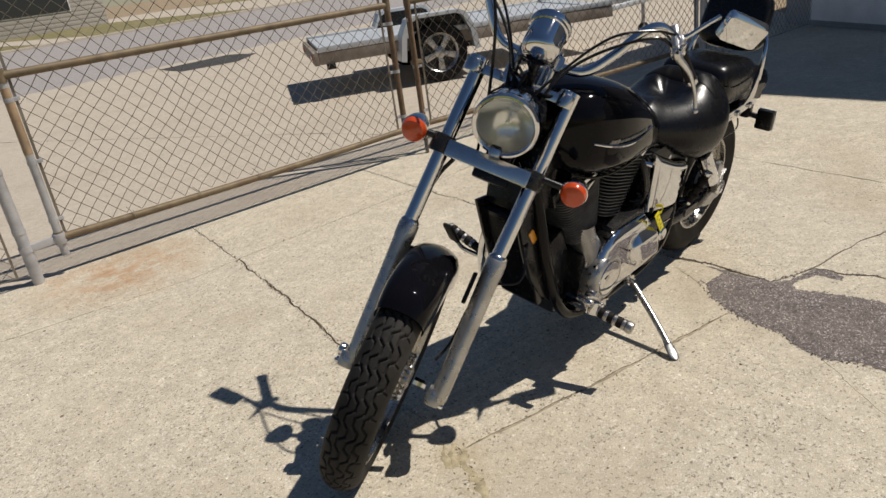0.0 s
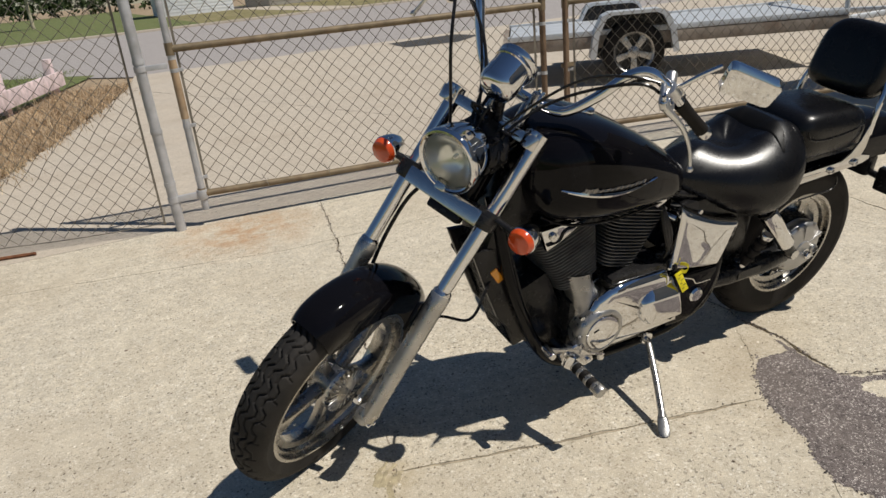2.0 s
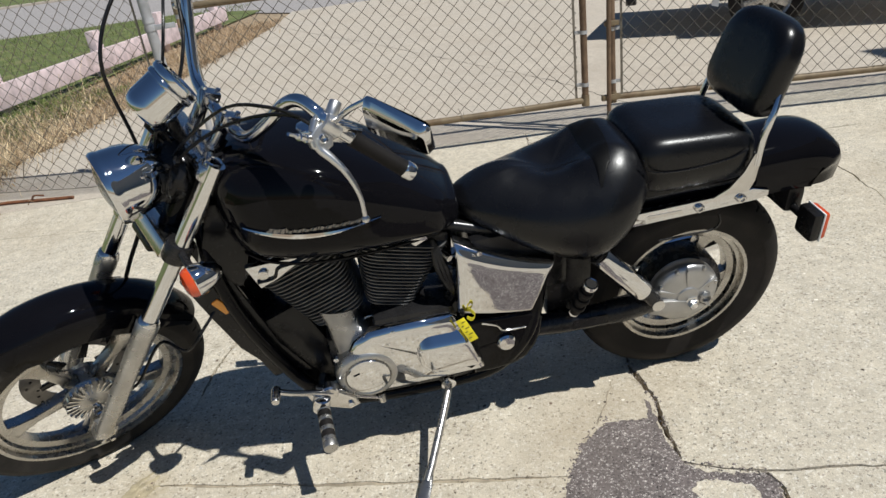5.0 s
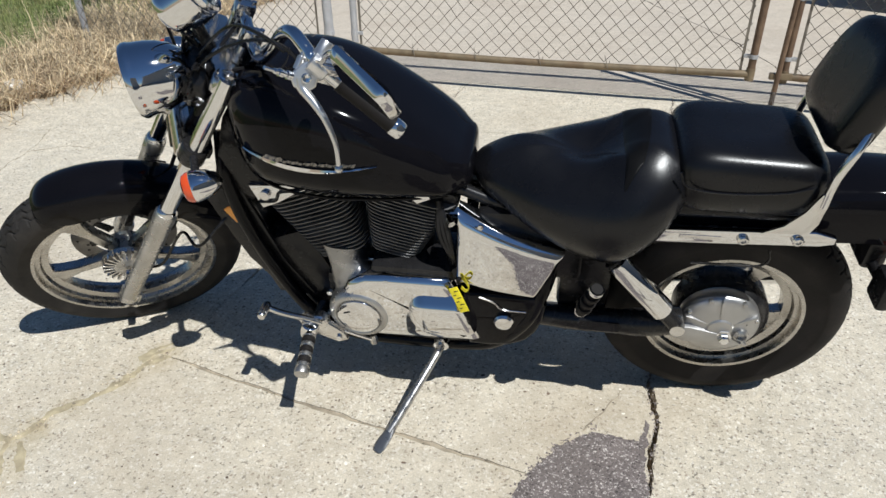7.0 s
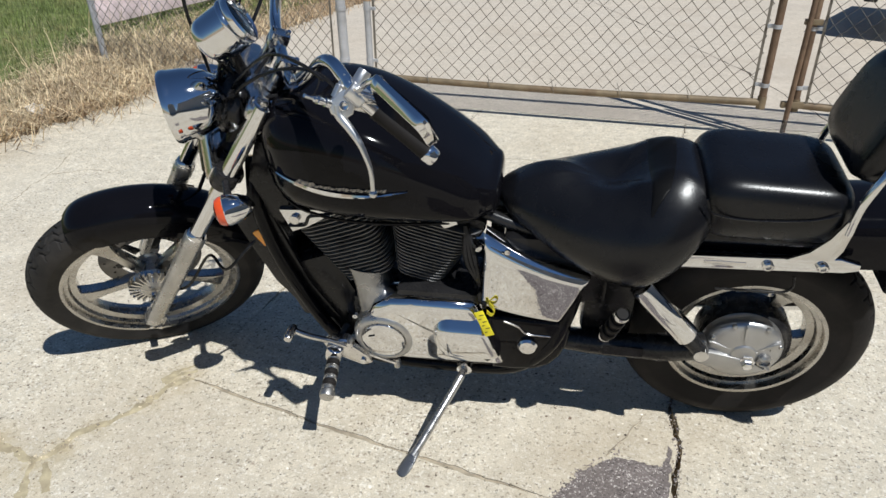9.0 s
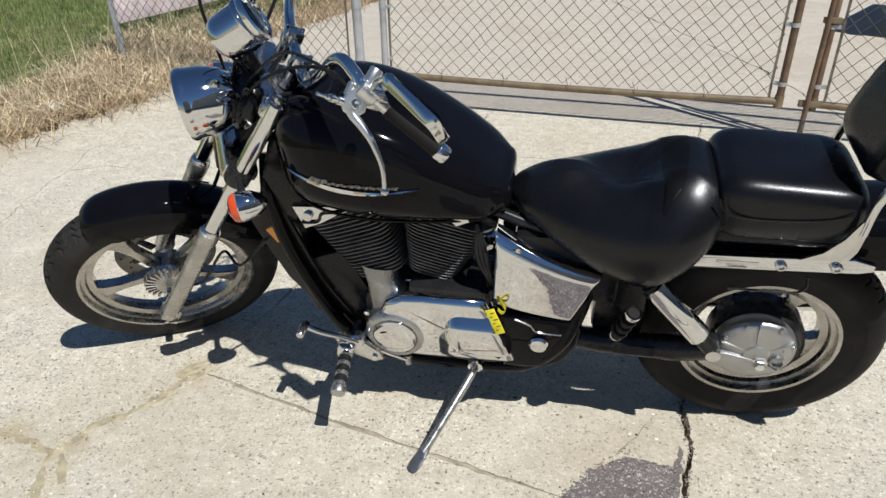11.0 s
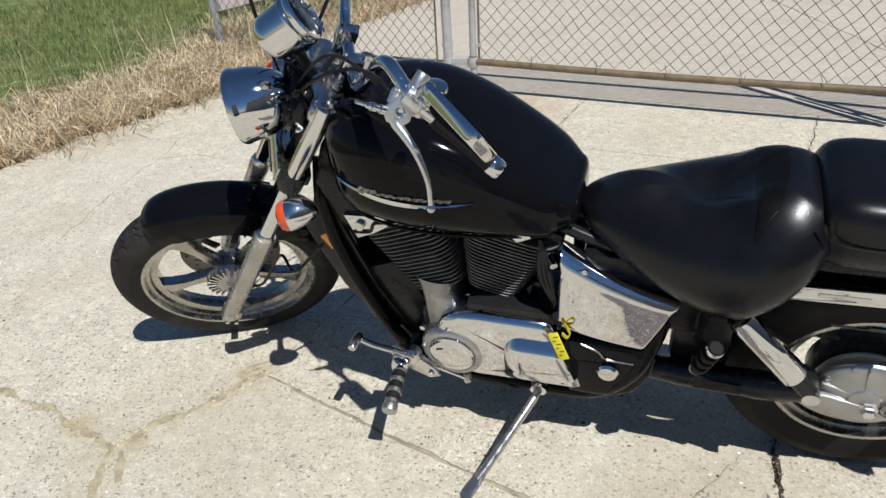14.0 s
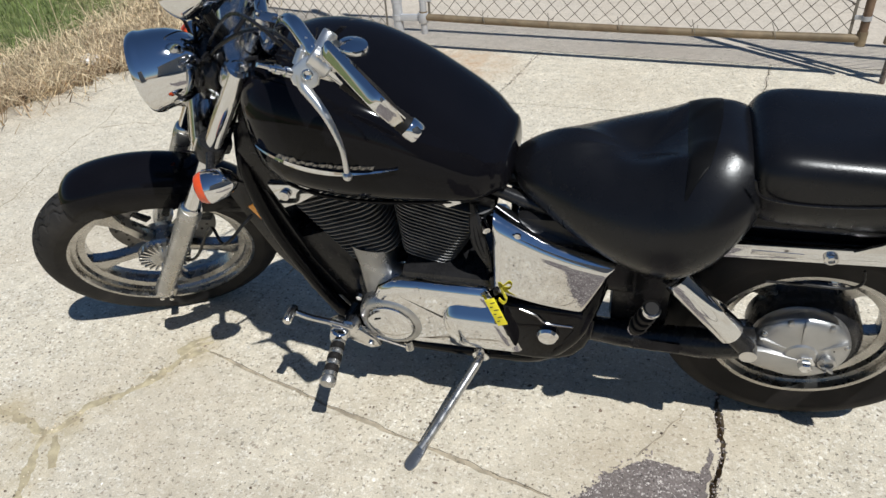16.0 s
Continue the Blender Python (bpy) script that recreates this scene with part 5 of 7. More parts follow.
# front fender
fender_bm = bmesh.new()
rings = []
A0, A1 = 70, 160
for i in range(41):
    t = i / 40
    a = radians(A0 + (A1 - A0) * t)
    hw = 0.071 * (0.90 + 0.10 * min(1, 6 * t, 6 * (1 - t)))
    sk = 0.092 * min(1.0, 0.75 + 2.2 * t, 0.35 + 2.5 * (1 - t))
    R0 = 0.361 - 0.016 * max(0.0, 1 - t / 0.10) ** 2
    pts = []
    out = [(-1.0, -sk), (-1.0, -sk * 0.65), (-0.985, -0.040), (-0.92, -0.023), (-0.78, -0.009), (-0.58, 0.0), (-0.3, 0.006), (0, 0.008), (0.3, 0.006), (0.58, 0.0), (0.78, -0.009), (0.92, -0.023), (0.985, -0.040), (1.0, -sk * 0.65), (1.0, -sk)]
    ring2 = [(y * hw, R0 + z) for y, z in out] + [(y * (hw - 0.004), R0 + z - (0.004 if abs(y) < 0.95 else 0)) for y, z in out[::-1]]
    for y, r in ring2:
        pts.append((WC.x - r * math.cos(a), WC.y + y, WC.z + r * math.sin(a)))
    rings.append(pts)
skin(fender_bm, rings)
ff = front("front_fender", fender_bm, M_BLACK, bike, "gloss black front mudguard", 45)
# hose and caliper on the right leg
front("brake_hose", tube(bmesh.new(), smooth_line([fk(0.18, 0.0, -0.10), fk(0.12, -0.015, -0.125), fk(0.04, -0.028, -0.135), fk(-0.05, -0.030, -0.13), fk(-0.14, -0.03, -0.115), fk(-0.24, -0.02, -0.09)], 6), 0.006, 8), M_BLKPL, bike)
front("brake_caliper", fbox(-0.27, -0.055, -0.075, (0.07, 0.06, 0.12), 0.012), M_BLKMET, bike)
part("speedo_cable", tube(bmesh.new(), smooth_line([TURN_M @ fk(-0.36, -0.01, 0.080), TURN_M @ fk(-0.30, -0.035, 0.098), TURN_M @ fk(-0.13, -0.035, 0.112), (0.285, -0.118, 0.492), (0.345, -0.095, 0.545), (0.39, -0.06, 0.585)], 7), 0.0042, 8), M_BLKPL, bike)

# headlamp
HB = fk(0.285, 0.165, 0)
HA = Vector((-1, 0, -0.02)).normalized()
prof = [(0.006, -0.128), (0.020, -0.126), (0.036, -0.119), (0.051, -0.107), (0.064, -0.089), (0.0740, -0.067), (0.0800, -0.042), (0.0828, -0.016), (0.0832, -0.010), (0.0855, -0.004), (0.0860, 0.005), (0.0825, 0.0115), (0.0770, 0.0125), (0.0732, 0.009), (0.0718, 0.0)]
prof += [(0.0722, -0.004), (0.060, -0.055), (0.010, -0.100)]
hl = front("headlamp", lathe(bmesh.new(), prof, HB, HA, 48), M_CHROME, bike, "round chrome headlamp")
lensbm = bmesh.new()
fx, fy, fd = frame_of(HA)
nr, na = 40, 180
LENS_UP = 1 if fy.z > 0 else -1
grid = [[None] * na for _ in range(nr + 1)]
for i in range(nr + 1):
    r = 0.0722 * i / nr if i else 0.0005
    for k in range(na):
        a = 2 * math.pi * k / na
        px = r * math.cos(a)
        dome = 0.016 * (1 - (r / 0.0722) ** 2) + 0.006
        flute = 0.00011 * math.sin(px * 2 * math.pi / 0.0062) * (1.0 if r * math.sin(a) * LENS_UP > -0.02 else 0.25)
        grid[i][k] = lensbm.verts.new(HB + fx * px + fy * r * math.sin(a) + fd * (dome + flute * (1 if i < nr else 0)))
for i in range(nr):
    for k in range(na):
        lensbm.faces.new((grid[i][k], grid[i][(k + 1) % na], grid[i + 1][(k + 1) % na], grid[i + 1][k]))
lens = front("lens", lensbm, M_PANE, hl, "fluted clear glass")
lens.visible_shadow = False
refl = bmesh.new()
rows_ = []
for i in range(25):
    r = 0.0722 * i / 24 if i else 0.0004
    row = []
    for k in range(na):
        a = 2 * math.pi * k / na
        px, py = r * math.cos(a), r * math.sin(a) * LENS_UP
        rip = 0.00030 * math.sin(px * 2 * math.pi / 0.0072) * max(0.0, min(1.0, (py - 0.012) / 0.02)) * (1 if i < 23 else 0)
        row.append(refl.verts.new(HB + fx * px + fy * r * math.sin(a) + fd * (-0.001 - 0.040 * (1 - (r / 0.0722) ** 2) + rip)))
    rows_.append(row)
for r0, r1 in zip(rows_, rows_[1:]):
    for k in range(na):
        refl.faces.new((r0[k], r0[(k + 1) % na], r1[(k + 1) % na], r1[k]))
front("reflector", refl, M_REFLECT, hl, "fluted silver reflector")
front("bulb_cap", lathe(bmesh.new(), [(0.006, -0.034), (0.006, -0.022), (0.004, -0.018), (0.001, -0.017)], HB, HA, 16), M_REFLECT, hl)
bm = bmesh.new()
bmesh.ops.create_icosphere(bm, subdivisions=4, radius=1.0)
for v in bm.verts:
    n_ = 1 + 0.16 * noise.noise(v.co * 2.6)
    v.co = fk(0.345, 0.052, 0.0) + (U * v.co.z * 0.075 + F * v.co.x * 0.040 + Vector((0, v.co.y * 0.080, 0))) * n_
front("wiring_boot", bm, M_BLKPL, hl, "black rubber boot over the wiring")
for i in range(9):
    q = HB + Vector((0.13, 0, 0))
    rnd = random.Random(i + 3)
    a, b, c_ = [Vector((rnd.uniform(-0.05, 0.07), rnd.uniform(-0.075, 0.075), rnd.uniform(-0.08, 0.10))) for _ in range(3)]
    front("wire", tube(bmesh.new(), smooth_line([HB + Vector((0.10, rnd.uniform(-0.03, 0.03), rnd.uniform(-0.03, 0.03))), q + a, q + b + Vector((0.02, 0, 0.02)), q + c_ + Vector((0.06, 0, 0.0))], 5), 0.0048, 6), M_BLKPL, hl)

# turn signals
for h in (0.228, -0.228):
    s0 = 0.208
    bm = tube(bmesh.new(), [fk(s0, 0.035, math.copysign(0.12, h)), fk(s0, 0.04, h * 0.9)], 0.010, 14)
    st = front("front_signal", bm, M_BLKMET, bike, "bullet turn signal in chrome with an amber lens")
    ctr = fk(s0, 0.040, h)
    front("shell", lathe(bmesh.new(), [(0.006, -0.058), (0.020, -0.048), (0.031, -0.028), (0.0365, -0.004), (0.0375, 0.008), (0.0355, 0.010)], ctr, HA, 32), M_CHROME, st)
    front("lens", lathe(bmesh.new(), [(0.0355, 0.0075), (0.0350, 0.018), (0.0300, 0.027), (0.018, 0.032), (0.001, 0.033)], ctr, HA, 32), M_ORANGE, st, "amber lens")

# instruments
SP = fk(0.530, 0.126, 0.0)
SA = (Vector((0.893, 0, 0.45))).normalized()
sp = front("speedometer", lathe(bmesh.new(), [(0.010, -0.064), (0.034, -0.062), (0.0445, -0.054), (0.0480, -0.043), (0.0490, -0.036), (0.0495, 0.012), (0.0495, 0.016), (0.0530, 0.018), (0.0540, 0.022), (0.0530, 0.026), (0.0505, 0.028), (0.0520, 0.030), (0.0545, 0.034), (0.0545, 0.042), (0.049, 0.046), (0.046, 0.036), (0.001, 0.035)], SP, SA, 44), M_CHROME, bike, "chrome speedometer can")
front("dial", lathe(bmesh.new(), [(0.0455, 0.0365), (0.001, 0.0366)], SP, SA, 32), M_BLKPL, sp)
for i in range(9):
    a = radians(-120 + 30 * i)
    gx, gy, gd = frame_of(SA)
    p0 = SP + SA * 0.0375 + 0.034 * (math.cos(a) * gx + math.sin(a) * gy)
    p1 = SP + SA * 0.0375 + 0.042 * (math.cos(a) * gx + math.sin(a) * gy)
    front("dial_mark", tube(bmesh.new(), [p0, p1], 0.0010, 4), M_WHITE, sp)
gl = front("glass", lathe(bmesh.new(), [(0.0465, 0.041), (0.030, 0.0445), (0.001, 0.046)], SP, SA, 32), M_GLASS, sp)
gl.visible_shadow = False
front("bracket", tube(bmesh.new(), [fk(0.41, 0.03, 0), fk(0.45, 0.07, 0), fk(0.475, 0.09, 0)], 0.014, 10), M_BLKMET, sp)

# handlebar
BAR = [(0.506, -0.012, 0.0), (0.507, -0.012, 0.07), (0.523, -0.012, 0.127), (0.590, 0.000, 0.180), (0.662, 0.014, 0.222), (0.692, 0.012, 0.258), (0.690, -0.008, 0.298), (0.680, -0.036, 0.326), (0.650, -0.190, 0.416)]
bar = front("handlebar", tube(bmesh.new(), smooth_line([fk(s, o, -h) for s, o, h in BAR[:0:-1]] + [fk(s, o, h) for s, o, h in BAR], 7), 0.0133, 18), M_CHROME, bike, "wide pulled-back chrome handlebar")
for h in (0.048, -0.048):
    bm = lathe(bmesh.new(), [(0.017, 0.435), (0.018, 0.445), (0.0165, 0.47), (0.0165, 0.495)], fk(0, -0.010, h), U, 20)
    fbox(0.510, -0.010, h, (0.046, 0.032, 0.044), 0.009, bm)
    ri = front("riser", bm, M_CHROME2, bar, "satin riser clamp")
    for o in (-0.026, 0.008):
        front("riser_bolt", lathe(bmesh.new(), [(0.0055, 0), (0.0055, 0.006), (0.001, 0.007)], fk(0.532, o, h), U, 8), M_CHROME, ri)
for sgn in (1, -1):
    def q(s, o, h):
        return fk(s, o, sgn * h)
    g0, g1 = q(0.674, -0.066, 0.342), q(0.649, -0.198, 0.420)
    gd = (g1 - g0).normalized()
    pts = [g0 + gd * (0.002 + 0.126 * i / 24) for i in range(25)]
    gr = front("grip", tube(bmesh.new(), pts, [0.0172 + 0.0008 * math.cos(i * math.pi) - 0.0012 * math.sin(math.pi * i / 24) for i in range(25)], 20), M_RUBBER, bar, "black rubber grip")
    front("grip_end", lathe(bmesh.new(), [(0.0175, 0.128), (0.0190, 0.131), (0.0190, 0.148), (0.0165, 0.152), (0.001, 0.152)], g0, gd, 24), M_CHROME, bar)
    # lever perch: a flat cast plate with a boss for the mirror, clamped round the bar
    pc = q(0.682, -0.028, 0.320)
    side = (q(0.682, 0.05, 0.320) - pc).normalized()
    pv, top = q(0.656, -0.012, 0.328), q(0.717, -0.032, 0.299)
    arm_d = (top - pv).normalized()
    arm_n = (gd - arm_d * gd.dot(arm_d)).normalized()
    arm_t = arm_d.cross(arm_n)
    pm = Matrix.Translation(pv) @ Matrix((arm_d, arm_t, arm_n)).transposed().to_4x4()
    bm = plate(bmesh.new(), [(-0.026, -0.012), (-0.022, 0.014), (-0.004, 0.023), (0.016, 0.016), (0.032, 0.012), (0.046, 0.012), (0.046, -0.012), (0.032, -0.013), (0.016, -0.021), (-0.002, -0.026), (-0.016, -0.024)], -0.009, 0.009, 0.004, 3)
    bm.transform(pm)
    tube(bm, [pv + arm_d * 0.034, pv + arm_d * 0.040, pv + arm_d * 0.074, pv + arm_d * 0.077], [0.0105, 0.0130, 0.0130, 0.0110], 18)
    lp = front("lever_perch", bm, M_SATIN, bar, "satin cast alloy lever perch")
    front("bar_clamp", lathe(bmesh.new(), [(0.0150, -0.020), (0.0205, -0.017), (0.0205, 0.017), (0.0150, 0.020)], pc, gd, 24), M_SATIN, lp)
    front("mirror_post", lathe(bmesh.new(), [(0.0078, 0.0), (0.0078, 0.024), (0.0048, 0.026), (0.0042, 0.046), (0.001, 0.047)], pv - arm_n * 0.022 + arm_d * 0.004, arm_d - arm_n * 0.15, 14), M_SATIN, lp)
    cam_up = arm_t if arm_t.dot(Vector((0, 0, 1))) > 0 else -arm_t
    front("pivot_bolt", lathe(bmesh.new(), [(0.0095, 0.006), (0.0095, 0.0105), (0.0075, 0.012), (0.0070, 0.0105), (0.0030, 0.0105), (0.001, 0.009)], pv, cam_up, 16), M_CHROME, lp)
    adj = (q(0.668, 0.057, 0.335) - pv).normalized()
    front("adjuster", lathe(bmesh.new(), [(0.0085, 0), (0.0085, 0.010), (0.0055, 0.011), (0.0055, 0.018), (0.0078, 0.019), (0.0078, 0.028), (0.0055, 0.029), (0.0055, 0.036), (0.0035, 0.038), (0.0035, 0.058)], pv - arm_n * 0.016 + adj * 0.010 - arm_d * 0.010, adj, 16), M_CHROME, lp)
    lv = smooth_line([pv - arm_n * 0.010 - arm_d * 0.006, q(0.640, -0.008, 0.339), q(0.633, -0.028, 0.364), q(0.621, -0.050, 0.390), q(0.592, -0.078, 0.421), q(0.553, -0.098, 0.445)], 8)
    bm = tube(bmesh.new(), lv, [0.0118 - 0.0070 * min(1, 1.25 * i / (len(lv) - 1)) for i in range(len(lv))], 14)
    bmesh.ops.create_uvsphere(bm, u_segments=16, v_segments=10, radius=0.0085, matrix=Matrix.Translation(lv[-1]))
    front("lever", bm, M_SATIN, bar, "satin alloy hand lever")
    # switch box
    sb = g0 - gd * 0.022
    x_, y_, d_ = frame_of(gd)
    mm = Matrix((side, gd.cross(side).normalized(), gd)).transposed().to_4x4()
    sw = front("switch_box", box(bmesh.new(), sb, (0.046, 0.044, 0.040), mm, 0.007), M_CHROME2, bar, "chrome switch housing")
    for k in (-0.012, 0.0, 0.012):
        front("switch_rib", box(bmesh.new(), sb + gd * k, (0.049, 0.047, 0.004), mm, 0.0015), M_CHROME2, sw)
    front("switch", box(bmesh.new(), sb - side * 0.024 + U * 0.004, (0.010, 0.014, 0.012), mm, 0.003), M_BLKPL, sw)
    if sgn < 0:
        front("reservoir", box(bmesh.new(), pc + U * 0.03, (0.05, 0.045, 0.05), mm, 0.010), M_CHROME2, bar)
    # mirror
    stem = smooth_line([pc + U * 0.012, q(0.705, -0.020, 0.335), q(0.745, -0.006, 0.365), q(0.780, -0.006, 0.392)], 6)
    ms = front("mirror", tube(bmesh.new(), stem, 0.0058, 10), M_CHROME, bar, "chrome mirror with tapered head")
    corners = [q(0.797, 0.022, 0.408), q(0.813, -0.034, 0.525), q(0.765, -0.097, 0.511), q(0.741, -0.035, 0.400)]
    cen = sum(corners, Vector()) / 4
    nrm = (corners[1] - corners[3]).cross(corners[0] - corners[2]).normalized()
    if nrm.dot(q(0.78, 0.2, 0.45) - cen) < 0:
        nrm = -nrm
    up_e = (corners[0] + corners[1] - corners[2] - corners[3]) / 2
    outline = []
    for i in range(4):
        a, b, e = corners[i - 1], corners[i], corners[(i + 1) % 4]
        p, r = b.lerp(a, 0.14), b.lerp(e, 0.14)
        outline += [(1 - t) ** 2 * p + 2 * t * (1 - t) * b + t * t * r for t in (0, 0.25, 0.5, 0.75, 1)]
    rings = []
    for k, off, lift in ((0.985, -0.004, 0), (1.01, -0.002, 0), (1.015, 0.002, 0), (0.995, 0.006, 0), (0.965, 0.0165, 0.13), (0.94, 0.0180, 0.15)):
        rings.append([cen + (p - cen) * k - up_e * lift * max(0.0, (p - cen).dot(up_e) / up_e.length_squared + 0.12) + nrm * off for p in outline])
    front("mirror_shell", skin(bmesh.new(), rings), M_CHROME, ms, "", 24)
    ring = [cen + (p - cen - nrm * (p - cen).dot(nrm)) * 0.93 - nrm * 0.0075 for p in rings[0]]
    bm = bmesh.new()
    bm.faces.new([bm.verts.new(p) for p in ring])
    front("mirror_glass", bm, M_MIRROR, ms)
# cables from the bars
for sgn, col in ((1, 0), (-1, 0)):
    def q(s, o, h):
        return fk(s, o, sgn * h)
    front("cable", tube(bmesh.new(), smooth_line([q(0.68, 0.035, 0.30), q(0.66, 0.06, 0.24), q(0.60, 0.08, 0.15), q(0.48, 0.08, 0.07), q(0.36, 0.06, 0.02), q(0.22, -0.03, 0.03)], 7), 0.0036, 8), M_BLKPL, bar)
    front("cable", tube(bmesh.new(), smooth_line([q(0.665, -0.015, 0.315), q(0.66, 0.02, 0.26), q(0.59, 0.025, 0.16), q(0.50, 0.045, 0.085), q(0.40, 0.07, 0.05), q(0.30, 0.03, 0.04)], 7), 0.0042, 8), M_BLKPL, bar)
front("cable", tube(bmesh.new(), smooth_line([fk(0.72, 0.03, -0.32), fk(0.66, 0.16, -0.22), fk(0.52, 0.20, -0.13), fk(0.36, 0.10, -0.08), fk(0.20, 0.0, -0.05)], 8), 0.0042, 8), M_BLKPL, bar)

# ---- frame ----
fr = part("bike_frame", tube(bmesh.new(), [AX + U * 0.16, AX + U * 0.42], 0.034, 20), M_BLACK, bike, "gloss black tube frame")
for y in (-1, 1):
    part("down_tube", tube(bmesh.new(), smooth_line([(0.395, y * 0.03, 0.80), (0.40, y * 0.075, 0.70), (0.43, y * 0.092, 0.55), (0.49, y * 0.095, 0.38), (0.552, y * 0.098, 0.262), (0.62, y * 0.10, 0.205), (0.73, y * 0.10, 0.178), (0.95, y * 0.10, 0.175), (1.07, y * 0.125, 0.225), (1.15, y * 0.14, 0.33), (1.19, y * 0.125, 0.44), (1.22, y * 0.07, 0.54), (1.26, y * 0.06, 0.64)], 6), 0.0185, 16), M_BLACK, fr)
    part("seat_rail", tube(bmesh.new(), smooth_line([(0.95, y * 0.06, 0.70), (1.1, y * 0.08, 0.66), (1.3, y * 0.10, 0.64), (1.6, y * 0.115, 0.65), (1.78, y * 0.11, 0.65)], 5), 0.015, 12), M_BLKMET, fr)
part("neck_cover", box(bmesh.new(), (0.445, 0, 0.745), (0.12, 0.16, 0.24), Matrix.Rotation(radians(20), 4, "Y"), 0.03), M_BLKPL, fr)
part("spine", tube(bmesh.new(), smooth_line([(0.44, 0, 0.90), (0.7, 0, 0.80), (0.95, 0, 0.70), (1.1, 0, 0.66)], 5), 0.025, 14), M_BLKMET, fr)
for y in (-1, 1):
    bm = plate(bmesh.new(), [(0.985, 0.43), (1.10, 0.425), (1.165, 0.425), (1.200, 0.40), (1.195, 0.345), (1.180, 0.300), (1.155, 0.263), (1.115, 0.240), (1.06, 0.232), (1.00, 0.234)], y * 0.100, y * 0.150, 0.016, 4)
    pv = part("pivot_plate", bm, M_BLACK, fr, "gloss black pivot cover")
    part("pivot_cap", lathe(bmesh.new(), [(0.026, 0), (0.026, 0.008), (0.021, 0.014), (0.001, 0.016)], (1.094, y * 0.149, 0.338), (0, y, 0), 28), M_CHROME, pv)
    # Thin bright bead standing in for the reflection along the cover's crease.
    part("trim", tube(bmesh.new(), smooth_line([(1.03, y * 0.150, 0.418), (1.07, y * 0.152, 0.402), (1.09, y * 0.152, 0.380), (1.15, y * 0.151, 0.376)], 5), 0.0026, 8), M_CHROME2, pv)

# radiator
rad = part("radiator", box(bmesh.new(), (0, 0, 0), (0.05, 0.15, 0.36), None, 0.012), M_BLKPL, bike, "black radiator with shroud between the down tubes")
rad.matrix_basis = Matrix.Translation((0.425, 0, 0.475)) @ Matrix.Rotation(radians(-19), 4, "Y")
for i in range(40):
    part("radiator_fin", box(bmesh.new(), (-0.0255, 0, -0.160 + 0.0082 * i), (0.004, 0.130, 0.0016)), M_BLKPL, rad)
for y in (-1, 1):
    bm = plate(bmesh.new(), [(0.315, 0.672), (0.43, 0.665), (0.50, 0.43), (0.565, 0.31), (0.515, 0.295), (0.455, 0.35), (0.40, 0.43), (0.355, 0.55)], y * 0.062, y * 0.080, 0.006)
    sh = part("radiator_shroud", bm, M_BLKPL, bike)
    bm = box(bmesh.new(), (0, 0, 0), (0.050, 0.005, 0.022), Matrix.Rotation(radians(58), 4, "Y"), 0.004)
    bm.transform(Matrix.Translation((0.391, y * 0.081, 0.580)))
    part("reflector", bm, M_AMBER, sh, "amber side reflector")

# ---- engine ----
eng = part("engine", box(bmesh.new(), (0.82, 0, 0.315), (0.40, 0.24, 0.24), None, 0.03), M_BLKMET, bike, "black V-twin engine with chrome covers")


def cylinder(base, top, n, r0, r1, width, label):
    """A finned cylinder: a barrel and square plates with round corners up its axis."""
    base, top = Vector(base), Vector(top)
    ax = (top - base).normalized()
    cy = part("cylinder", lathe(bmesh.new(), [(0.072, 0), (0.072, (top - base).length)], base, ax, 24), M_BLKMET, eng, label)
    ex, ey = ax.cross(Vector((0, 1, 0))).normalized(), Vector((0, 1, 0))
    for i in range(n):
        t = (i + 0.5) / n
        p = base.lerp(top, t)
        rx, ry = r0 + (r1 - r0) * t, width * (0.86 + 0.14 * t)
        rings = []
        for off, k in ((-0.0018, 0.985), (-0.0011, 1.0), (0.0011, 1.0), (0.0018, 0.985)):
            ring = []
            for m_ in range(28):
                a = 2 * math.pi * m_ / 28
                c_, s_ = math.cos(a), math.sin(a)
                e = 0.42
                ring.append(p + ax * off + k * (rx * math.copysign(abs(c_) ** e, c_) * ex + ry * math.copysign(abs(s_) ** e, s_) * ey))
            rings.append(ring)
        part("fin", skin(bmesh.new(), rings), M_FIN, cy)
    return cy, ax


cy1, ax1 = cylinder((0.672, 0, 0.485), (0.592, 0, 0.690), 18, 0.074, 0.116, 0.118, "front finned black cylinder")
cy2, ax2 = cylinder((0.805, 0, 0.495), (0.858, 0, 0.690), 18, 0.066, 0.122, 0.118, "rear finned black cylinder")
# head covers
for base, ax, w_, dx in (((0.582, 0, 0.690), ax1, 0.09, 0), ((0.868, 0, 0.680), ax2, 0.08, 0)):
    bm = bmesh.new()
    box(bm, (0, 0, 0), (0.17, 0.22, 0.06), None, 0.02)
    bm.transform(Matrix.Translation(base) @ ax.to_track_quat("Z", "Y").to_matrix().to_4x4())
    part("head_cover", bm, M_BLKMET, eng)
bm = plate(bmesh.new(), [(0.485, 0.722), (0.56, 0.726), (0.66, 0.744), (0.654, 0.728), (0.60, 0.706), (0.552, 0.675), (0.508, 0.656)], -0.140, -0.118, 0.005)
hc = part("head_trim", bm, M_CHROME, eng, "chrome cylinder head side cover")
part("trim_bolt", lathe(bmesh.new(), [(0.012, 0), (0.012, 0.008), (0.007, 0.010), (0.001, 0.008)], (0.523, -0.142, 0.700), (0, -1, 0), 18), M_CHROME2, hc)
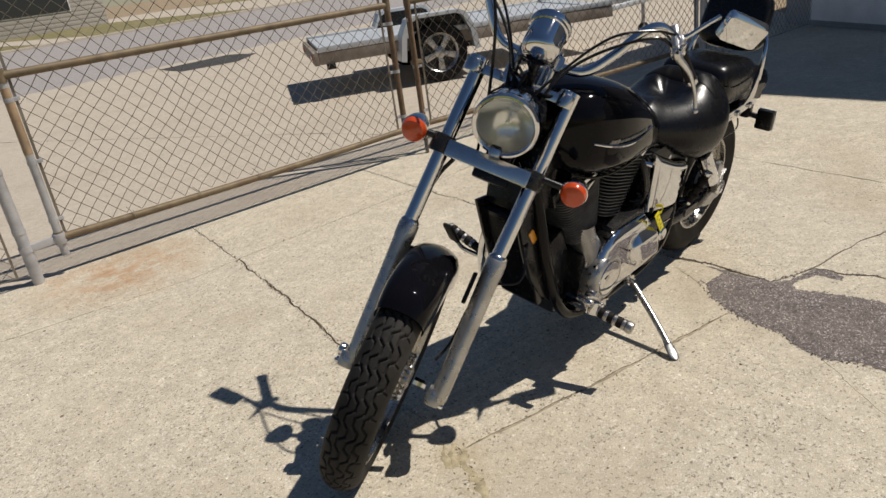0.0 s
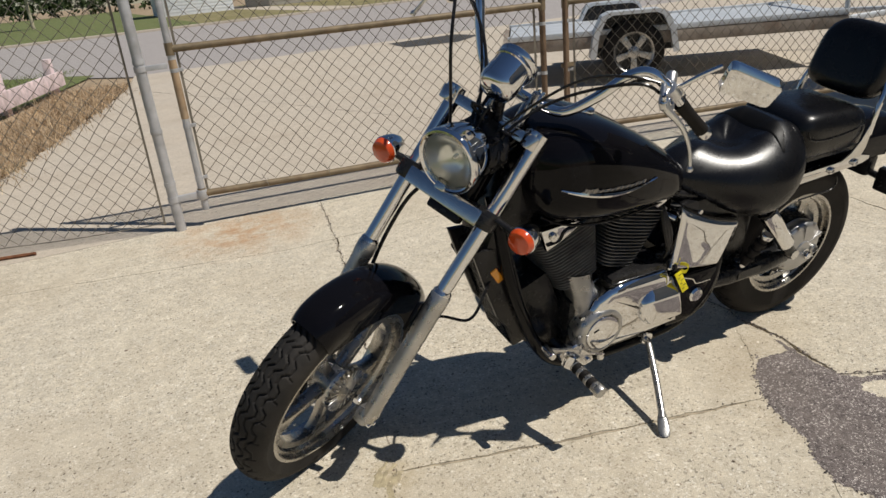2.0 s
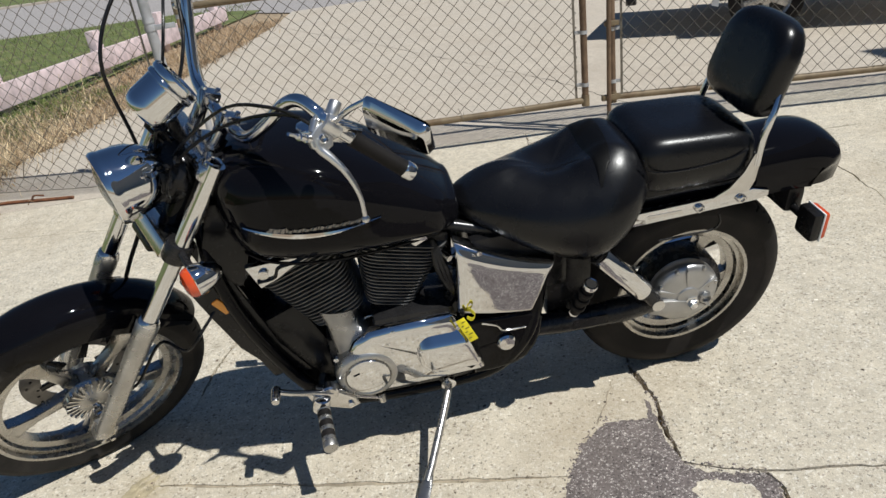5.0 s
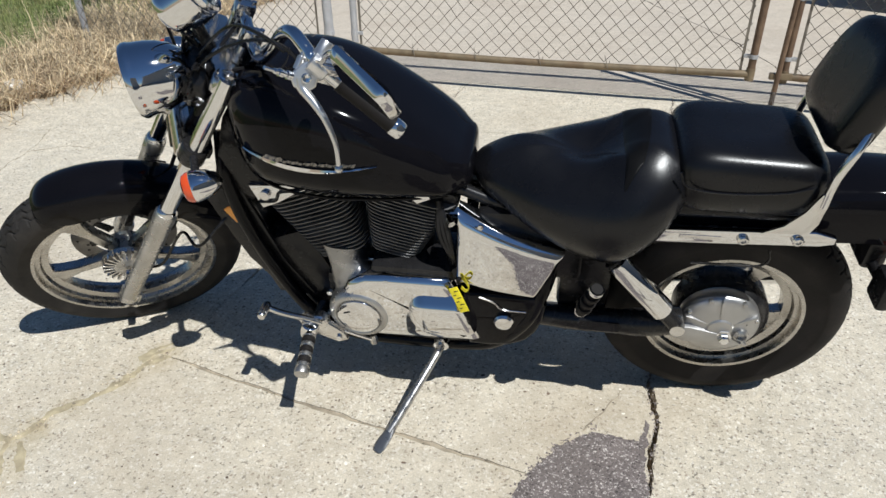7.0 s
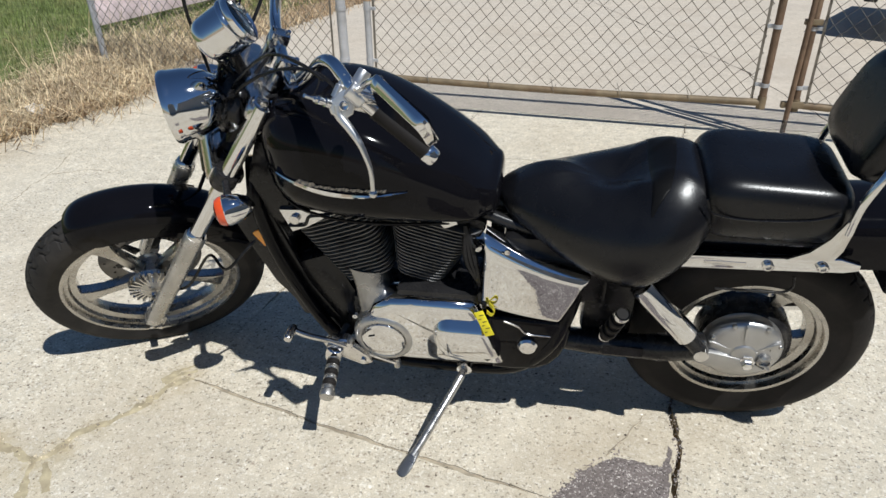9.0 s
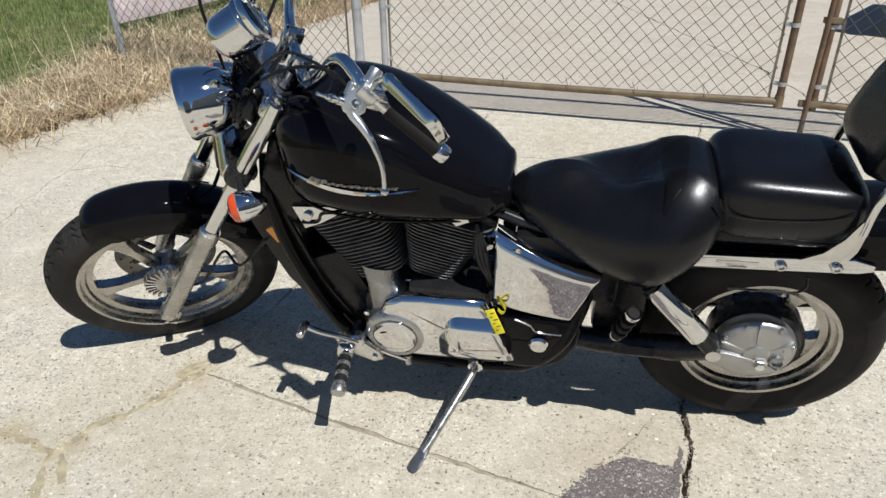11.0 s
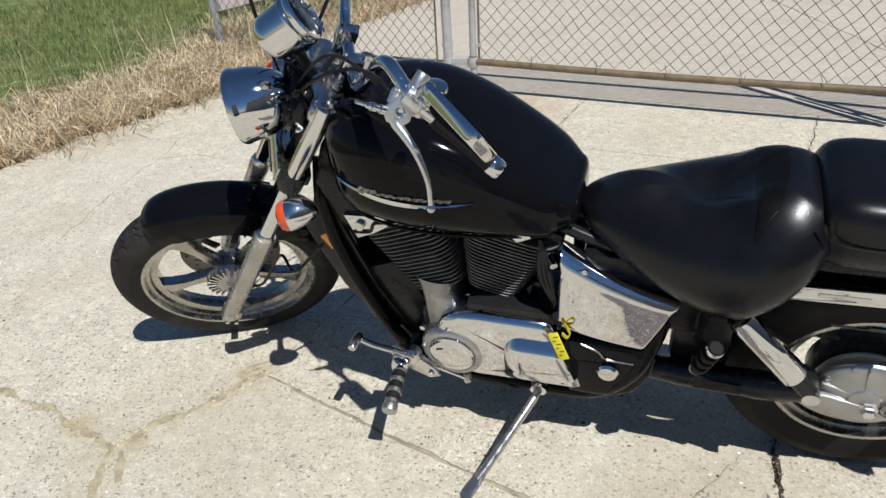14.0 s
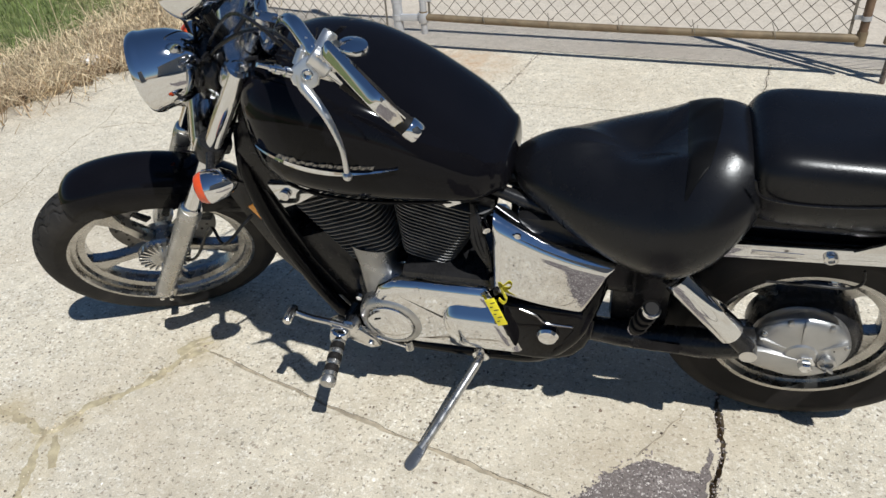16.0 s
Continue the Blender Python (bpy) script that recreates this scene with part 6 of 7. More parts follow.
part("trim_slot", tube(bmesh.new(), smooth_line([(0.505, -0.1425, 0.678), (0.545, -0.141, 0.683), (0.560, -0.141, 0.708), (0.60, -0.141, 0.716), (0.640, -0.141, 0.732)], 5), 0.0045, 6), M_BLKPL, hc)
bm = plate(bmesh.new(), [(0.862, 0.716), (0.912, 0.722), (0.918, 0.708), (0.885, 0.692)], -0.135, -0.112, 0.005)
part("head_trim", bm, M_CHROME, eng)
part("plug_cap", tube(bmesh.new(), [(0.945, -0.10, 0.645), (0.965, -0.135, 0.638)], 0.009, 10), M_CHROME, eng)
# left crankcase covers
prof = [(0.655, 0.285), (0.690, 0.252), (0.780, 0.246), (1.022, 0.254), (1.036, 0.264), (1.005, 0.350), (0.968, 0.452), (0.948, 0.472), (0.790, 0.474), (0.735, 0.468), (0.690, 0.440), (0.655, 0.37)]
lc = part("left_cover", plate(bmesh.new(), prof, -0.166, -0.070, 0.038, 8), M_CHROME, eng, "chrome left crankcase cover")
part("alternator_rim", lathe(bmesh.new(), [(0.085, -0.03), (0.0855, 0.004), (0.0845, 0.014), (0.0815, 0.023), (0.0765, 0.030), (0.0700, 0.0345), (0.0640, 0.0355), (0.0610, 0.0335), (0.0600, 0.030)], (0.713, -0.138, 0.331), (0, -1, 0), 64), M_ALU, lc, "brushed ring")
part("alternator_cap", lathe(bmesh.new(), [(0.0598, 0.026), (0.0594, 0.033), (0.0570, 0.0365), (0.050, 0.0385), (0.030, 0.0395), (0.001, 0.040)], (0.713, -0.138, 0.331), (0, -1, 0), 64), M_CHROME, lc)
part("cap_mark", box(bmesh.new(), (0.684, -0.1785, 0.350), (0.018, 0.0016, 0.003), Matrix.Rotation(radians(-20), 4, "Y")), M_BLKPL, lc)
rings = []
for i in range(31):
    u = i / 30
    k = math.sqrt(max(0.0, 1 - max(0.0, 1 - u / 0.34) ** 2)) if i else 0.03
    ring = []
    for fz, dep in ((0, 0), (0.02, 0.5), (0.06, 0.84), (0.11, 0.96), (0.18, 1.0), (0.45, 1.02), (0.64, 1.0), (0.70, 0.965), (0.75, 0.86), (0.80, 0.70), (0.86, 0.48), (0.93, 0.22), (1.0, 0)):
        z = 0.372 - 0.072 * k + 0.140 * k * fz
        xr = 1.030 - 0.325 * (z - 0.280)
        ring.append((0.846 + u * (xr - 0.846), -0.150 - 0.043 * (k ** 0.7) * dep * (1 - 0.35 * max(0.0, (u - 0.9) / 0.1) ** 2), z))
    rings.append(ring + [(p[0], -0.140, p[2]) for p in ring[::-1]])
part("sprocket_bulge", skin(bmesh.new(), rings), M_CHROME, lc, "raised chrome sprocket bulge", 30)
part("shift_shaft", lathe(bmesh.new(), [(0.011, 0), (0.011, 0.018), (0.006, 0.020), (0.001, 0.02)], (0.892, -0.172, 0.322), (0, -1, 0), 16), M_CHROME, lc)
rings = []
for cx, cz, hx, hy, yc in ((0.708, 0.345, 0.066, 0.045, -0.100), (0.700, 0.385, 0.060, 0.045, -0.098), (0.690, 0.420, 0.054, 0.044, -0.092), (0.680, 0.452, 0.048, 0.046, -0.082), (0.670, 0.482, 0.047, 0.050, -0.068), (0.662, 0.512, 0.056, 0.062, -0.048)):
    rings.append([(cx + hx * math.copysign(abs(math.cos(a)) ** 0.75, math.cos(a)), yc + hy * math.copysign(abs(math.sin(a)) ** 0.7, math.sin(a)), cz - 0.16 * hx * math.cos(a)) for a in [2 * math.pi * k / 36 for k in range(36)]])
part("cam_chain_cover", skin(bmesh.new(), rings), M_CAST, eng, "dull aluminium neck of the crankcase casting", 50)
part("drain_fitting", tube(bmesh.new(), [(0.735, -0.145, 0.232), (0.738, -0.150, 0.205)], 0.011, 8), M_CHROME2, eng)
for i, (x, z) in enumerate(((0.640, 0.400), (0.965, 0.43), (0.795, 0.455))):
    part("cover_bolt", lathe(bmesh.new(), [(0.0075, 0), (0.0075, 0.010), (0.004, 0.012), (0.001, 0.011)], (x, -0.152, z), (0, -1, 0), 8), M_CHROME, eng)
part("inlet_duct", box(bmesh.new(), (0.73, 0.0, 0.70), (0.14, 0.16, 0.10), None, 0.03), M_BLKPL, eng)
part("case_top", box(bmesh.new(), (0.86, -0.06, 0.46), (0.22, 0.16, 0.06), None, 0.02), M_BLKMET, eng)
for k in range(3):
    part("breather_hose", tube(bmesh.new(), smooth_line([(0.95, -0.10, 0.46 + 0.02 * k), (0.965, -0.125, 0.52), (0.955 - 0.01 * k, -0.13, 0.60), (0.93, -0.10, 0.68)], 5), 0.008, 8), M_BLKPL, eng)
bm = box(bmesh.new(), (0, 0, 0), (0.13, 0.15, 0.30), None, 0.02)
bm.transform(Matrix.Translation((0.565, 0, 0.375)) @ Matrix.Rotation(radians(-22), 4, "Y"))
part("crankcase_front", bm, M_BLKPL, eng)
# right side mass
part("right_cover", plate(bmesh.new(), prof, 0.100, 0.150, 0.016, 3), M_CHROME2, eng)
ex = part("exhaust", tube(bmesh.new(), smooth_line([(0.53, 0.08, 0.60), (0.47, 0.13, 0.50), (0.49, 0.16, 0.32), (0.60, 0.175, 0.24), (1.0, 0.18, 0.235), (1.4, 0.19, 0.25), (2.0, 0.20, 0.28)], 7), 0.028, 18), M_CHROME, bike, "chrome exhaust pipe")
part("silencer", tube(bmesh.new(), [(1.18, 0.185, 0.24), (1.25, 0.188, 0.243), (2.02, 0.20, 0.28)], [0.028, 0.045, 0.045], 20), M_CHROME, ex)

# ---- tank ----
tx = [0.445, 0.469, 0.516, 0.592, 0.686, 0.781, 0.876, 0.950, 0.992]
tw = [0.054, 0.116, 0.167, 0.192, 0.197, 0.187, 0.169, 0.147, 0.108]
tt = [0.916, 0.952, 0.977, 0.990, 0.977, 0.938, 0.881, 0.827, 0.793]
tb = [0.846, 0.777, 0.738, 0.718, 0.708, 0.704, 0.703, 0.704, 0.710]


def tank_ring(x, n=56):
    w, zt, zb = interp(tx, tw, x), interp(tx, tt, x), interp(tx, tb, x)
    zm = zb + 0.36 * (zt - zb)
    ring = []
    for k in range(n):
        a = 2 * math.pi * k / n
        c_, s_ = math.cos(a), math.sin(a)
        e = 0.50 if s_ > 0 else 0.62
        y = w * math.copysign(abs(c_) ** e, c_)
        z = zm + (zt - zm) * abs(s_) ** 0.70 if s_ > 0 else zm - (zm - zb) * abs(s_) ** 0.72
        ring.append((x, y, z))
    return ring


def tank_side(x, z):
    """The tank's left skin at x, z."""
    r = sorted((p for p in tank_ring(x, 240) if p[1] < 0), key=lambda p: p[2])
    for p, q_ in zip(r, r[1:]):
        if p[2] <= z < q_[2]:
            return Vector((x, p[1] + (q_[1] - p[1]) * (z - p[2]) / (q_[2] - p[2]), z))
    return Vector((x, r[0][1], z))


xs = [tx[0] + (tx[-1] - tx[0]) * i / 44 for i in range(45)]
def tank_end(x, dx, k):
    r = [Vector(p) for p in tank_ring(x)]
    m_ = sum(r, Vector()) / len(r)
    return [m_ + (p - m_) * k + Vector((dx, 0, 0)) for p in r]


rings = [tank_end(xs[0], -dx, k) for dx, k in ((0.012, 0.55), (0.009, 0.78), (0.004, 0.93))] + [tank_ring(x) for x in xs]
rings += [tank_end(xs[-1], dx, k) for dx, k in ((0.0055, 0.96), (0.0105, 0.885), (0.0145, 0.77), (0.0165, 0.60))]
tank = part("fuel_tank", skin(bmesh.new(), rings), M_BLACK, bike, "gloss black teardrop fuel tank", 60)
part("tank_seam", tube(bmesh.new(), [Vector((x, -interp(tx, tw, x) * 0.80, interp(tx, tb, x) + 0.006)) for x in xs[4:-3]], 0.004, 8), M_BLACK, tank)
part("filler_cap", lathe(bmesh.new(), [(0.031, -0.01), (0.032, 0.004), (0.029, 0.010), (0.015, 0.015), (0.001, 0.016)], (0.690, 0, 0.974), (0.20, 0, 1), 36), M_CHROME, tank)
# badge: a slim chrome swoosh with a raised unlettered band
bm = bmesh.new()
n_b = 26
lo, hi = [], []
for i in range(n_b + 1):
    t = i / n_b
    x = 0.515 + 0.300 * t
    z0 = 0.846 - 0.016 * math.sin(math.pi * t * 0.9) - 0.026 * t * (1 - t) - 0.018 * t + 0.004
    th = 0.010 * math.sin(math.pi * min(1, t * 1.15 + 0.06)) ** 0.7 + 0.0015 if t < 0.82 else 0.0105 * (1 - t) / 0.18 * 0.6 + 0.001
    lo.append(tank_side(x, z0 - th * 0.5))
    hi.append(tank_side(x, z0 + th * 0.5))
rings = [[a + Vector((0, 0.002, 0)), a + Vector((0, -0.004, 0)), (a + b) / 2 + Vector((0, -0.006, 0)), b + Vector((0, -0.004, 0)), b + Vector((0, 0.002, 0))] for a, b in zip(lo, hi)]
badge = part("badge", skin(bm, rings), M_CHROME, tank, "chrome swoosh badge")
rings = []
for i in range(64):
    x = 0.562 + 0.205 * i / 63
    z0 = 0.8365 - 0.010 * i / 63
    hh = 0.0062 + 0.0012 * math.sin(i * 0.62) + (0.0050 if 1 < i < 14 else 0.0026 if 17 <= i < 19 or 36 <= i < 38 else 0.0)
    a, b = tank_side(x, z0), tank_side(x + 0.004, z0 + hh)
    d_ = 0.0020 + 0.0016 * (1 if math.sin(i * 1.24) > -0.3 else -0.6)
    rings.append([a + Vector((0, 0.003, 0)), a + Vector((0, -d_, 0)), b + Vector((0, -d_, 0)), b + Vector((0, 0.003, 0))])
part("badge_band", skin(bmesh.new(), rings), M_STEEL, badge, "raised chrome band", 25)

# ---- seats ----
sx = [1.020, 1.045, 1.10, 1.18, 1.26, 1.33, 1.385, 1.425, 1.458]
sw_ = [0.046, 0.068, 0.096, 0.128, 0.154, 0.167, 0.157, 0.136, 0.102]
sr_ = [0.797, 0.792, 0.785, 0.782, 0.787, 0.799, 0.818, 0.831, 0.844]
sb_ = [0.702, 0.679, 0.647, 0.604, 0.575, 0.569, 0.595, 0.637, 0.681]
SEAT_C = Vector((1.262, 0.0, 0.770))


def seat_plan(n=112):
    """The saddle's outline from above, as points evenly laid along it."""
    half = [(x, interp(sx, sw_, x)) for x in [sx[0] + (sx[-1] - sx[0]) * i / 60 for i in range(61)]]
    line = [(sx[0] - 0.012, 0.0), (sx[0] - 0.009, 0.035)] + half + [(sx[-1] + 0.010, 0.090), (sx[-1] + 0.013, 0.0)]
    loop = line + [(x, -y) for x, y in line[-2:0:-1]]
    run = [0.0]
    for a, b in zip(loop, loop[1:] + loop[:1]):
        run.append(run[-1] + math.dist(a, b))
    out = []
    k = 0
    for i in range(n):
        d = run[-1] * i / n
        while run[k + 1] < d:
            k += 1
        a, b = loop[k], loop[(k + 1) % len(loop)]
        t = (d - run[k]) / max(1e-6, run[k + 1] - run[k])
        out.append((a[0] + (b[0] - a[0]) * t, a[1] + (b[1] - a[1]) * t))
    for _ in range(3):
        out = [((out[i - 1][0] + 2 * out[i][0] + out[(i + 1) % n][0]) / 4, (out[i - 1][1] + 2 * out[i][1] + out[(i + 1) % n][1]) / 4) for i in range(n)]
    return out


def seat_crest(x):
    return interp([1.0, 1.15, 1.30, 1.38, 1.43, 1.5], [0.46, 0.46, 0.50, 0.58, 0.66, 0.68], x)


def seat_point(x, y, t):
    """A place on the saddle: t = 0 at the bowl's middle, 1 at its greatest width, 2 under its edge."""
    xc = min(max(x, sx[0]), sx[-1])
    zr, zb = interp(sx, sr_, xc), interp(sx, sb_, xc)
    crest = seat_crest(xc)
    far = math.hypot(x - SEAT_C.x, y)
    drop = 0.42 * (1 - crest) * far
    f = min(1.0, t / crest)
    z, k = SEAT_C.z + (zr - SEAT_C.z) * f * f * (3 - 2 * f), min(t, 1.0)
    seam = (SEAT_C.x + (x - SEAT_C.x) * k - 1.336) / 0.016
    z -= 0.0030 * math.exp(-seam * seam - (y * k / 0.095) ** 4)
    z -= drop * min(1.0, max(0.0, (t - crest) / (1 - crest))) ** 2
    if t > 1:
        a0, a = radians(40), radians(40 + 110 * (t - 1))
        r = (zr - drop - zb) / 1.632
        z = zr - drop + r * (math.cos(a) - math.cos(a0))
        k = 1 + r * (math.sin(a) - math.sin(a0)) / far
    return Vector((SEAT_C.x + (x - SEAT_C.x) * k, y * k, z))


PLAN = seat_plan()
levels = [0.04] + [0.10 + 0.025 * i for i in range(36)] + [1.0 + 0.05 * i for i in range(21)]
seat = part("rider_seat", skin(bmesh.new(), [[seat_point(x, y, t) for x, y in PLAN] for t in levels]), M_VINYL, bike, "wide scooped black vinyl saddle", 70)
ANGLES = sorted((math.atan2(y, x - SEAT_C.x), x, y) for x, y in PLAN)


def seat_over(x, y):
    """The saddle's surface above a place of its plan."""
    a = math.atan2(y, x - SEAT_C.x)
    px = interp([q[0] for q in ANGLES], [q[1] for q in ANGLES], a)
    py = interp([q[0] for q in ANGLES], [q[2] for q in ANGLES], a)
    return seat_point(px, py, math.hypot(x - SEAT_C.x, y) / math.hypot(px - SEAT_C.x, py))


bm = bmesh.new()
vs = []
for i in range(41):
    y = -0.160 + 0.298 * i / 40
    x1 = 1.400 + 0.016 * (y / 0.138) - 0.012 * (y / 0.138) ** 2
    x1 = 1.340 + (x1 - 1.340) * min(1.0, 0.12 + (y + 0.160) / 0.055)
    edge = i in (0, 40)
    vs.append([bm.verts.new(seat_over(1.340 + (x1 - 1.340) * t, y) + Vector((-0.0006, 0, -0.003 if edge or t in (0.0, 1.0) else 0.0014))) for t in (0.0, 0.05, 0.2, 0.4, 0.6, 0.8, 0.95, 1.0)])
for r0, r1 in zip(vs, vs[1:]):
    for i in range(len(r0) - 1):
        bm.faces.new((r0[i], r0[i + 1], r1[i + 1], r1[i]))
part("seat_insert", bm, M_VINYL2, seat, "matt sewn-in panel", 60)


def pad(name, cx, w, l, zb, zt, label, n=48):
    rings = []
    for t, k in ((0.0, 0.90), (0.10, 0.985), (0.40, 1.0), (0.56, 0.995), (0.70, 0.975), (0.81, 0.94), (0.90, 0.885), (0.96, 0.81), (1.0, 0.70)):
        ring = []
        for m_ in range(n):
            a = 2 * math.pi * m_ / n
            c_, s_ = math.cos(a), math.sin(a)
            e = 0.36
            ux, uy = math.copysign(abs(c_) ** e, c_), math.copysign(abs(s_) ** e, s_)
            ring.append((cx + l / 2 * k * ux, w * k * uy, zb + (zt - zb) * t + (0.012 * (1 - ux) * 0.5 if t > 0.5 else 0)))
        rings.append(ring)
    rings.append([((q[0] - cx) * 0.5 + cx, q[1] * 0.5, zt + 0.006) for q in rings[-1]])
    return part(name, skin(bmesh.new(), rings), M_VINYL, bike, label, 60)


ps = pad("passenger_seat", 1.604, 0.142, 0.322, 0.716, 0.846, "square-edged black vinyl passenger pad")
bm = tube(bmesh.new(), smooth_line([(1.450, -0.139, 0.822), (1.470, -0.1435, 0.789), (1.55, -0.1437, 0.778), (1.66, -0.1437, 0.786), (1.72, -0.141, 0.804)], 5), 0.0022, 6)
part("piping", bm, M_VINYL, ps)
part("seat_base", box(bmesh.new(), (1.585, 0, 0.712), (0.28, 0.25, 0.03), None, 0.01), M_BLKPL, ps)
# backrest
rings = []
for off, k in ((-0.040, 0.62), (-0.036, 0.86), (-0.024, 0.97), (0.0, 1.0), (0.020, 0.985), (0.032, 0.93), (0.038, 0.78)):
    ring = []
    for m_ in range(44):
        a = 2 * math.pi * m_ / 44
        c_, s_ = math.cos(a), math.sin(a)
        e = 0.55
        ww = 0.129 * (1.0 - 0.12 * s_)
        y, z = ww * k * math.copysign(abs(c_) ** e, c_), 0.119 * k * math.copysign(abs(s_) ** e, s_)
        ring.append((off + 0.015 * (y / 0.14) ** 2 * -1, y, z))
    rings.append(ring)
bm = skin(bmesh.new(), rings)
bm.transform(Matrix.Translation((1.792, 0, 0.965)) @ Matrix.Rotation(radians(17), 4, "Y"))
br = part("backrest", bm, M_VINYL, bike, "padded black vinyl backrest", 60)

# ---- rear fender, rails, sissy bar ----
fc = smooth_line([(1.32, 0, 0.690), (1.45, 0, 0.728), (1.62, 0, 0.748), (1.79, 0, 0.760), (1.92, 0, 0.764), (2.005, 0, 0.748), (2.052, 0, 0.696), (2.062, 0, 0.620)], 6)
rings = []
for i, p in enumerate(fc):
    d = (fc[min(i + 1, len(fc) - 1)] - fc[max(0, i - 1)]).normalized()
    nz = Vector((-d.z, 0, d.x))
    if nz.z < 0 and d.x > 0:
        nz = -nz
    t = i / (len(fc) - 1)
    w = 0.105 * (0.9 + 0.1 * min(1, 5 * t)) * (1 if t < 0.8 else 1 - 0.30 * (t - 0.8) / 0.2)
    dp = 0.13 if t < 0.75 else 0.13 - 0.03 * (t - 0.75) / 0.25
    out = [(-1, -dp), (-1, -dp * 0.55), (-0.97, -0.045), (-0.86, -0.018), (-0.62, -0.003), (-0.3, 0.003), (0, 0.005), (0.3, 0.003), (0.62, -0.003), (0.86, -0.018), (0.97, -0.045), (1, -dp * 0.55), (1, -dp)]
    sec = [(y * w, z) for y, z in out] + [(y * (w - 0.005), z - (0.005 if abs(y) < 0.95 else 0)) for y, z in out[::-1]]
    rings.append([p + Vector((0, y, 0)) + nz * z for y, z in sec])
rf = part("rear_fender", skin(bmesh.new(), rings), M_BLACK, bike, "long gloss black rear mudguard", 45)
for y in (-1, 1):
    bm = plate(bmesh.new(), [(1.395, 0.632), (1.60, 0.640), (1.77, 0.648), (1.800, 0.656), (1.800, 0.672), (1.755, 0.684), (1.60, 0.676), (1.395, 0.668)], y * 0.124, y * 0.142, 0.004)
    rl = part("fender_rail", bm, M_CHROME, bike, "chrome fender rail")
    part("rail_slot", box(bmesh.new(), (1.52, y * 0.1425, 0.655), (0.09, 0.0016, 0.010), None, 0.0005), M_CHROME2, rl)
    for x, z in ((1.610, 0.658), (1.722, 0.664)):
        part("rail_bolt", lathe(bmesh.new(), [(0.0125, 0), (0.0125, 0.008), (0.009, 0.011), (0.006, 0.011), (0.005, 0.007), (0.001, 0.007)], (x, y * 0.142, z), (0, y, 0), 20), M_CHROME2, rl)
    bm = plate(bmesh.new(), [(1.640, 0.682), (1.736, 0.686), (1.748, 0.715), (1.754, 0.790), (1.734, 0.792), (1.714, 0.745), (1.682, 0.705)], y * 0.143, y * 0.150, 0.002)
    sb = part("sissy_plate", bm, M_CHROME2, bike, "flared chrome backrest bracket")
    part("strut", tube(bmesh.new(), smooth_line([(1.744, y * 0.147, 0.760), (1.748, y * 0.146, 0.83), (1.772, y * 0.135, 0.90), (1.808, y * 0.09, 0.97)], 5), 0.009, 12), M_CHROME, sb)
    part("rail_bracket", tube(bmesh.new(), [(1.40, y * 0.10, 0.64), (1.40, y * 0.13, 0.65)], 0.012, 8), M_BLKMET, rl)
tl = part("tail_bracket", box(bmesh.new(), (1.925, 0, 0.584), (0.05, 0.18, 0.075), None, 0.012), M_BLKPL, bike, "black plastic tail bracket")
for y in (-1, 1):
    part("stalk", tube(bmesh.new(), [(1.92, y * 0.07, 0.566), (1.93, y * 0.12, 0.556)], 0.012, 10), M_BLKPL, tl)
    sg = part("rear_signal", box(bmesh.new(), (1.934, y * 0.150, 0.549), (0.030, 0.070, 0.085), None, 0.010), M_BLKPL, tl)
    part("lens", box(bmesh.new(), (1.958, y * 0.150, 0.549), (0.018, 0.064, 0.079), None, 0.007), M_ORANGE, sg, "amber lens")
    part("trim", box(bmesh.new(), (1.9485, y * 0.150, 0.549), (0.004, 0.072, 0.087), None, 0.001), M_WHITE, sg)

# ---- rear wheel, drive, shocks ----
RC = Vector((1.652, 0, 0.317))
rw = cast_wheel("rear_wheel", RC, 0.316, 0.066, 0.196, True, Matrix.Translation(RC), 0.2, "wide black rear tyre", M_RUBBER)
part("hub", lathe(bmesh.new(), [(0.098, -0.075), (0.112, -0.064), (0.118, -0.045), (0.118, 0.012), (0.090, 0.03), (0.080, 0.05)], (0, 0, 0), (0, 1, 0), 40), M_BLKMET, rw, "black hub drum")
FD = Vector((1.636, 0, 0.334))
dr = part("final_drive", lathe(bmesh.new(), [(0.090, 0.055), (0.097, 0.062), (0.100, 0.072), (0.100, 0.090), (0.097, 0.099), (0.091, 0.105), (0.078, 0.109), (0.055, 0.113), (0.034, 0.115), (0.030, 0.119), (0.012, 0.120), (0.001, 0.120)], FD, (0, -1, 0), 64), M_DRIVECASE, bike, "ribbed aluminium final drive casing")
for a in (96, 30, 158, 215, 325):
    bm = plate(bmesh.new(), [(0.034, -0.003), (0.088, -0.003), (0.096, 0.0), (0.088, 0.003), (0.034, 0.003)], -0.1155, -0.090, 0.001)
    bm.transform(Matrix.Translation(FD) @ Matrix.Rotation(radians(-a), 4, "Y"))
    part("rib", bm, M_DRIVECASE, dr)
part("oil_plug", lathe(bmesh.new(), [(0.019, -0.01), (0.019, 0.014), (0.013, 0.018), (0.012, 0.010), (0.001, 0.010)], (1.690, -0.108, 0.320), (0, -1, 0), 20), M_ALU, dr)
part("axle_nut", lathe(bmesh.new(), [(0.022, -0.02), (0.022, 0.010), (0.015, 0.012), (0.015, 0.022), (0.012, 0.026), (0.001, 0.026)], (1.648, -0.112, 0.313), (0, -1, 0), 6), M_CHROME, dr)
bm = plate(bmesh.new(), [(1.520, 0.300), (1.555, 0.285), (1.66, 0.272), (1.70, 0.290), (1.66, 0.318), (1.56, 0.340), (1.520, 0.335)], -0.124, -0.080, 0.010)
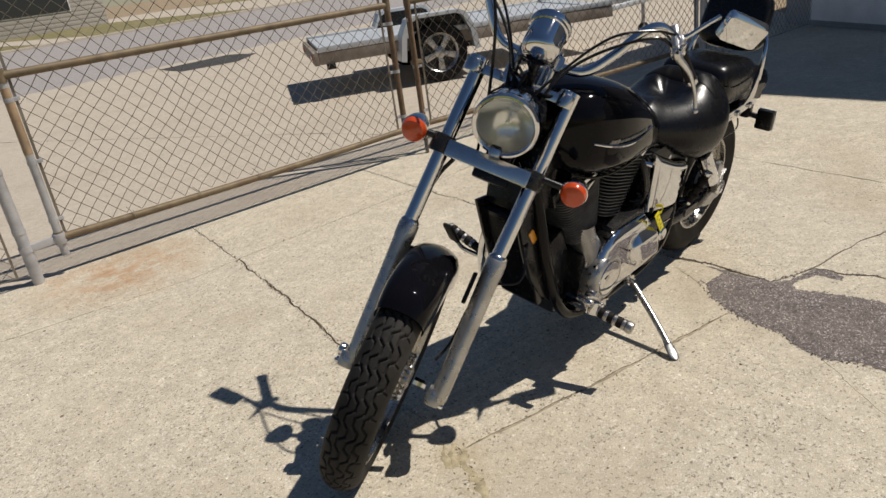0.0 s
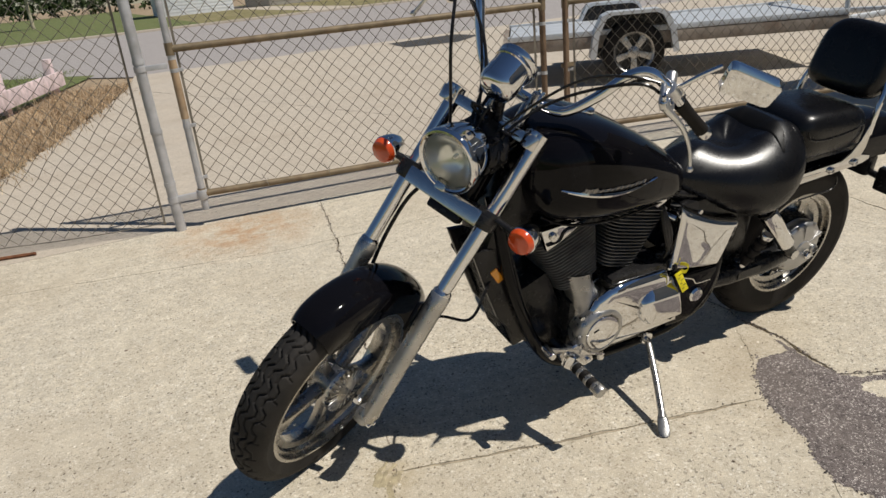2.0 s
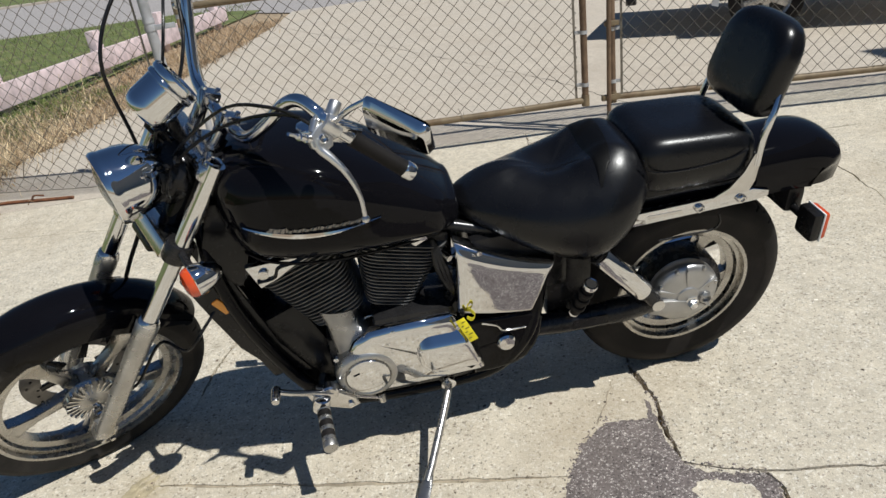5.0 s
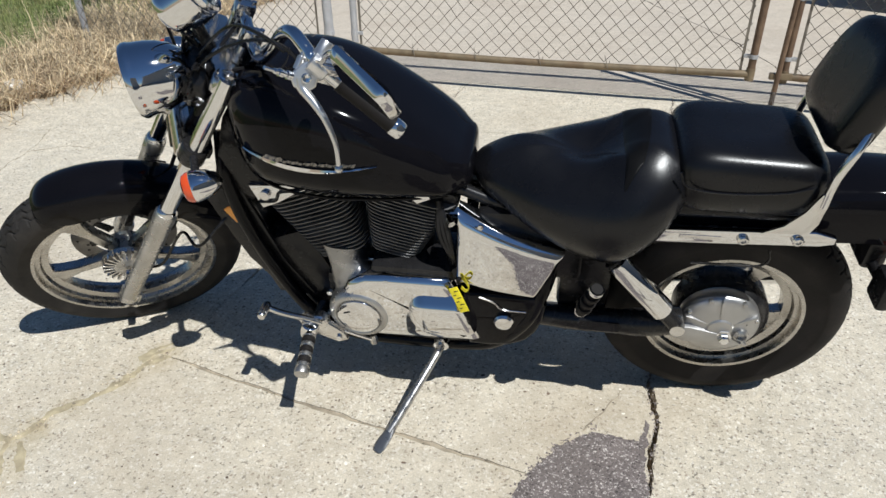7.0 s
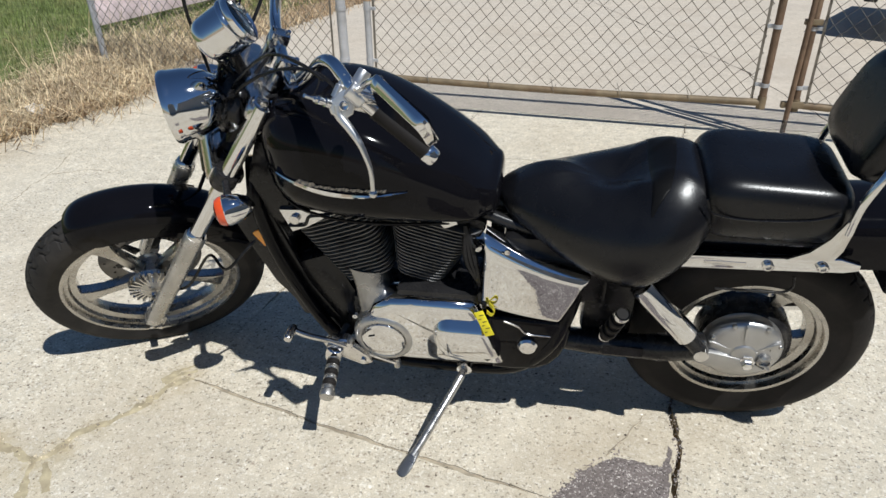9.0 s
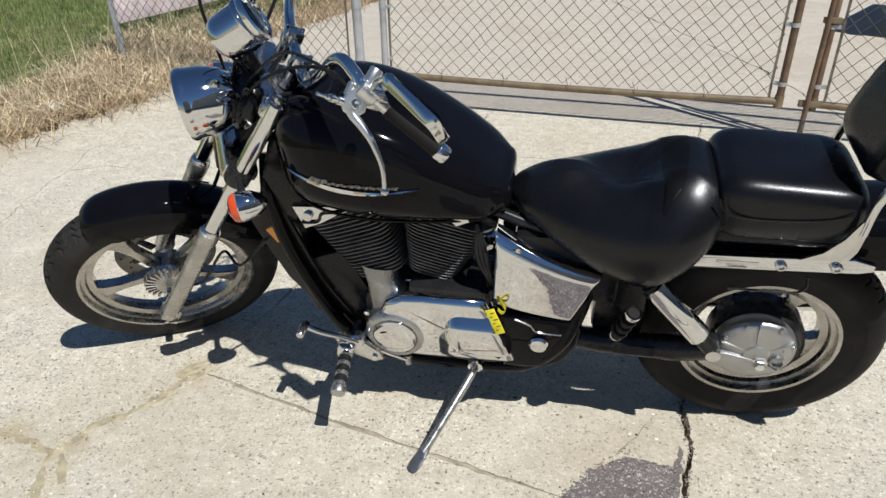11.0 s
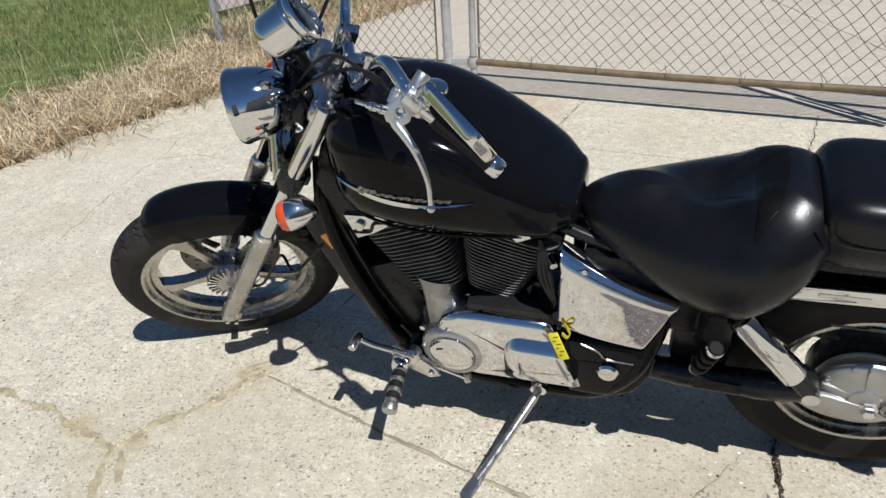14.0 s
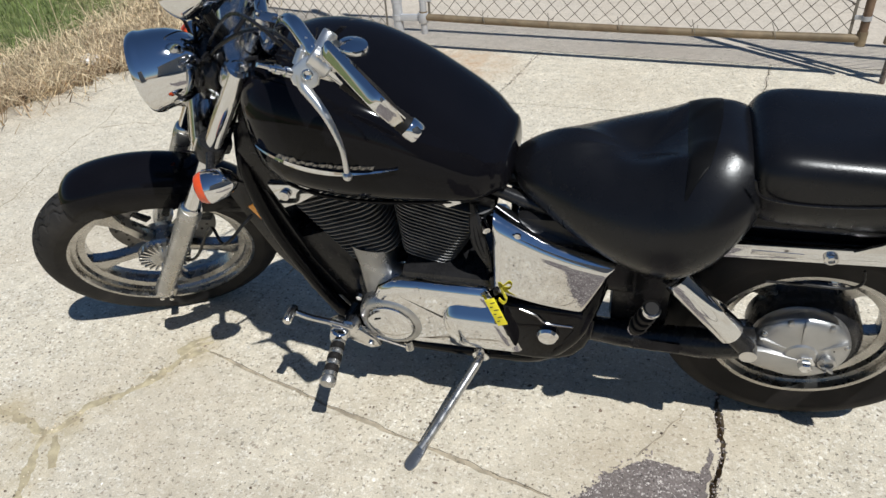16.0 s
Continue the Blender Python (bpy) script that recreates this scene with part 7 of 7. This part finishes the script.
part("brake_arm", bm, M_DRIVECASE, dr)
for x, z in ((1.556, 0.378), (1.600, 0.420), (1.680, 0.418), (1.722, 0.362)):
    part("case_bolt", lathe(bmesh.new(), [(0.0065, 0), (0.0065, 0.008), (0.004, 0.010), (0.001, 0.010)], (x, -0.100, z), (0, -1, 0), 8), M_ALU, dr)
part("case_mark", box(bmesh.new(), (1.682, -0.1105, 0.352), (0.034, 0.002, 0.006)), M_BLKMET, dr)
swm = part("swingarm", tube(bmesh.new(), smooth_line([(1.08, -0.10, 0.335), (1.25, -0.115, 0.335), (1.42, -0.115, 0.335), (1.54, -0.105, 0.345)], 5), [0.030] * 5 + [0.032] * 5 + [0.036] * 6, 16), M_BLKMET, bike, "black swingarm and shaft tube")
part("right_arm", tube(bmesh.new(), [(1.08, 0.10, 0.335), (1.652, 0.11, 0.317)], 0.028, 14), M_BLKMET, swm)
part("label_plate", box(bmesh.new(), (1.335, -0.1495, 0.345), (0.10, 0.002, 0.03)), M_BLKPL, swm)
for y in (-1, 1):
    a, b = Vector((1.325, y * 0.142, 0.598)), Vector((1.520, y * 0.150, 0.372))
    d = (b - a).normalized()
    shk = part("shock_absorber", tube(bmesh.new(), [a + d * 0.01, b - d * 0.005], 0.020, 16), M_BLKMET, bike, "rear shock absorber in a chrome shroud")
    part("shroud", lathe(bmesh.new(), [(0.020, 0.0), (0.029, 0.004), (0.031, 0.012), (0.031, 0.195), (0.028, 0.200), (0.022, 0.202)], a + d * 0.035, d, 28), M_CHROME, shk)
    part("lower_eye", lathe(bmesh.new(), [(0.018, -0.02), (0.020, 0.0), (0.018, 0.02)], b, (0, 1, 0), 18), M_CHROME2, shk)
    bm = bmesh.new()
    coil = [a + d * (0.02 + 0.20 * i / 60) + 0.025 * (math.cos(i * 0.9) * frame_of(d)[0] + math.sin(i * 0.9) * frame_of(d)[1]) for i in range(61)]
    part("spring", tube(bm, coil, 0.0045, 6), M_BLKMET, shk)
    # folded passenger peg
    p0, p1 = Vector((1.285, y * 0.155, 0.400)), Vector((1.311, y * 0.196, 0.524))
    dd = (p1 - p0)
    pg = part("passenger_peg", tube(bmesh.new(), [p0, p1], 0.014, 14), M_RUBBER, bike, "folded passenger foot peg with rubber rings")
    for k in range(4):
        part("peg_ring", lathe(bmesh.new(), [(0.0185, -0.007), (0.0200, -0.004), (0.0200, 0.004), (0.0185, 0.007)], p0 + dd * (0.22 + 0.24 * k), dd, 18), M_CHROME if k == 3 else M_RUBBER, pg)
    part("peg_mount", tube(bmesh.new(), [p0 + Vector((0, -y * 0.03, -0.01)), p0], 0.016, 12), M_CHROME2, pg)
part("brake_rod", tube(bmesh.new(), smooth_line([(1.520, -0.125, 0.562), (1.60, -0.130, 0.568), (1.662, -0.130, 0.569), (1.684, -0.130, 0.587), (1.681, -0.125, 0.615)], 5), 0.0030, 8), M_BLKMET, bike)
part("inner_mass", box(bmesh.new(), (1.15, 0, 0.56), (0.26, 0.22, 0.20), None, 0.02), M_BLKPL, bike)
part("battery_box", box(bmesh.new(), (1.29, 0, 0.48), (0.13, 0.19, 0.28), None, 0.02), M_BLKPL, bike)

# ---- side cover ----
def side_panel(sign):
    """A softly crowned panel with rolled edges, the upper one the widest."""
    tl, tr, b_r, b_l = Vector((0.980, 0, 0.678)), Vector((1.234, 0, 0.576)), Vector((1.172, 0, 0.425)), Vector((0.970, 0, 0.464))
    nu, nv = 30, 26
    bm = bmesh.new()
    grid = []
    for i in range(nu + 1):
        u = 0.5 - 0.5 * math.cos(math.pi * i / nu)
        col = []
        for j in range(nv + 1):
            v = 0.5 - 0.5 * math.cos(math.pi * j / nv)
            p = b_l.lerp(b_r, u).lerp(tl.lerp(tr, u), v)
            p.z -= 0.010 * math.sin(math.pi * u) * v
            drop = 0.0
            for d, r in ((u * 0.23, 0.016), ((1 - u) * 0.23, 0.016), (v * 0.18, 0.014), ((1 - v) * 0.18, 0.034)):
                k = max(0.0, 1 - d / r)
                drop = max(drop, r * (1 - math.sqrt(max(0.0, 1 - k * k))))
            crown = 0.007 * (1 - (2 * u - 1) ** 2) + 0.002 * (1 - (2 * v - 1) ** 2)
            col.append(bm.verts.new((p.x, sign * (0.152 + crown - drop), p.z)))
        grid.append(col)
    for i in range(nu):
        for j in range(nv):
            bm.faces.new((grid[i][j], grid[i + 1][j], grid[i + 1][j + 1], grid[i][j + 1]))
    rim = [grid[i][0] for i in range(nu)] + [grid[nu][j] for j in range(nv)] + [grid[i][nv] for i in range(nu, 0, -1)] + [grid[0][j] for j in range(nv, 0, -1)]
    back = [bm.verts.new((w.co.x, sign * 0.09, w.co.z)) for w in rim]
    for i in range(len(rim)):
        k = (i + 1) % len(rim)
        bm.faces.new((rim[i], rim[k], back[k], back[i]))
    bm.faces.new(back)
    return part("side_cover", bm, M_CHROME, bike, "polished chrome side cover", 50)


side_panel(1)
scv = side_panel(-1)
part("cover_bolt", lathe(bmesh.new(), [(0.007, 0), (0.007, 0.005), (0.001, 0.006)], (1.035, -0.156, 0.655), (0, -1, 0), 10), M_CHROME2, scv)

# ---- controls on the left ----
fp = part("peg_bracket", plate(bmesh.new(), [(0.548, 0.318), (0.575, 0.338), (0.612, 0.325), (0.668, 0.278), (0.678, 0.252), (0.650, 0.240), (0.600, 0.262), (0.558, 0.290)], -0.188, -0.168, 0.005), M_CHROME2, bike, "forward peg bracket")
part("peg_arm", tube(bmesh.new(), [(0.590, -0.10, 0.285), (0.582, -0.205, 0.292)], 0.020, 18), M_CHROME, fp)
part("peg_knuckle", lathe(bmesh.new(), [(0.014, -0.024), (0.022, -0.020), (0.024, 0.0), (0.022, 0.020), (0.014, 0.024)], (0.580, -0.200, 0.298), (0.3, 0, 1), 20), M_CHROME, fp)
for x, z in ((0.655, 0.262), (0.566, 0.322)):
    part("bracket_bolt", lathe(bmesh.new(), [(0.0085, 0), (0.0085, 0.008), (0.004, 0.010), (0.001, 0.009)], (x, -0.187, z), (0, -1, 0), 10), M_CHROME, fp)
pg = part("foot_peg", tube(bmesh.new(), [(0.582, -0.20, 0.290), (0.592, -0.318, 0.276)], 0.0165, 18), M_RUBBER, bike, "rider foot peg with rubber and chrome rings")
for k in range(7):
    p = Vector((0.582, -0.205, 0.290)).lerp(Vector((0.592, -0.318, 0.276)), 0.10 + 0.135 * k)
    part("peg_ring", lathe(bmesh.new(), [(0.0165, -0.0062), (0.0180, -0.0045), (0.0180, 0.0045), (0.0165, 0.0062)], p, (-0.010, 0.113, 0.014), 20), M_ALU if k % 2 == 0 else M_RUBBER, pg)
part("peg_cap", lathe(bmesh.new(), [(0.0190, 0), (0.0198, 0.012), (0.018, 0.018), (0.001, 0.019)], (0.592, -0.316, 0.276), (0.08, -1, -0.12), 22), M_ALU, pg)
sl = part("shift_lever", tube(bmesh.new(), smooth_line([(0.612, -0.186, 0.310), (0.570, -0.196, 0.336), (0.52, -0.208, 0.362), (0.482, -0.212, 0.384)], 5), 0.0080, 12), M_CHROME2, bike, "polished gear shift lever")
part("toe_peg", tube(bmesh.new(), [(0.482, -0.200, 0.384), (0.482, -0.206, 0.384), (0.480, -0.242, 0.383), (0.480, -0.248, 0.383)], [0.0095, 0.0120, 0.0120, 0.0095], 16), M_CHROME2, sl)
part("link_rod", tube(bmesh.new(), [(0.615, -0.182, 0.300), (0.735, -0.165, 0.236)], 0.0045, 8), M_CHROME, sl)
part("bell_clamp", lathe(bmesh.new(), [(0.020, -0.015), (0.024, -0.010), (0.024, 0.012), (0.018, 0.018)], (0.606, -0.176, 0.312), (0, 1, 0), 20), M_CHROME2, sl)
# right peg, brake pedal
rp = part("foot_peg", tube(bmesh.new(), [(0.575, 0.14, 0.290), (0.562, 0.275, 0.338), (0.556, 0.378, 0.369)], 0.0150, 18), M_RUBBER, bike, "rider foot peg with rubber and chrome rings")
for k in range(6):
    p = Vector((0.562, 0.280, 0.339)).lerp(Vector((0.556, 0.378, 0.369)), 0.06 + 0.17 * k)
    part("peg_ring", lathe(bmesh.new(), [(0.0165, -0.0062), (0.0180, -0.0045), (0.0180, 0.0045), (0.0165, 0.0062)], p, (-0.006, 0.098, 0.030), 20), M_ALU if k % 2 == 0 else M_RUBBER, rp)
part("peg_cap", lathe(bmesh.new(), [(0.0170, 0), (0.0178, 0.009), (0.015, 0.014), (0.001, 0.015)], (0.556, 0.378, 0.369), (-0.06, 0.95, 0.29), 20), M_ALU, rp)
bp = part("brake_pedal", tube(bmesh.new(), smooth_line([(0.62, 0.16, 0.27), (0.57, 0.25, 0.30), (0.53, 0.300, 0.330), (0.505, 0.308, 0.366)], 5), 0.008, 10), M_CHROME, bike, "chrome brake pedal with a black rubber pad")
bm = box(bmesh.new(), (0, 0, 0), (0.014, 0.040, 0.085), None, 0.006)
bm.transform(Matrix.Translation((0.483, 0.315, 0.405)) @ Matrix.Rotation(radians(-28), 4, "Y"))
part("pedal_pad", bm, M_RUBBER, bp)
# side stand, foot on the ground
ss = part("side_stand", tube(bmesh.new(), smooth_line([(0.925, -0.135, 0.215), (0.918, -0.165, 0.205), (0.87, -0.265, 0.160), (0.832, -0.338, 0.124), (0.815, -0.368, 0.109)], 6), 0.0108, 16), M_ALU, bike, "chrome side stand standing on the concrete")
bm = bmesh.new()
fd_ = (Vector((0.790, -0.412, 0.0860)) - Vector((0.826, -0.350, 0.117))).normalized()
fs_ = fd_.cross(Vector((0, 0.19, 0.98))).normalized()
fu_ = fs_.cross(fd_).normalized()
rings = []
for t, w, h in ((0.0, 0.0100, 0.0100), (0.18, 0.0130, 0.0085), (0.40, 0.0165, 0.0050), (0.75, 0.0180, 0.0036), (0.93, 0.0150, 0.0032), (1.0, 0.0085, 0.0026)):
    p = Vector((0.826, -0.350, 0.117)) + fd_ * (0.082 * t)
    rings.append([p + fs_ * (w * math.cos(a)) + fu_ * (h * math.sin(a)) for a in [2 * math.pi * k / 20 for k in range(20)]])
part("foot_plate", skin(bm, rings), M_CAST, ss)
part("pivot", lathe(bmesh.new(), [(0.021, -0.014), (0.023, 0), (0.021, 0.014)], (0.925, -0.135, 0.215), (0, 1, 0.1), 20), M_CHROME, ss)

# ---- key and tag ----
kt = part("ignition_lock", lathe(bmesh.new(), [(0.020, 0), (0.021, 0.022), (0.018, 0.028), (0.001, 0.028)], (0.982, -0.110, 0.478), (-0.2, -1, 0.1), 20), M_BLKPL, bike, "ignition lock with key and yellow paper tag")
bm = box(bmesh.new(), (0, 0, 0), (0.024, 0.0022, 0.074), None, 0.0006)
bm.transform(Matrix.Translation((0.984, -0.186, 0.440)) @ Matrix.Rotation(radians(-25), 4, "Y") @ Matrix.Rotation(radians(-12), 4, "X"))
tg = part("tag", bm, M_YELLOW, kt, "yellow tag with dark scribbles")
for i in range(6):
    b2 = box(bmesh.new(), (0.004 * (-1) ** i, -0.0016, 0.026 - 0.010 * i), (0.011 - 0.004 * (i % 2), 0.0006, 0.0020))
    b2.transform(Matrix.Translation((0.984, -0.186, 0.440)) @ Matrix.Rotation(radians(-25), 4, "Y") @ Matrix.Rotation(radians(-12), 4, "X"))
    part("tag_bar", b2, M_INK, tg)
b2 = bmesh.new()
strip = [Vector((0.992, -0.160, 0.488)), Vector((1.002, -0.176, 0.490)), Vector((1.008, -0.179, 0.478)), Vector((1.000, -0.178, 0.466)), Vector((0.988, -0.172, 0.470))]
ln = smooth_line(strip, 5)
skin(b2, [[p + Vector((0, -0.001, -0.005)), p + Vector((0.002, -0.001, 0.005)), p + Vector((0.002, 0.0008, 0.005)), p + Vector((0, 0.0008, -0.005))] for p in ln])
part("ribbon", b2, M_YELLOW, kt)
part("key", box(bmesh.new(), (0.980, -0.148, 0.474), (0.012, 0.024, 0.018), None, 0.004), M_BLKPL, kt)
